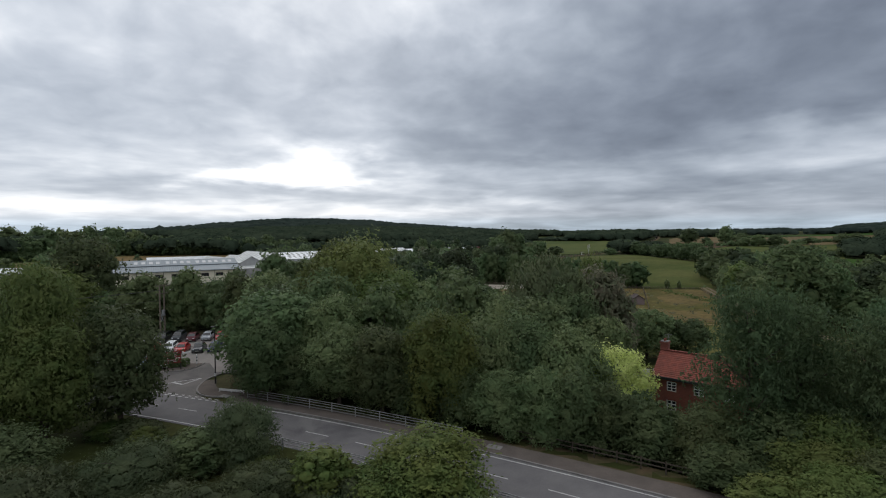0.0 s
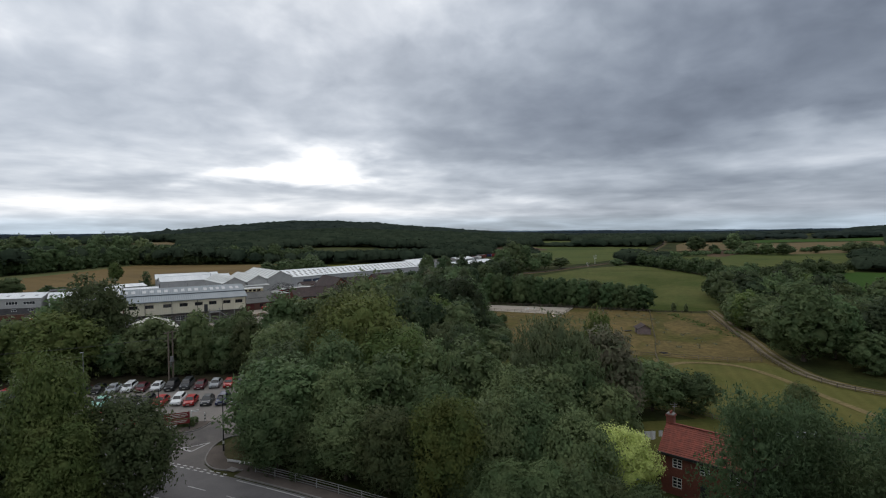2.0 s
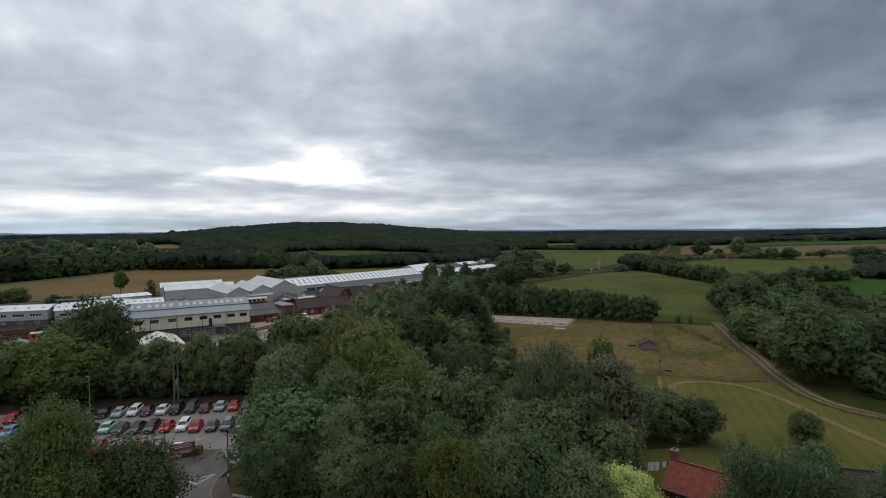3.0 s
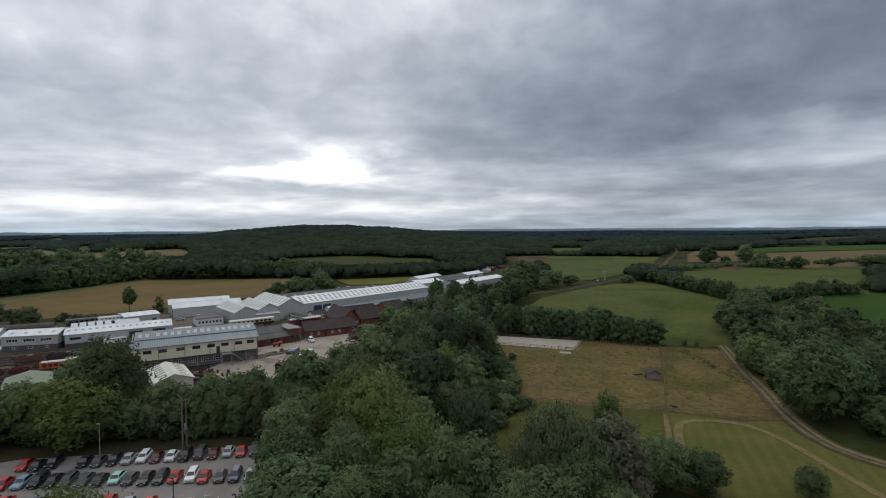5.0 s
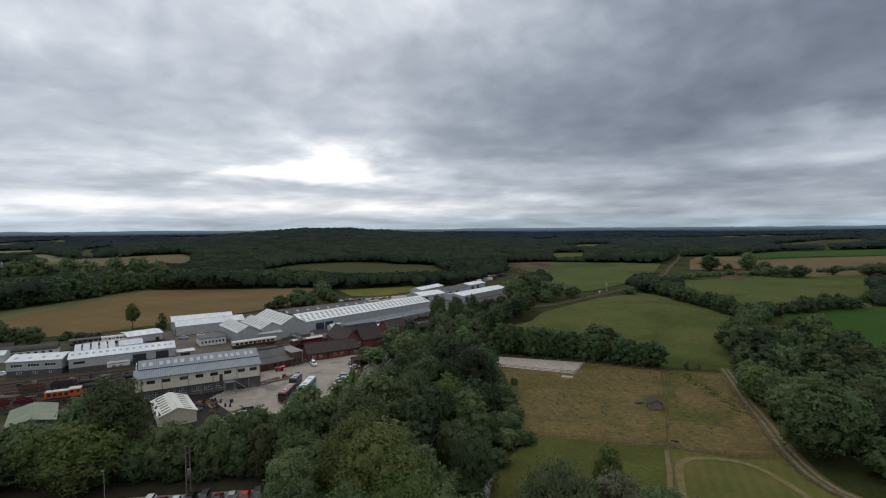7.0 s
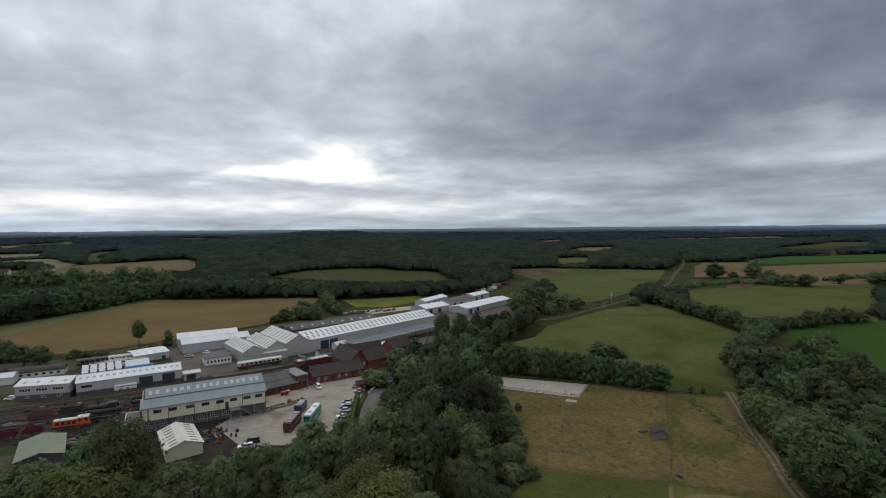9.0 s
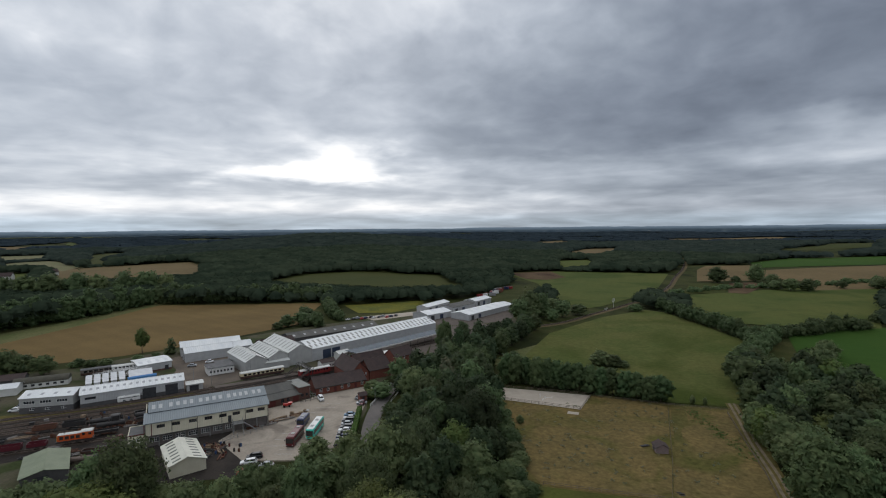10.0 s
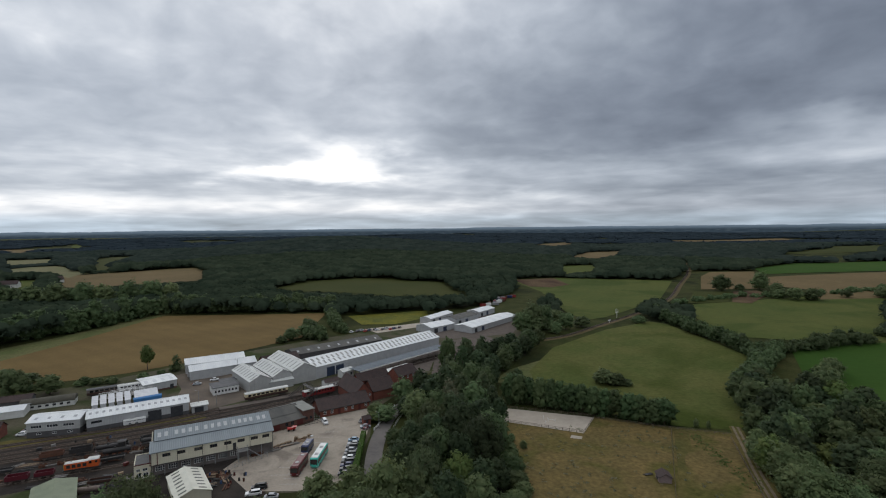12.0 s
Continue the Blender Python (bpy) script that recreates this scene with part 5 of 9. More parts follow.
trees([("oak", -70, 109, 8.6, 4.2), ("oak", -85, 108, 15.4, 5.6), ("oak", -56, 109.5, 9.0, 4.4), ("oak", -63, 110, 8.4, 4.6), ("shrub", -50, 110, 6.4, 3.6), ("oak", -39, 113.5, 11.5, 4.8), ("oak", -95, 95, 10.5, 5.2), ("oak", -25.5, 112, 16, 5.2), ("oak", -34, 121, 10.5, 4.8)])
trees([("oak", -14, 122, 15, 5.2), ("oak", -13, 148, 13, 4.8), ("oak", -3, 152, 13.5, 5), ("oak", -1.5, 178, 13.3, 5), ("oak", -13, 191, 13.7, 4.8), ("oak", -12.5, 169, 13.1, 4.6), ("oak", -15.5, 216, 12.7, 4.8), ("oak", -3.5, 212, 13.1, 5), ("oak", -8, 235, 12.7, 5)])
trees([("oak", 8, 228, 12, 4.6), ("oak", 12, 256, 11.5, 4.8), ("oak", -4, 264, 12, 4.6), ("oak", 8, 275, 12, 4.8), ("oak", 20, 278, 11.7, 4.8), ("oak", 18, 294, 12.1, 4.8), ("oak", 33, 298, 12.1, 5), ("oak", 44, 322, 10.5, 4.6), ("shrub", 24, 254, 4, 3.4)])
trees([("lime", 26.0, 31.5, 4.6, 3.4), ("bush", 30.0, 31.5, 5.8, 3.4), ("lime", 22.5, 33.5, 3.0, 2.8), ("lime", 30.5, 38.0, 5.6, 3.2), ("shrub", 8.5, 51.8, 5.0, 2.6), ("shrub", 12.0, 50.6, 5.6, 2.6), ("shrub", 15.5, 49.2, 5.0, 2.6), ("shrub", 19.0, 47.6, 4.6, 2.6)])
trees([("oak", 2, 128, 11.1, 5.4), ("willow", 4.0, 120, 5.6, 4.4), ("oak", 3.6, 138, 10.9, 5.4), ("shrub", 9.5, 133, 3.6, 3.6), ("shrub", 13.6, 134, 1.6, 3.4), ("shrub", 16.4, 128, 0.6, 2.8), ("shrub", 14.6, 158, 2.6, 3.2)])
trees([("shrub", 15.6, 144, 1.6, 3.0), ("oak", 8.0, 147, 7.0, 4.4), ("shrub", 13.2, 168, 2.8, 3.4), ("oak", -100, 108, 9.0, 5.2), ("oak", -111, 107, 8.0, 5.2), ("shrub", 11, 188, 3.0, 3.2), ("oak", 12, 200, 7.0, 4.0), ("oak", 9, 208, 9.0, 4.4), ("shrub", 12, 126, 1.6, 3.4)])
# the screen hedge beyond the arena
for k_ in range(15):
    u_ = k_ / 14
    grow("hedge", 18 + 59 * u_, 222.5 - 23.5 * u_ + rng.normal(0, 0.5), 10.4 - 2.2 * u_ + rng.normal(0, 0.4), 4.2)
# the wood beside the farm track
trees([("ash", 85.5, 121, 16.2, 9.0), ("lime", 94, 158, 10.2, 5.0), ("ash", 109, 172, 13.2, 6.0), ("oak", 115.5, 207, 12.0, 6.4), ("ash", 95, 167, 8.4, 4.6), ("oak", 118, 220, 11, 6), ("ash", 105, 187, 9.5, 5.0)])
EAST_WOOD = [(104, 190), (97, 168), (90, 150), (87, 132), (86, 112), (92, 101), (120, 92), (190, 110), (178, 190), (158, 200), (156, 232), (130, 240), (120, 226)]
for gx_ in np.arange(84, 190, 10.2):
    for gy_ in np.arange(92, 240, 10.2):
        jx, jy = float(gx_ + rng.normal(0, 1.6)), float(gy_ + rng.normal(0, 1.6))
        if inside(jx, jy, EAST_WOOD) and math.hypot(jx - 85.5, jy - 121) > 7.5:
            grow(("oak", "oak", "alder", "ash", "oak", "alder", "ash", "lime")[int(rng.integers(8))], jx, jy, float(rng.uniform(6.0, 13.0)), float(rng.uniform(5.0, 6.6)), None, 3)


def hedge_line(points, step, top, r, n=900, size=0.5, leaf=None):
    """An unbroken hedgerow of grown-out trees and shrubs along a line, as one growth."""
    out = []
    for i, (x, y) in enumerate(resample(points, step)):
        x, y = x + rng.normal(0, 1.2), y + rng.normal(0, 1.2)
        h, w = top * rng.uniform(0.6, 1.2), r * rng.uniform(0.8, 1.25)
        lob = crown_lobes(h, w, 0.0, 8, 1.0, 0.95)
        p, d = lobe_points(lob, n)
        foot = np.array([x, y, gz(x, y) - 0.1])
        out.append((leaves(p, d + np.array([0, 0, 0.4]), size) + foot, d * 0.6 + np.array([0, 0, 0.4]), lobe_cores(lob, 0.74, ROUND[0]).reshape(-1, len(ROUND[0]), 3) + foot))
    ob = new("hedgerow", leaf_mesh("hedgerow", np.concatenate([q[0] for q in out]), leaf or LEAF_OAK, np.concatenate([q[2] for q in out]), np.concatenate([q[1] for q in out]), 0.25))
    return tagged(ob, "grown-out hedgerow of dark trees and shrubs between fields", "hedgerow", "", "stuff")


hedge_line([(124, 232), (146, 262), (163, 288), (164, 305), (158, 340), (152, 392), (160, 436)], 7.5, 10.0, 5.4)
hedge_line([(134, 246), (158, 272), (178, 296)], 8, 9.5, 5.6)
hedge_line([(166, 306), (190, 305), (216, 318), (252, 326)], 7.5, 9.0, 5.4)
hedge_line([(188, 270), (170, 246), (160, 225)], 8, 9.5, 5.4)
hedge_line([(275, 345), (300, 372)], 9, 8.0, 5.0)
hedge_line([(195, 478), (262, 512), (330, 512), (430, 538), (520, 560)], 11, 5.0, 4.5)
trees([("ash", -12, 266, 18.2, 5.6), ("oak", -2, 270, 16.8, 5.6), ("ash", 7, 271, 15.8, 5.2), ("oak", 45, 357, 21.5, 8.5), ("oak", 53, 366, 20.0, 8.0), ("oak", 37, 350, 17.5, 7.0), ("oak", 70, 365, 14.2, 6.5)])
trees([("shrub", -176, 234, 4.6, 3.2), ("shrub", -166, 243, 4.2, 3.0), ("bush", -161, 250, 3.8, 2.6), ("shrub", -150, 262, 4.0, 2.6), ("shrub", -262, 250, 7.0, 5.0), ("oak", -246, 238, 10.5, 6.0), ("shrub", -220, 236, 6.0, 4.2), ("shrub", -236, 240, 6.4, 4.6)])
trees([("oak", -120, 330, 9.5, 5.5), ("oak", -114, 340, 10.0, 6.0), ("shrub", -124, 322, 6.0, 4.2), ("shrub", -108, 332, 6.0, 4.2), ("oak", -112, 352, 9.0, 5.0)])
for k_ in range(16):
    x_ = -33 + 1.9 * k_
    grow("scrub" if k_ % 3 else "olive", x_ + float(rng.normal(0, 0.5)), float(road_y(x_)) - 8.2 - 1.6 * float(rng.uniform()), float(rng.uniform(1.0, 2.2)), float(rng.uniform(1.6, 2.4)))
for k_ in range(24):
    x_ = -98 + 2.9 * k_
    grow("shrub" if k_ % 2 else "scrub", x_ + float(rng.normal(0, 0.6)), 99.5 + 0.07 * (x_ + 98) + 2.5 * float(rng.uniform()), 1.4 + float(rng.uniform(0.8, 2.4)), float(rng.uniform(1.6, 2.6)))
# the tall belt behind the wheat
trees([("oak", -425, 436, 27, 11), ("ash", -404, 440, 28.5, 11), ("oak", -386, 447, 27.5, 12), ("oak", -366, 452, 28, 11), ("ash", -349, 458, 27.5, 11), ("oak", -330, 466, 28, 11), ("oak", -313, 475, 29, 11), ("ash", -298, 482, 26, 10), ("oak", -440, 428, 27, 11)])
trees([("oak", 271, 551.5, 22.0, 10.0), ("oak", 313, 555, 24.4, 9.6), ("oak", 288.6, 549, 12.6, 5.2), ("oak", 308, 519, 17.0, 8.0), ("oak", 300, 500, 13.0, 6.4), ("oak", 309, 490, 16.4, 8.0), ("oak", 323.4, 488, 15.4, 8.4), ("oak", 361.4, 498, 12.4, 5.6), ("oak", 392, 493, 16.0, 8.0), ("oak", 404, 491, 16.2, 8.0)])
hedge_line([(-100, 330), (-112, 348), (-122, 372)], 6.5, 9.0, 4.6)
hedge_line([(-92, 352), (-104, 380), (-118, 420), (-124, 436)], 7, 10.0, 5.0)
hedge_line([(-312, 288), (-322, 300), (-302, 340), (-292, 352), (-286, 390), (-280, 424)], 8, 19.0, 6.5, 2600, 0.75)
hedge_line([(-268, 430), (-230, 438), (-180, 444), (-128, 446)], 8, 16.0, 6.5, 1800, 0.75)


# ---- far woods ----
def far_wood(name, d0, d1, spacing, r, h, n, size, label, open_share, leaf=None, core=0.95):
    a0, a1 = radians(-47), radians(44)
    g = np.arange(-d1, d1, spacing)
    x, y = (q.ravel() for q in np.meshgrid(g, g[g > 0]))
    x, y = x + rng.uniform(-0.42, 0.42, x.shape) * spacing, y + rng.uniform(-0.42, 0.42, x.shape) * spacing
    d, a = np.hypot(x, y), np.arctan2(x, y)
    pick = (d > d0) & (d < d1) & (a > a0) & (a < a1)
    x, y = x[pick], y[pick]
    k = len(x)
    keep = np.ones(k, bool)
    for line, *_ in FIELDS.values():
        cx, cy = np.mean([p[0] for p in line]), np.mean([p[1] for p in line])
        big = [(cx + (px_ - cx) * 1.03, cy + (py_ - cy) * 1.03) for px_, py_ in line]
        keep &= ~inside(x, y, big) & ~inside(x * 1.04, y * 1.04, big)
    keep &= ~inside(x, y, STATION)
    keep &= ~inside(x, y, [(-20, 400), (60, 420), (85, 560), (60, 600), (20, 480), (-30, 440)])
    keep &= ~inside(x, y, [(160, 420), (420, 545), (600, 700), (330, 740), (250, 640)])
    for (x0, y0), (x1, y1) in zip(MAIN, MAIN[1:]):
        t = np.clip(((x - x0) * (x1 - x0) + (y - y0) * (y1 - y0)) / ((x1 - x0) ** 2 + (y1 - y0) ** 2), 0, 1)
        keep &= np.hypot(x - x0 - t * (x1 - x0), y - y0 - t * (y1 - y0)) > 6
    if open_share:
        cell = np.sin(x / 170 + 1.3 * np.sin(y / 390)) * np.sin(y / 260 + 0.9 * np.sin(x / 310))
        keep &= cell < 1 - 2 * open_share
    x, y = x[keep], y[keep]
    k = len(x)
    z = terrain(x, y)
    swell = np.sin(x / 31 + 2 * np.sin(y / 47)) * np.sin(y / 37 + 1.7 * np.sin(x / 53))
    rr, hh = r * rng.uniform(0.62, 1.2, k), h * (1 + 0.14 * swell) * rng.uniform(0.92, 1.08, k)
    hh = hh * (1 + 0.45 * smooth((-x - 130) / 120) * smooth((560 - np.hypot(x, y)) / 60))
    for line, *_ in FIELDS.values():
        low = np.zeros(k, bool)
        for f in (1.06, 1.1, 1.15):
            low |= inside(x * f, y * f, line)
        hh = np.where(low & (np.hypot(x, y) > 480), hh * 0.45, hh)
    dirs = rng.normal(0, 1, (k, n, 3))
    dirs[..., 2] = np.abs(dirs[..., 2]) * 0.9 - 0.15
    dirs /= np.linalg.norm(dirs, axis=2, keepdims=True)
    p = np.stack([x, y, z + hh * 0.5], -1)[:, None] + dirs * np.stack([rr, rr, hh * 0.5], -1)[:, None] * rng.uniform(0.8, 1.08, (k, n, 1))
    v = leaves(p.reshape(-1, 3), dirs.reshape(-1, 3) + np.array([0, 0, 0.5]), size, 0, 0.2, 0.75)
    knob = core * (1 + rng.normal(0, 0.13, (k, len(ROUND[0]), 1)))
    balls = ROUND[0][None] * knob * np.stack([rr, rr, np.minimum(hh * 0.5, rr * 0.8)], -1)[:, None] + np.stack([x, y, z + hh - np.minimum(hh * 0.5, rr * 0.8)], -1)[:, None]
    ob = new(name, leaf_mesh(name, v, leaf or WOOD_FAR, balls, dirs.reshape(-1, 3) * 0.6 + np.array([0, 0, 0.8]), 0.2, DOME))
    return tagged(ob, label, "woodland", "", "stuff")


far_wood("woodland", 425, 640, 8.0, 7.0, 11.5, 40, 0.95, "dense dark broadleaf woodland on the valley slope", 0.0, None, 0.8)
far_wood("woodland", 640, 1000, 9.0, 8.8, 11.5, 9, 1.2, "dense dark woodland covering the slope", 0.0, None, 0.88)
far_wood("woodland", 1000, 1900, 15.0, 14.5, 12, 4, 2.0, "dense dark woodland covering the hill", 0.06, WOOD_MID_HAZE)
far_wood("far_woodland", 1900, 4850, 62.0, 44, 11, 2, 7.0, "distant woods blending to the horizon", 0.2, WOOD_HAZE_BLUE)

# ---- building materials ----
GREY_SHEET = surface("pale_grey_roof_sheet", (0.60, 0.61, 0.58), (0.52, 0.53, 0.51), 0.5, 0.25, 3.0, streak=(1, 0.25, 1), ribs=("X", 0.9), bump=0.35, contrast=0.2)
WHITE_SHEET = surface("white_roof_sheet", (0.74, 0.755, 0.75), (0.62, 0.64, 0.65), 0.5, 0.2, 3.0, streak=(1, 0.25, 1), ribs=("X", 1.0), bump=0.3, contrast=0.2)
BLUE_SHEET = surface("blue_grey_roof_sheet", (0.180, 0.212, 0.228), (0.148, 0.176, 0.194), 0.55, 0.25, 3.0, streak=(1, 0.25, 1), ribs=("X", 0.6), bump=0.35, contrast=0.1)
CREAM_SHEET = surface("cream_roof_sheet", (0.66, 0.65, 0.56), (0.58, 0.57, 0.49), 0.6, 0.3, 3.0, ribs=("X", 0.6), bump=0.3, contrast=0.1)
GREEN_SHEET = surface("faded_green_roof_sheet", (0.205, 0.235, 0.155), (0.165, 0.192, 0.126), 0.7, 0.3, 3.0, ribs=("X", 0.6), bump=0.3, contrast=0.12)
ASBESTOS = surface("dark_grey_sheet_roof", (0.085, 0.085, 0.080), (0.120, 0.115, 0.105), 0.9, 0.2, 2.5, streak=(1, 0.3, 1), ribs=("X", 0.5), bump=0.4, contrast=0.2)
FELT = surface("weathered_grey_felt", (0.130, 0.130, 0.132), (0.095, 0.095, 0.098), 0.9, 0.4, 4.0, contrast=0.15)
ROOF_TILE = surface("brown_clay_roof", (0.064, 0.042, 0.038), (0.046, 0.033, 0.031), 0.85, 0.4, 5.0, ribs=("Z", 0.24), bump=0.5, contrast=0.25)
RED_TILE = surface("orange_red_clay_tiles", (0.270, 0.075, 0.050), (0.170, 0.052, 0.038), 0.85, 1.6, 6.0, bump=0.6, contrast=0.4, rnd=0.22, ribs=("Z", 0.17))
BRICK = surface("red_brick_wall", (0.210, 0.070, 0.048), (0.160, 0.056, 0.040), 0.9, 0.6, 7.0, ribs=("Z", 0.15), rib_depth=0.12, bump=0.3, contrast=0.25)
BROWN_BRICK = surface("old_brown_brick", (0.130, 0.062, 0.048), (0.100, 0.052, 0.042), 0.9, 0.5, 7.0, ribs=("Z", 0.15), rib_depth=0.12, bump=0.3, contrast=0.25)
CREAM_WALL = surface("cream_cladding", (0.660, 0.615, 0.480), (0.600, 0.555, 0.430), 0.6, 0.4, 4.0, ribs=("X", 0.5), bump=0.15, contrast=0.08)
GREY_WALL = surface("grey_wall_cladding", (0.400, 0.400, 0.385), (0.345, 0.345, 0.335), 0.6, 0.4, 4.0, ribs=("X", 0.5), bump=0.2, contrast=0.08)
PALE_WALL = surface("pale_grey_wall_cladding", (0.430, 0.435, 0.435), (0.370, 0.375, 0.378), 0.6, 0.4, 4.0, ribs=("X", 0.5), bump=0.2, contrast=0.08)
DARK_WALL = surface("dark_block_wall", (0.095, 0.092, 0.092), (0.070, 0.068, 0.068), 0.85, 0.5, 6.0, contrast=0.15)
WHITE_WALL = surface("white_boarded_wall", (0.66, 0.66, 0.63), (0.58, 0.58, 0.55), 0.6, 0.5, 5.0, ribs=("Z", 0.2), bump=0.2, contrast=0.08)
PINK_BOARD = surface("faded_shelter_boards", (0.250, 0.190, 0.180), (0.190, 0.145, 0.138), 0.9, 1.0, 7.0, streak=(1, 1, 6), contrast=0.25)
SHED_WOOD = surface("weathered_shed_boards", (0.170, 0.140, 0.120), (0.130, 0.108, 0.094), 0.9, 1.0, 7.0, streak=(1, 1, 6), contrast=0.2)
TIMBER = surface("grey_fence_timber", (0.155, 0.125, 0.096), (0.110, 0.090, 0.070), 0.9, 1.0, 8.0, contrast=0.25, rnd=0.2)
WHITE_PAINT = surface("white_gloss_paint", (0.72, 0.72, 0.70), (0.64, 0.64, 0.62), 0.45, 0.8, 8.0, bump=0.05, contrast=0.06)
DARK_PAINT = surface("black_painted_steel", (0.022, 0.022, 0.024), (0.035, 0.032, 0.030), 0.5, 1.0, 8.0, bump=0.05, contrast=0.1)
STEEL = surface("galvanised_steel", (0.330, 0.335, 0.335), (0.240, 0.240, 0.238), 0.5, 1.0, 8.0, metal=0.4, contrast=0.15)
RED_TRIM = surface("dark_red_trim", (0.105, 0.020, 0.018), None, 0.5, 1.0, 8.0, contrast=0.1)
ROOFLIGHT = surface("translucent_rooflight_sheet", (0.56, 0.58, 0.60), (0.48, 0.50, 0.53), 0.35, 0.8, 5.0, contrast=0.06)
PALE_FLAT = surface("pale_flat_roof", (0.260, 0.262, 0.240), (0.200, 0.205, 0.188), 0.9, 0.4, 4.0, contrast=0.2)
DARK_LIGHT = surface("dark_rooflight_sheet", (0.065, 0.070, 0.055), (0.095, 0.098, 0.080), 0.4, 0.8, 5.0, contrast=0.1)
GREY_LIGHT = surface("grey_rooflight_sheet", (0.36, 0.375, 0.385), (0.31, 0.325, 0.335), 0.4, 0.8, 5.0, contrast=0.08)
STRIP_LIGHT = surface("dusty_rooflight_strip", (0.300, 0.305, 0.290), (0.250, 0.255, 0.240), 0.5, 0.8, 5.0, contrast=0.1)
PANE = glass("dark_window_glass")
DARK_DOOR = surface("dark_door_opening_boards", (0.030, 0.032, 0.036), (0.045, 0.046, 0.050), 0.7, 0.8, 5.0)
BLUE_DOOR = surface("navy_sliding_door", (0.030, 0.045, 0.085), (0.024, 0.036, 0.066), 0.5, 0.8, 5.0)


def wall_panel(s, length, z0, z1, thick, openings, place, mat=0):
    """A wall along x from 0 to length with rectangular openings (x, z, width, height) that go through it; place turns it into the building."""
    xs = sorted({0.0, length, *[min(max(v, 0.0), length) for o in openings for v in (o[0], o[0] + o[2])]})
    zs = sorted({z0, z1, *[v for o in openings for v in (o[1], o[1] + o[3]) if z0 < v < z1]})
    nx, nz = len(xs) - 1, len(zs) - 1

    def filled(i, k):
        if not (0 <= i < nx and 0 <= k < nz):
            return False
        mx, mz = (xs[i] + xs[i + 1]) / 2, (zs[k] + zs[k + 1]) / 2
        return not any(o[0] < mx < o[0] + o[2] and o[1] < mz < o[1] + o[3] for o in openings)

    index = {}

    def corner(i, j, k):
        if (i, j, k) not in index:
            index[i, j, k] = len(s.v)
            s.v.append(tuple(place @ Vector((xs[i], j * thick, zs[k]))))
        return index[i, j, k]

    for i in range(nx):
        for k in range(nz):
            if not filled(i, k):
                continue
            quads = [((i, 0, k), (i + 1, 0, k), (i + 1, 0, k + 1), (i, 0, k + 1)), ((i, 1, k), (i, 1, k + 1), (i + 1, 1, k + 1), (i + 1, 1, k))]
            if not filled(i - 1, k):
                quads.append(((i, 0, k), (i, 0, k + 1), (i, 1, k + 1), (i, 1, k)))
            if not filled(i + 1, k):
                quads.append(((i + 1, 0, k), (i + 1, 1, k), (i + 1, 1, k + 1), (i + 1, 0, k + 1)))
            if not filled(i, k - 1):
                quads.append(((i, 0, k), (i, 1, k), (i + 1, 1, k), (i + 1, 0, k)))
            if not filled(i, k + 1):
                quads.append(((i, 0, k + 1), (i + 1, 0, k + 1), (i + 1, 1, k + 1), (i, 1, k + 1)))
            for q in quads:
                s.f.append(tuple(corner(*c) for c in q))
                s.m.append(mat)


def window(parent, place, x, z, w, h, frame_mat, bars=1, cross=1, depth=0.1, glass_mat=None, name="window"):
    s = Shape()
    t, n, m = 0.10, bars + 1, cross + 1
    pw, ph = (w - t) / n, (h - t) / m
    holes = [(t + pw * i, z + t + ph * k, pw - t, ph - t) for i in range(n) for k in range(m)]
    wall_panel(s, w, z, z + h, 0.08, holes, place @ pose(x, depth - 0.04, 0))
    wd = part(name, s, frame_mat, parent)
    part("pane", Shape().box(x + 0.03, x + w - 0.03, depth + 0.0, depth + 0.015, z + 0.03, z + h - 0.03, 0, place), glass_mat or PANE, wd)
    return wd


def door(parent, place, x, z, w, h, mat, name="door", label=""):
    s = Shape().box(x, x + w, 0.08, 0.14, z, z + h, 0, place)
    return part(name, s, mat, parent, label)


def side_places(length, width):
    """Turns of the four walls: front, right, back, left."""
    return {"front": (pose(0, 0, 0), length), "right": (pose(length, 0, 0, 0, 0, 90), width), "back": (pose(length, width, 0, 0, 0, 180), length), "left": (pose(0, width, 0, 0, 0, -90), width)}


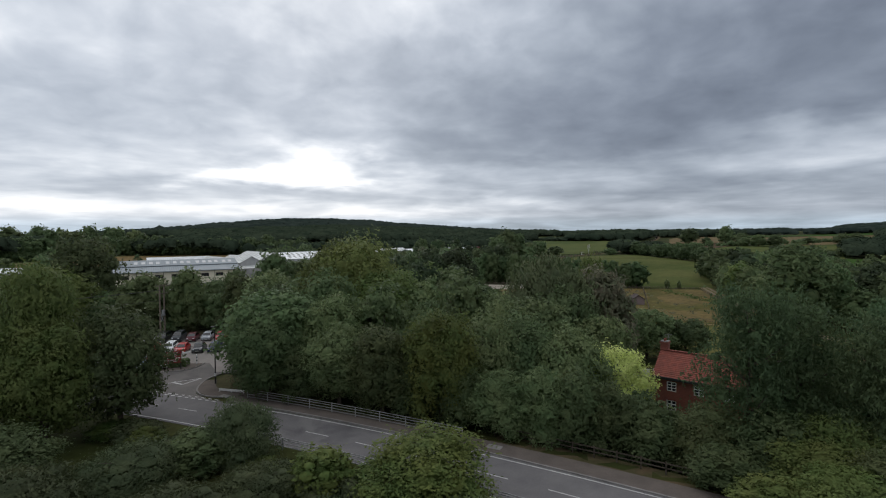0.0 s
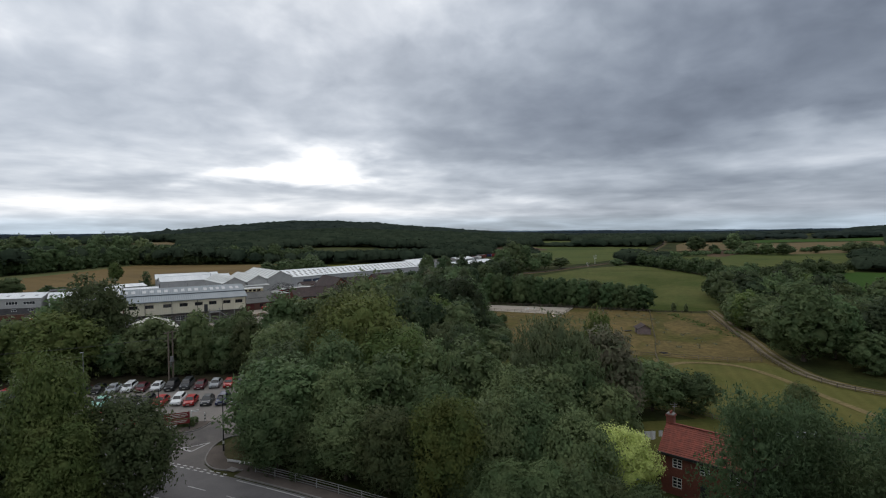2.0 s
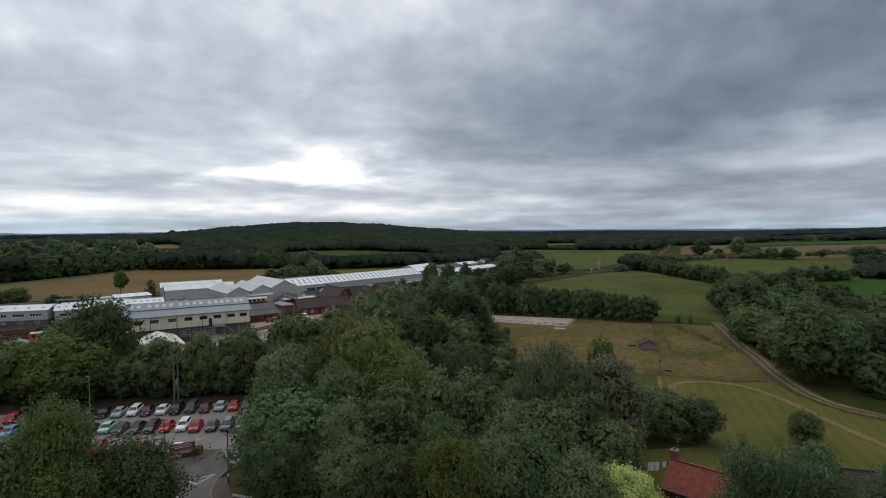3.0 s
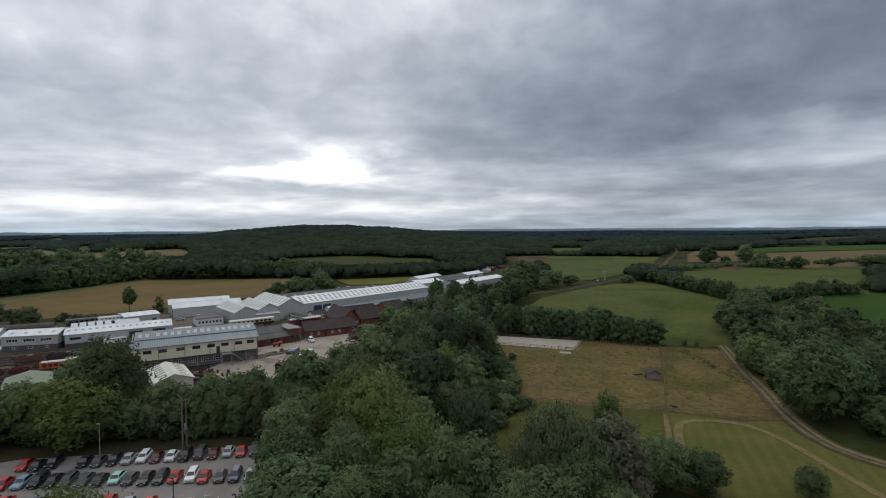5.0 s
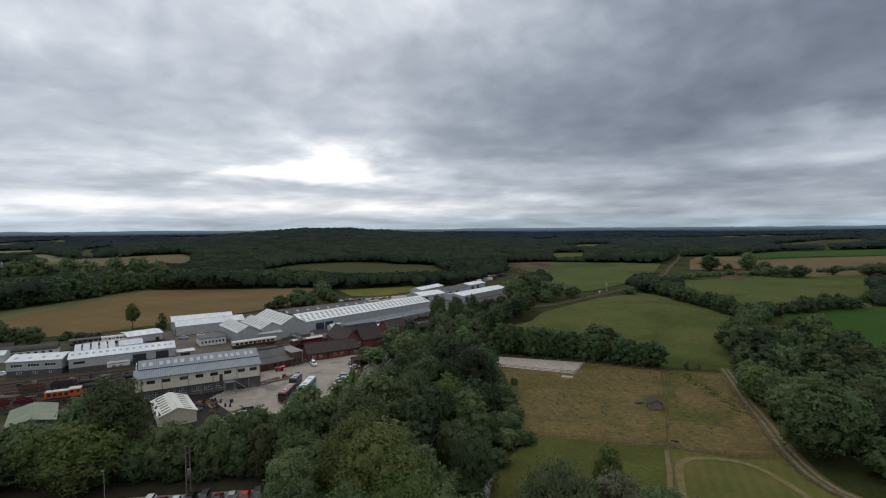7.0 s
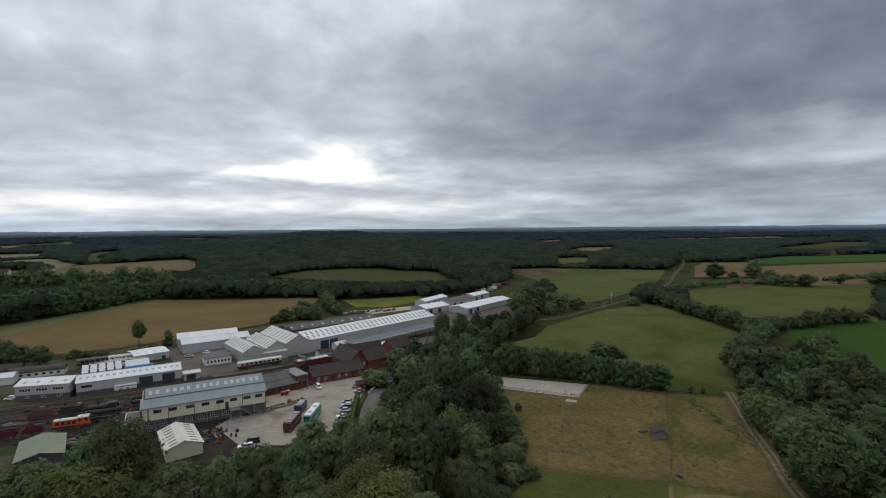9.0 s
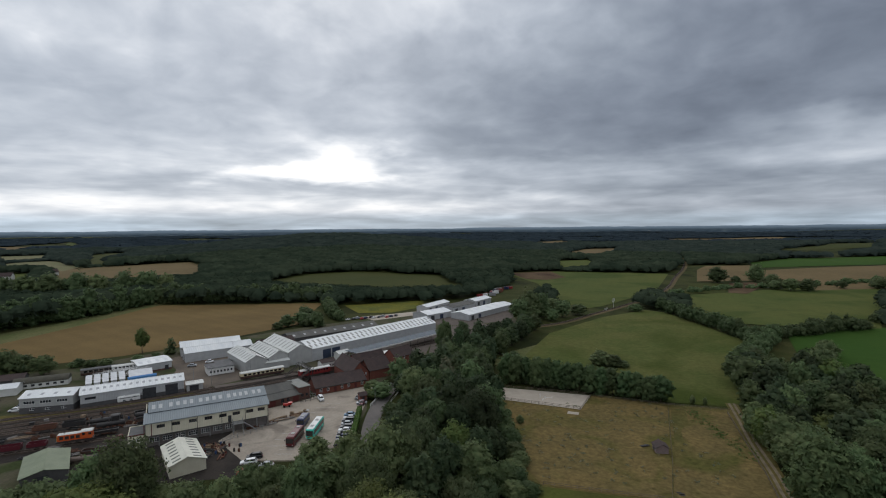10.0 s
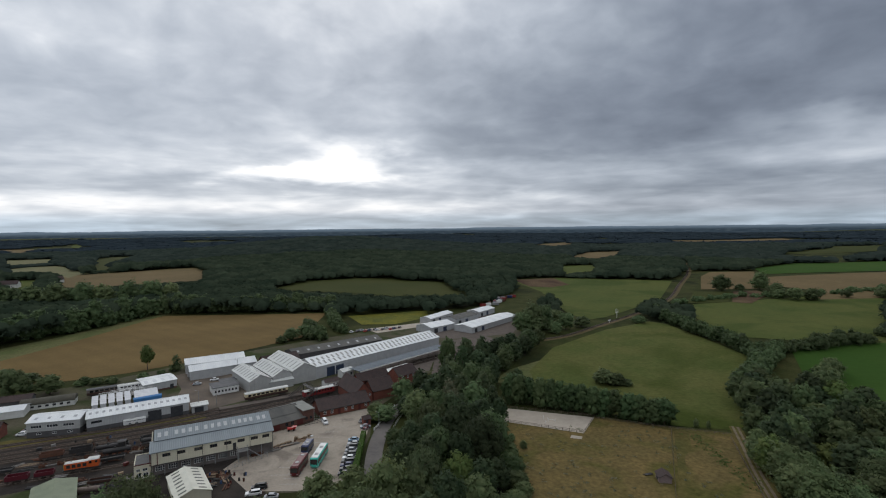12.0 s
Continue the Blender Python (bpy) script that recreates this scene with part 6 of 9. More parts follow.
def building(name, label, x, y, turn, length, width, eave, ridge, wall, roof, windows=(), doors=(), lights=None, light_mat=None, plinth=None, plinth_h=0.0, ridge_at=0.5, over=0.35, joinery=None, gable_roof=True, gutter=None, group="", dz=0.0, category="building", eave_back=None):
    """A pitched building: x runs along its front, y to its back. windows: (side, x, z, w, h, bars, cross); doors: (side, x, w, h, material)."""
    b = thing(name, label, category, at(x, y, turn, dz), group)
    joinery = joinery or DARK_PAINT
    eb = eave if eave_back is None else eave_back
    sides = side_places(length, width)
    ry = width * ridge_at
    for side, (place, ln) in sides.items():
        holes = [(w_[1], w_[2], w_[3], w_[4]) for w_ in windows if w_[0] == side] + [(d_[1], -0.3, d_[2], d_[3] + 0.3) for d_ in doors if d_[0] == side]
        top = eave if side != "back" else eb
        if side in ("left", "right"):
            top = min(eave, eb)
            run = 0.25, ln - 0.25
        s = Shape()
        inset = place if side in ("front", "back") else place @ pose(0.2, 0, 0)
        l2 = ln if side in ("front", "back") else ln - 0.4
        hs = holes if side in ("front", "back") else [(h_[0] - 0.2, *h_[1:]) for h_ in holes]
        if plinth:
            gaps = sorted((h_[0], h_[0] + h_[2]) for h_ in hs if h_[1] <= -0.3 and h_[1] + h_[3] >= plinth_h)
            for u0, u1 in zip([0.0] + [g_[1] for g_ in gaps], [g_[0] for g_ in gaps] + [l2]):
                if u1 - u0 > 0.02:
                    low = Shape()
                    wall_panel(low, u1 - u0, -0.3, plinth_h, 0.2, [(h_[0] - u0, *h_[1:]) for h_ in hs if -0.3 < h_[1] < plinth_h and u0 <= h_[0] < u1], inset @ pose(u0, 0, 0))
                    part("plinth", low, plinth, b)
            wall_panel(s, l2, plinth_h, top, 0.2, [h_ for h_ in hs if h_[1] + h_[3] > plinth_h], inset)
        else:
            wall_panel(s, l2, -0.3, top, 0.2, hs, inset)
        if side in ("left", "right") and gable_roof:
            k = ry if side == "right" else width - ry
            e0, e1 = (eave, eb) if side == "right" else (eb, eave)
            g = [(0.2, 0, top), (ln - 0.2, 0, top), (ln - 0.2, 0, e1), (k, 0, ridge), (0.2, 0, e0)]
            g2 = [(p[0], 0.2, p[2]) for p in g]
            g, g2 = [place @ Vector(p) for p in g], [place @ Vector(p) for p in g2]
            s.face(g).face(g2[::-1])
        part("wall", s, wall, b)
        for w_ in windows:
            if w_[0] == side:
                window(b, place, *w_[1:5], joinery, *(w_[5:7] if len(w_) > 5 else (1, 1)))
        for d_ in doors:
            if d_[0] == side:
                door(b, place, d_[1], -0.02, d_[2], d_[3], d_[4])
    t = 0.14
    if gable_roof:
        for y0, z0, nm in ((-over, eave - over * (ridge - eave) / max(ry, 0.1), "roof"), (width + over, eb - over * (ridge - eb) / max(width - ry, 0.1), "roof")):
            s = Shape()
            q = [(-over, y0, z0), (length + over, y0, z0), (length + over, ry, ridge), (-over, ry, ridge)]
            if y0 > ry:
                q = q[::-1]
            s.loft([[(p[0], p[1], p[2] + 0.02) for p in q], [(p[0], p[1], p[2] + t) for p in q]])
            rf = part(nm, s, roof, b)
            if lights and (y0 < ry or len(lights) > 6):
                n, f0, f1, w, rows = lights[:5]
                for row in range(rows):
                    for k in range(n):
                        cx = length * (k + 0.5) / n + (lights[5] if len(lights) > 5 else 0) * row
                        a, c = (f0 + (f1 - f0) * (row + 0.08) / rows), (f0 + (f1 - f0) * (row + 0.92) / rows)
                        zz = lambda f: z0 + (ridge - z0) * f + t + 0.03
                        yy = lambda f: y0 + (ry - y0) * f
                        ql = [(cx - w / 2, yy(a), zz(a)), (cx + w / 2, yy(a), zz(a)), (cx + w / 2, yy(c), zz(c)), (cx - w / 2, yy(c), zz(c))]
                        part("rooflight", Shape().loft([[(p[0], p[1], p[2] - 0.04) for p in ql], ql]), light_mat or ROOFLIGHT, rf)
        s = Shape().box(-over, length + over, ry - 0.18, ry + 0.18, ridge + t - 0.04, ridge + t + 0.05)
        part("ridge_cap", s, roof, b)
    else:
        part("roof", Shape().box(-over, length + over, -over, width + over, eave, eave + 0.22), roof, b)
    if gutter:
        s = Shape()
        s.box(-over, length + over, -over - 0.06, -over + 0.06, eave - 0.28, eave + 0.02)
        part("gutter", s, gutter, b)
    return b


# ---- the long works building with offices over an open ground floor ----
TAUPE_BLOCK = surface("taupe_block_wall", (0.175, 0.155, 0.145), (0.130, 0.115, 0.108), 0.9, 0.6, 6.0, contrast=0.2)
BROWN_FRAME = surface("brown_window_frame", (0.080, 0.050, 0.036), (0.060, 0.040, 0.030), 0.6, 1.0, 8.0)


def works_office():
    L, W = 35.4, 15.5
    b = thing("works_building", "long cream-clad works with blue-grey roof over dark ground floor", "building", at(-96.6, 143.7, 30.8))
    p = pose(0, 0, 0)
    wins = [(c - 1.1, 5.6, 2.2, 1.05) for c in (4.1, 8.2, 12.9, 17.3, 21.5, 25.5, 29.6, 33.2)]
    s = Shape()
    wall_panel(s, L, 3.6, 7.5, 0.2, wins, p)
    part("upper_wall", s, CREAM_WALL, b, "cream clad upper wall")
    for k, w_ in enumerate(wins):
        window(b, p, *w_, BROWN_FRAME, 2, 0)
    low = [(1.0 + 3.53 * k, 1.2, 2.6, 1.5) for k in range(7)]
    s = Shape()
    wall_panel(s, L, -0.3, 3.6, 0.2, low, pose(0, 0.9, 0))
    part("lower_wall", s, TAUPE_BLOCK, b, "taupe block ground floor set back")
    for w_ in low:
        window(b, pose(0, 0.9, 0), *w_, WHITE_PAINT, 3, 1)
    for k in range(11):
        part("column", Shape().box(k * 3.53 - 0.12, k * 3.53 + 0.12, 0.0, 0.24, -0.3, 3.6), STEEL, b)
    for k in range(0, 11, 2):
        part("downpipe", Shape().tube((k * 3.53, -0.09, 0.2), (k * 3.53, -0.09, 7.4), 0.07), DARK_PAINT, b)
    s = Shape().box(0.2, L - 0.2, W - 0.2, W, -0.3, 8.2)
    part("back_wall", s, GREY_WALL, b)
    for x0, nm in ((0.0, "end_wall"), (L - 0.2, "end_wall")):
        s = Shape()
        f = [(x0, 0.2, -0.3), (x0, W, -0.3), (x0, W, 8.2), (x0, 11.0, 10.2), (x0, 5.4, 8.7), (x0, 0.2, 7.5)]
        g = [(x0 + 0.2, q[1], q[2]) for q in f]
        s.loft([f, g])
        part(nm, s, CREAM_WALL, b)
    for y0, z0, y1, z1, x0, nm in ((-0.5, 7.5, 5.6, 8.85, -0.5, "lower_roof"), (5.0, 8.98, 10.9, 10.5, 0.6, "upper_roof"), (10.9, 10.5, W + 0.4, 8.2, 0.6, "rear_roof")):
        q = [(x0, y0, z0), (L + 0.4, y0, z0), (L + 0.4, y1, z1), (x0, y1, z1)]
        rf = part(nm, Shape().loft([q, [(a, c, d + 0.16) for a, c, d in q]]), BLUE_SHEET, b)
        if nm == "upper_roof":
            for cx in (1.6, 3.5, 6.4, 8.4, 10.4, 12.3, 15.0, 17.0, 19.0, 20.9, 23.5, 25.4, 27.2, 29.0, 31.4, 33.2):
                zz = lambda v: 8.98 + (10.5 - 8.98) * (v - 5.0) / 5.9 + 0.20
                ql = [(cx, 6.7, zz(6.7)), (cx + 1.0, 6.7, zz(6.7)), (cx + 1.0, 9.0, zz(9.0)), (cx, 9.0, zz(9.0))]
                part("rooflight", Shape().loft([[(a, c, d - 0.05) for a, c, d in ql], ql]), GREY_LIGHT, rf)
    part("upstand", Shape().box(0.6, L + 0.3, 5.0, 5.12, 8.7, 9.03), DARK_WALL, b)
    for x0 in (-0.42, 1.5):
        part("corner_trim", Shape().box(x0, x0 + 0.24, -0.1, -0.02, 3.5, 7.4), RED_TRIM, b, "dark red corner trim")
    part("fascia", Shape().box(-0.5, L + 0.4, -0.62, -0.5, 7.42, 7.66), BLUE_SHEET, b)
    part("soffit_beam", Shape().box(0, L, -0.05, 0.3, 3.45, 3.6), DARK_WALL, b)
    # flat-topped stair block at the near end
    tw = [(0.6, 2.2, 1.0, 0.9), (2.2, 2.2, 1.4, 0.9), (0.6, 0.2, 1.3, 1.5), (2.4, 0.2, 1.4, 1.5)]
    s = Shape()
    wall_panel(s, 4.6, -0.3, 4.4, 0.2, tw, pose(-4.6, 0.6, 0))
    s.box(-4.6, -4.4, 0.8, 9, -0.3, 4.4).box(-4.4, -0.2, 8.8, 9, -0.3, 4.4)
    part("stair_block", s, CREAM_WALL, b)
    for w_ in tw:
        window(b, pose(-4.6, 0.6, 0), *w_, WHITE_PAINT, 1, 0)
    part("stair_block_roof", Shape().box(-4.5, -0.3, 0.7, 8.9, 4.0, 4.2), FELT, b)
    part("parapet", Shape().box(-4.6, -0.1, 0.55, 0.6, 4.15, 4.5), RED_TRIM, b)
    # outside stair and landing
    st = Shape()
    st.box(24.2, 27.4, -2.6, -0.1, 3.3, 3.45)
    for k in range(14):
        st.box(27.4 + 0.28 * k, 27.72 + 0.28 * k, -1.6, -0.5, 3.2 - 0.23 * k, 3.26 - 0.23 * k)
    for x_ in (24.3, 27.3):
        for y_ in (-2.5, -0.3):
            st.box(x_ - 0.08, x_ + 0.08, y_ - 0.08, y_ + 0.08, 0, 4.4)
    for z_ in (3.9, 4.4):
        st.box(24.2, 27.4, -2.58, -2.52, z_ - 0.03, z_ + 0.03).box(24.22, 24.28, -2.6, -0.1, z_ - 0.03, z_ + 0.03)
    part("fire_stair", st, STEEL, b, "grey steel outside stair")
    part("side_door", Shape().box(23.0, 24.0, -0.06, 0.0, 3.62, 5.8), DARK_DOOR, b)
    return b


works_office()

# ---- sheds and works beyond the lines ----
B2W = [("front", 0.8, 2.4, 2.6, 0.9, 3, 0)]
building("workshop", "two-storey grey workshop with pale roof and dark ground floor", -160.5, 169.8, 16, 17.0, 10.5, 5.6, 6.9, GREY_WALL, WHITE_SHEET, [("front", 1.2 + 5.2 * k, 3.4, 3.6, 1.1, 3, 0) for k in range(3)] + [("front", 3.0 + 5 * k, 1.0, 1.6, 0.8, 1, 0) for k in range(3)], [("front", 14.6, 1.1, 2.1, DARK_DOOR)], (4, 0.3, 0.6, 1.0, 1), GREY_LIGHT, DARK_WALL, 2.2, joinery=WHITE_PAINT)
building("workshop", "long grey workshop with pale roof along the running lines", -142.6, 175.8, 34, 34.2, 10.5, 5.0, 6.6, PALE_WALL, WHITE_SHEET, [("front", 1.4, 2.9, 3.4, 0.9, 3, 0)], [("front", 19.8, 4.6, 4.0, DARK_DOOR), ("front", 27.6, 4.4, 4.2, DARK_DOOR)], (16, 0.42, 0.70, 0.95, 1), GREY_LIGHT, DARK_WALL, 1.6)
building("lean_to", "small grey lean-to beside the workshop", -113.4, 195.4, 34, 6.0, 5.0, 2.8, 3.2, GREY_WALL, GREY_SHEET, (), [("front", 1.0, 3.4, 2.3, DARK_DOOR)])
building("store_building", "pale store with white ribbed roof and brick base", -149.6, 219.0, 46, 14.0, 13.5, 3.9, 4.6, PALE_WALL, WHITE_SHEET, (), [("front", 11, 1.6, 2.2, DARK_DOOR)], (4, 0.2, 0.8, 1.4, 1), ROOFLIGHT, BROWN_BRICK, 0.8)
building("long_shed", "long grey shed with a white roof", -139.0, 239.0, 38, 32.0, 9.0, 4.6, 6.6, PALE_WALL, WHITE_SHEET, (), [("left", 3.0, 3.0, 3.4, DARK_DOOR)])
building("long_shed", "long white-roofed shed behind another", -148.0, 250.5, 33, 29.0, 10.0, 4.8, 6.8, PALE_WALL, WHITE_SHEET)
building("yard_hut", "white flat-roofed hut with small dark windows", -115.8, 217.0, 37, 11.0, 9.0, 3.2, 3.4, WHITE_PAINT, FELT, [("front", 0.7 + 1.45 * k, 1.1, 0.8, 1.0, 0, 1) for k in range(7)], [("right", 2.0, 1.0, 2.1, DARK_DOOR)], gable_roof=False)
building("yard_hut", "small flat-roofed block behind the hut", -118.5, 229.0, 37, 7.5, 4.5, 2.6, 2.8, WHITE_WALL, FELT, [("front", 1.0, 1.0, 0.8, 1.0, 0, 1)], gable_roof=False)
# three sheds with their gables to the lines
for x_, y_, ln_, w_, e_, r_, lab_ in ((-92.8, 226.2, 26, 9.6, 5.6, 8.0, "grey gabled engine shed with ribbed pale roof"), (-85.0, 234.6, 27, 10.0, 5.6, 8.2, "grey gabled engine shed between two others"), (-76.2, 241.8, 33, 12.0, 6.6, 9.6, "tallest grey gabled shed of the three")):
    building("engine_shed", lab_, x_, y_, 132.5, ln_, w_, e_, r_, GREY_WALL, GREY_SHEET, (), [("left", 3.0, 3.6, 4.2, GREY_WALL)] if ln_ == 27 else [("back", 6, 1.0, 2.2, DARK_DOOR)], (8, 0.12, 0.9, 0.9, 1, 0, 1), STRIP_LIGHT, group="engine sheds")
building("lean_to", "low grey lean-to in front of the sheds", -93.2, 225.6, 34, 11.0, 5.0, 3.6, 4.0, GREY_WALL, GREY_SHEET)
building("carriage_works", "very long pale works hall with two rows of rooflights", -76.9, 241.9, 50.4, 90.5, 17.0, 6.2, 9.1, PALE_WALL, WHITE_SHEET, (), [("front", 7, 5.0, 4.6, BLUE_DOOR), ("front", 12.6, 5.0, 4.6, BLUE_DOOR)], (30, 0.12, 0.86, 1.15, 2, 0.9), STRIP_LIGHT, joinery=DARK_PAINT)
building("old_carriage_shed", "long dark sheeted shed behind the works hall", -98.0, 273.0, 43, 58, 14, 4.4, 6.4, DARK_WALL, ASBESTOS, lights=(9, 0.3, 0.6, 1.2, 1), light_mat=GREY_LIGHT)
building("tiled_store", "small store with a dark tiled roof", -103, 262, 43, 12, 11, 3.4, 6.2, BROWN_BRICK, ROOF_TILE)
building("brick_store", "small brick store with red-brown roof", -111.5, 262.0, 43, 7, 6, 3.4, 5.6, BRICK, ROOF_TILE)
# platform canopy and low flat roofs in front of the works hall
CANOPY = surface("blue_grey_canopy_roof", (0.150, 0.172, 0.192), (0.118, 0.136, 0.154), 0.95, 0.3, 3.0, contrast=0.12, ribs=("X", 1.2), bump=0.2)


def canopy(name, label, x, y, turn, length, width, h, roof, posts):
    b = thing(name, label, "canopy", at(x, y, turn))
    part("roof", Shape().box(0, length, 0, width, h, h + 0.3), roof, b)
    part("valance", Shape().box(0, length, -0.06, 0, h - 0.35, h + 0.3), WHITE_PAINT, b)
    for k in range(posts):
        px_ = 0.5 + (length - 1) * k / (posts - 1)
        part("post", Shape().tube((px_, width / 2, -0.2), (px_, width / 2, h), 0.12), DARK_PAINT, b)
    return b


canopy("platform_canopy", "long blue-grey flat canopy over the platform", -54, 241.2, 51.6, 66, 8.4, 4.2, CANOPY, 12)
canopy("platform_canopy", "pale flat platform canopy before the station", -46.5, 234.2, 50.5, 27, 4.6, 3.8, GREY_SHEET, 7)
building("signal_box", "white signal box over a brick base", -65.6, 222.4, 44, 6.8, 4.2, 4.6, 5.6, WHITE_WALL, ROOF_TILE, [("front", 0.5 + 1.5 * k, 2.4, 1.2, 1.2, 1, 1) for k in range(4)], (), None, None, BROWN_BRICK, 2.0, joinery=WHITE_PAINT)

# ---- station building ----
building("station_building", "low red brick station range with a brown tiled roof", -59.2, 192.2, 34.5, 20.8, 10.0, 2.9, 5.9, BRICK, ROOF_TILE, [("front", 1.4 + 2.9 * k, 0.9, 1.1, 1.4, 1, 1) for k in (0, 1, 3, 4, 6)], [("front", 7.3, 1.1, 2.2, RED_TRIM), ("front", 16.0, 1.1, 2.2, RED_TRIM)], joinery=WHITE_PAINT, gutter=DARK_PAINT, over=0.6)
building("station_wing", "tall red brick gabled station wing, brown tiled roof", -42.1, 211.4, 126, 19, 8.2, 4.5, 8.7, BRICK, ROOF_TILE, [("left", 0.9, 2.7, 0.9, 1.2, 1, 1), ("left", 4.4, 2.5, 1.5, 1.6, 2, 1), ("left", 6.6, 2.7, 0.9, 1.2, 1, 1)], joinery=WHITE_PAINT, over=0.5)
building("station_wing", "brown-roofed side range of the station", -41.8, 212.4, 41, 10.5, 9.0, 4.2, 8.0, BRICK, ROOF_TILE, over=0.5)
building("station_wing", "brown-roofed rear range of the station", -51.5, 227.5, 41, 16, 6.0, 3.8, 6.6, BRICK, ROOF_TILE)
building("station_house", "red brick station house with steep roof by the canopy", -33.5, 232.5, 50, 12, 8, 4.6, 8.0, BRICK, ROOF_TILE, [("front", 2 + 3.4 * k, 2.8, 1.1, 1.4, 1, 1) for k in range(3)], joinery=WHITE_PAINT)
building("platform_office", "white-walled platform office at the canopy end", -63.2, 243.6, 50, 6.5, 4.5, 3.4, 4.4, WHITE_WALL, GREY_SHEET, [("front", 0.8 + 1.9 * k, 1.1, 1.1, 1.2, 1, 1) for k in range(3)])
building("brick_office", "small red brick kiosk at the yard edge", -40.0, 184.2, 30, 2.6, 2.6, 2.6, 3.4, BRICK, ROOF_TILE, (), [("front", 0.8, 1.0, 2.1, DARK_DOOR)])
building("old_goods_shed", "brown brick shed with dark grey sheet roof joined to the works", -75.9, 180.3, 43, 13.2, 10.0, 3.9, 5.4, BROWN_BRICK, ASBESTOS, [("front", 4.6 + 2.6 * k, 2.4, 1.4, 0.9, 1, 1) for k in range(3)], joinery=DARK_PAINT)
building("brick_block", "brown brick block with a pale flat roof", -63.9, 186.3, 43, 4.2, 11.0, 4.9, 5.1, BROWN_BRICK, PALE_FLAT, [("front", 0.6, 1.2, 1.1, 1.1, 1, 1), ("front", 2.5, 1.2, 1.1, 1.1, 1, 1)], joinery=DARK_PAINT, gable_roof=False)
building("lean_to", "low dark-roofed lean-to facing the yard", -73.0, 177.2, 43, 13.2, 4.0, 2.6, 3.7, BROWN_BRICK, ASBESTOS, [("front", 5.4, 0.9, 1.2, 1.3, 1, 1), ("front", 7.6, 0.9, 1.2, 1.3, 1, 1)], [("front", 0.8, 2.6, 2.3, RED_TRIM), ("front", 10.0, 2.4, 2.3, RED_TRIM)], ridge_at=0.95, eave_back=3.6)
# ---- small sheds by the trees ----
building("cream_shed", "cream steel shed with slotted dark rooflights", -71.9, 132.3, 128.5, 15.5, 9.0, 3.2, 4.8, CREAM_WALL, CREAM_SHEET, (), (), (7, 0.22, 0.72, 0.7, 1, 0, 1), DARK_LIGHT)
building("green_shed", "low shed with faded green ribbed roof", -106.0, 125.6, 128, 15.5, 10.0, 3.2, 4.4, DARK_WALL, GREEN_SHEET, (), [("left", 3, 3.0, 2.8, DARK_DOOR)])
building("signal_store", "red-brown brick store beside the lines", -178, 165, 20, 9, 6, 3.6, 5.6, BRICK, ROOF_TILE)
building("pale_store", "low white-roofed store beside a red roof", -192, 184, 28, 13, 8, 3.0, 4.0, WHITE_WALL, WHITE_SHEET)
building("red_roofed_store", "low store with rusty red roof", -200, 196, 28, 13, 7, 3.0, 4.6, DARK_WALL, ROOF_TILE)
# ---- far end of the works ----
for x_, y_, tn_, ln_, w_, e_, r_, rf_, lab_ in ((2, 352, 55, 62, 16, 4.2, 5.6, WHITE_SHEET, "long white-roofed industrial unit by the lines"), (-27, 350, 48, 24, 16, 4.2, 6.0, WHITE_SHEET, "white-roofed industrial unit among others"), (-30, 384, 62, 34, 10, 4.4, 5.8, WHITE_SHEET, "pale industrial unit behind others"), (-10, 380, 55, 30, 14, 4.6, 6.0, ASBESTOS, "grey-roofed industrial unit among others"), (8, 415, 58, 26, 12, 4.4, 5.8, WHITE_SHEET, "far white-roofed unit of the works")):
    building("industrial_unit", lab_, x_, y_, tn_, ln_, w_, e_, r_, PALE_WALL, rf_, (), [("front", 3, 3.5, 3.2, DARK_DOOR), ("front", 12, 3.5, 3.2, BLUE_DOOR)], group="industrial units")

# ---- vehicles ----
TYRE = surface("tyre_rubber", (0.014, 0.014, 0.015), None, 0.85, 2.0, 10, contrast=0.1)
ALLOY = surface("wheel_alloy", (0.36, 0.37, 0.38), None, 0.35, 2.0, 10, metal=0.7, contrast=0.1)
CAR_GLASS = glass("car_glass", (0.012, 0.014, 0.016))
LAMP = surface("headlamp_lens", (0.62, 0.64, 0.66), None, 0.15, 2.0, 10, contrast=0.05)
TAIL = surface("tail_lamp_lens", (0.32, 0.012, 0.010), None, 0.2, 2.0, 10, contrast=0.05)
PLATE = surface("plate_plastic", (0.55, 0.55, 0.50), None, 0.5, 2.0, 10, contrast=0.05)
CAR_PAINT = {
    "white": paint("white_car_paint", (0.74, 0.75, 0.75)), "black": paint("black_car_paint", (0.012, 0.012, 0.014)), "red": paint("red_car_paint", (0.42, 0.018, 0.016)),
    "silver": paint("silver_car_paint", (0.36, 0.38, 0.40), 0.35), "grey": paint("dark_grey_car_paint", (0.055, 0.06, 0.065)), "blue": paint("dark_blue_car_paint", (0.018, 0.028, 0.085)),
    "pale blue": paint("pale_blue_car_paint", (0.20, 0.30, 0.40)), "mint": paint("mint_green_car_paint", (0.36, 0.66, 0.54)), "maroon": paint("maroon_car_paint", (0.10, 0.012, 0.02)),
}


def ring(x, half, z0, z1, tuck=0.0):
    """A rounded cross-section of a vehicle at length x."""
    c = 0.09
    return [(x, -half + c, z0), (x, half - c, z0), (x, half, z0 + c), (x, half, z1 - c * 1.6), (x, half - tuck - c, z1), (x, -half + tuck + c, z1), (x, -half, z1 - c * 1.6), (x, -half, z0 + c)]


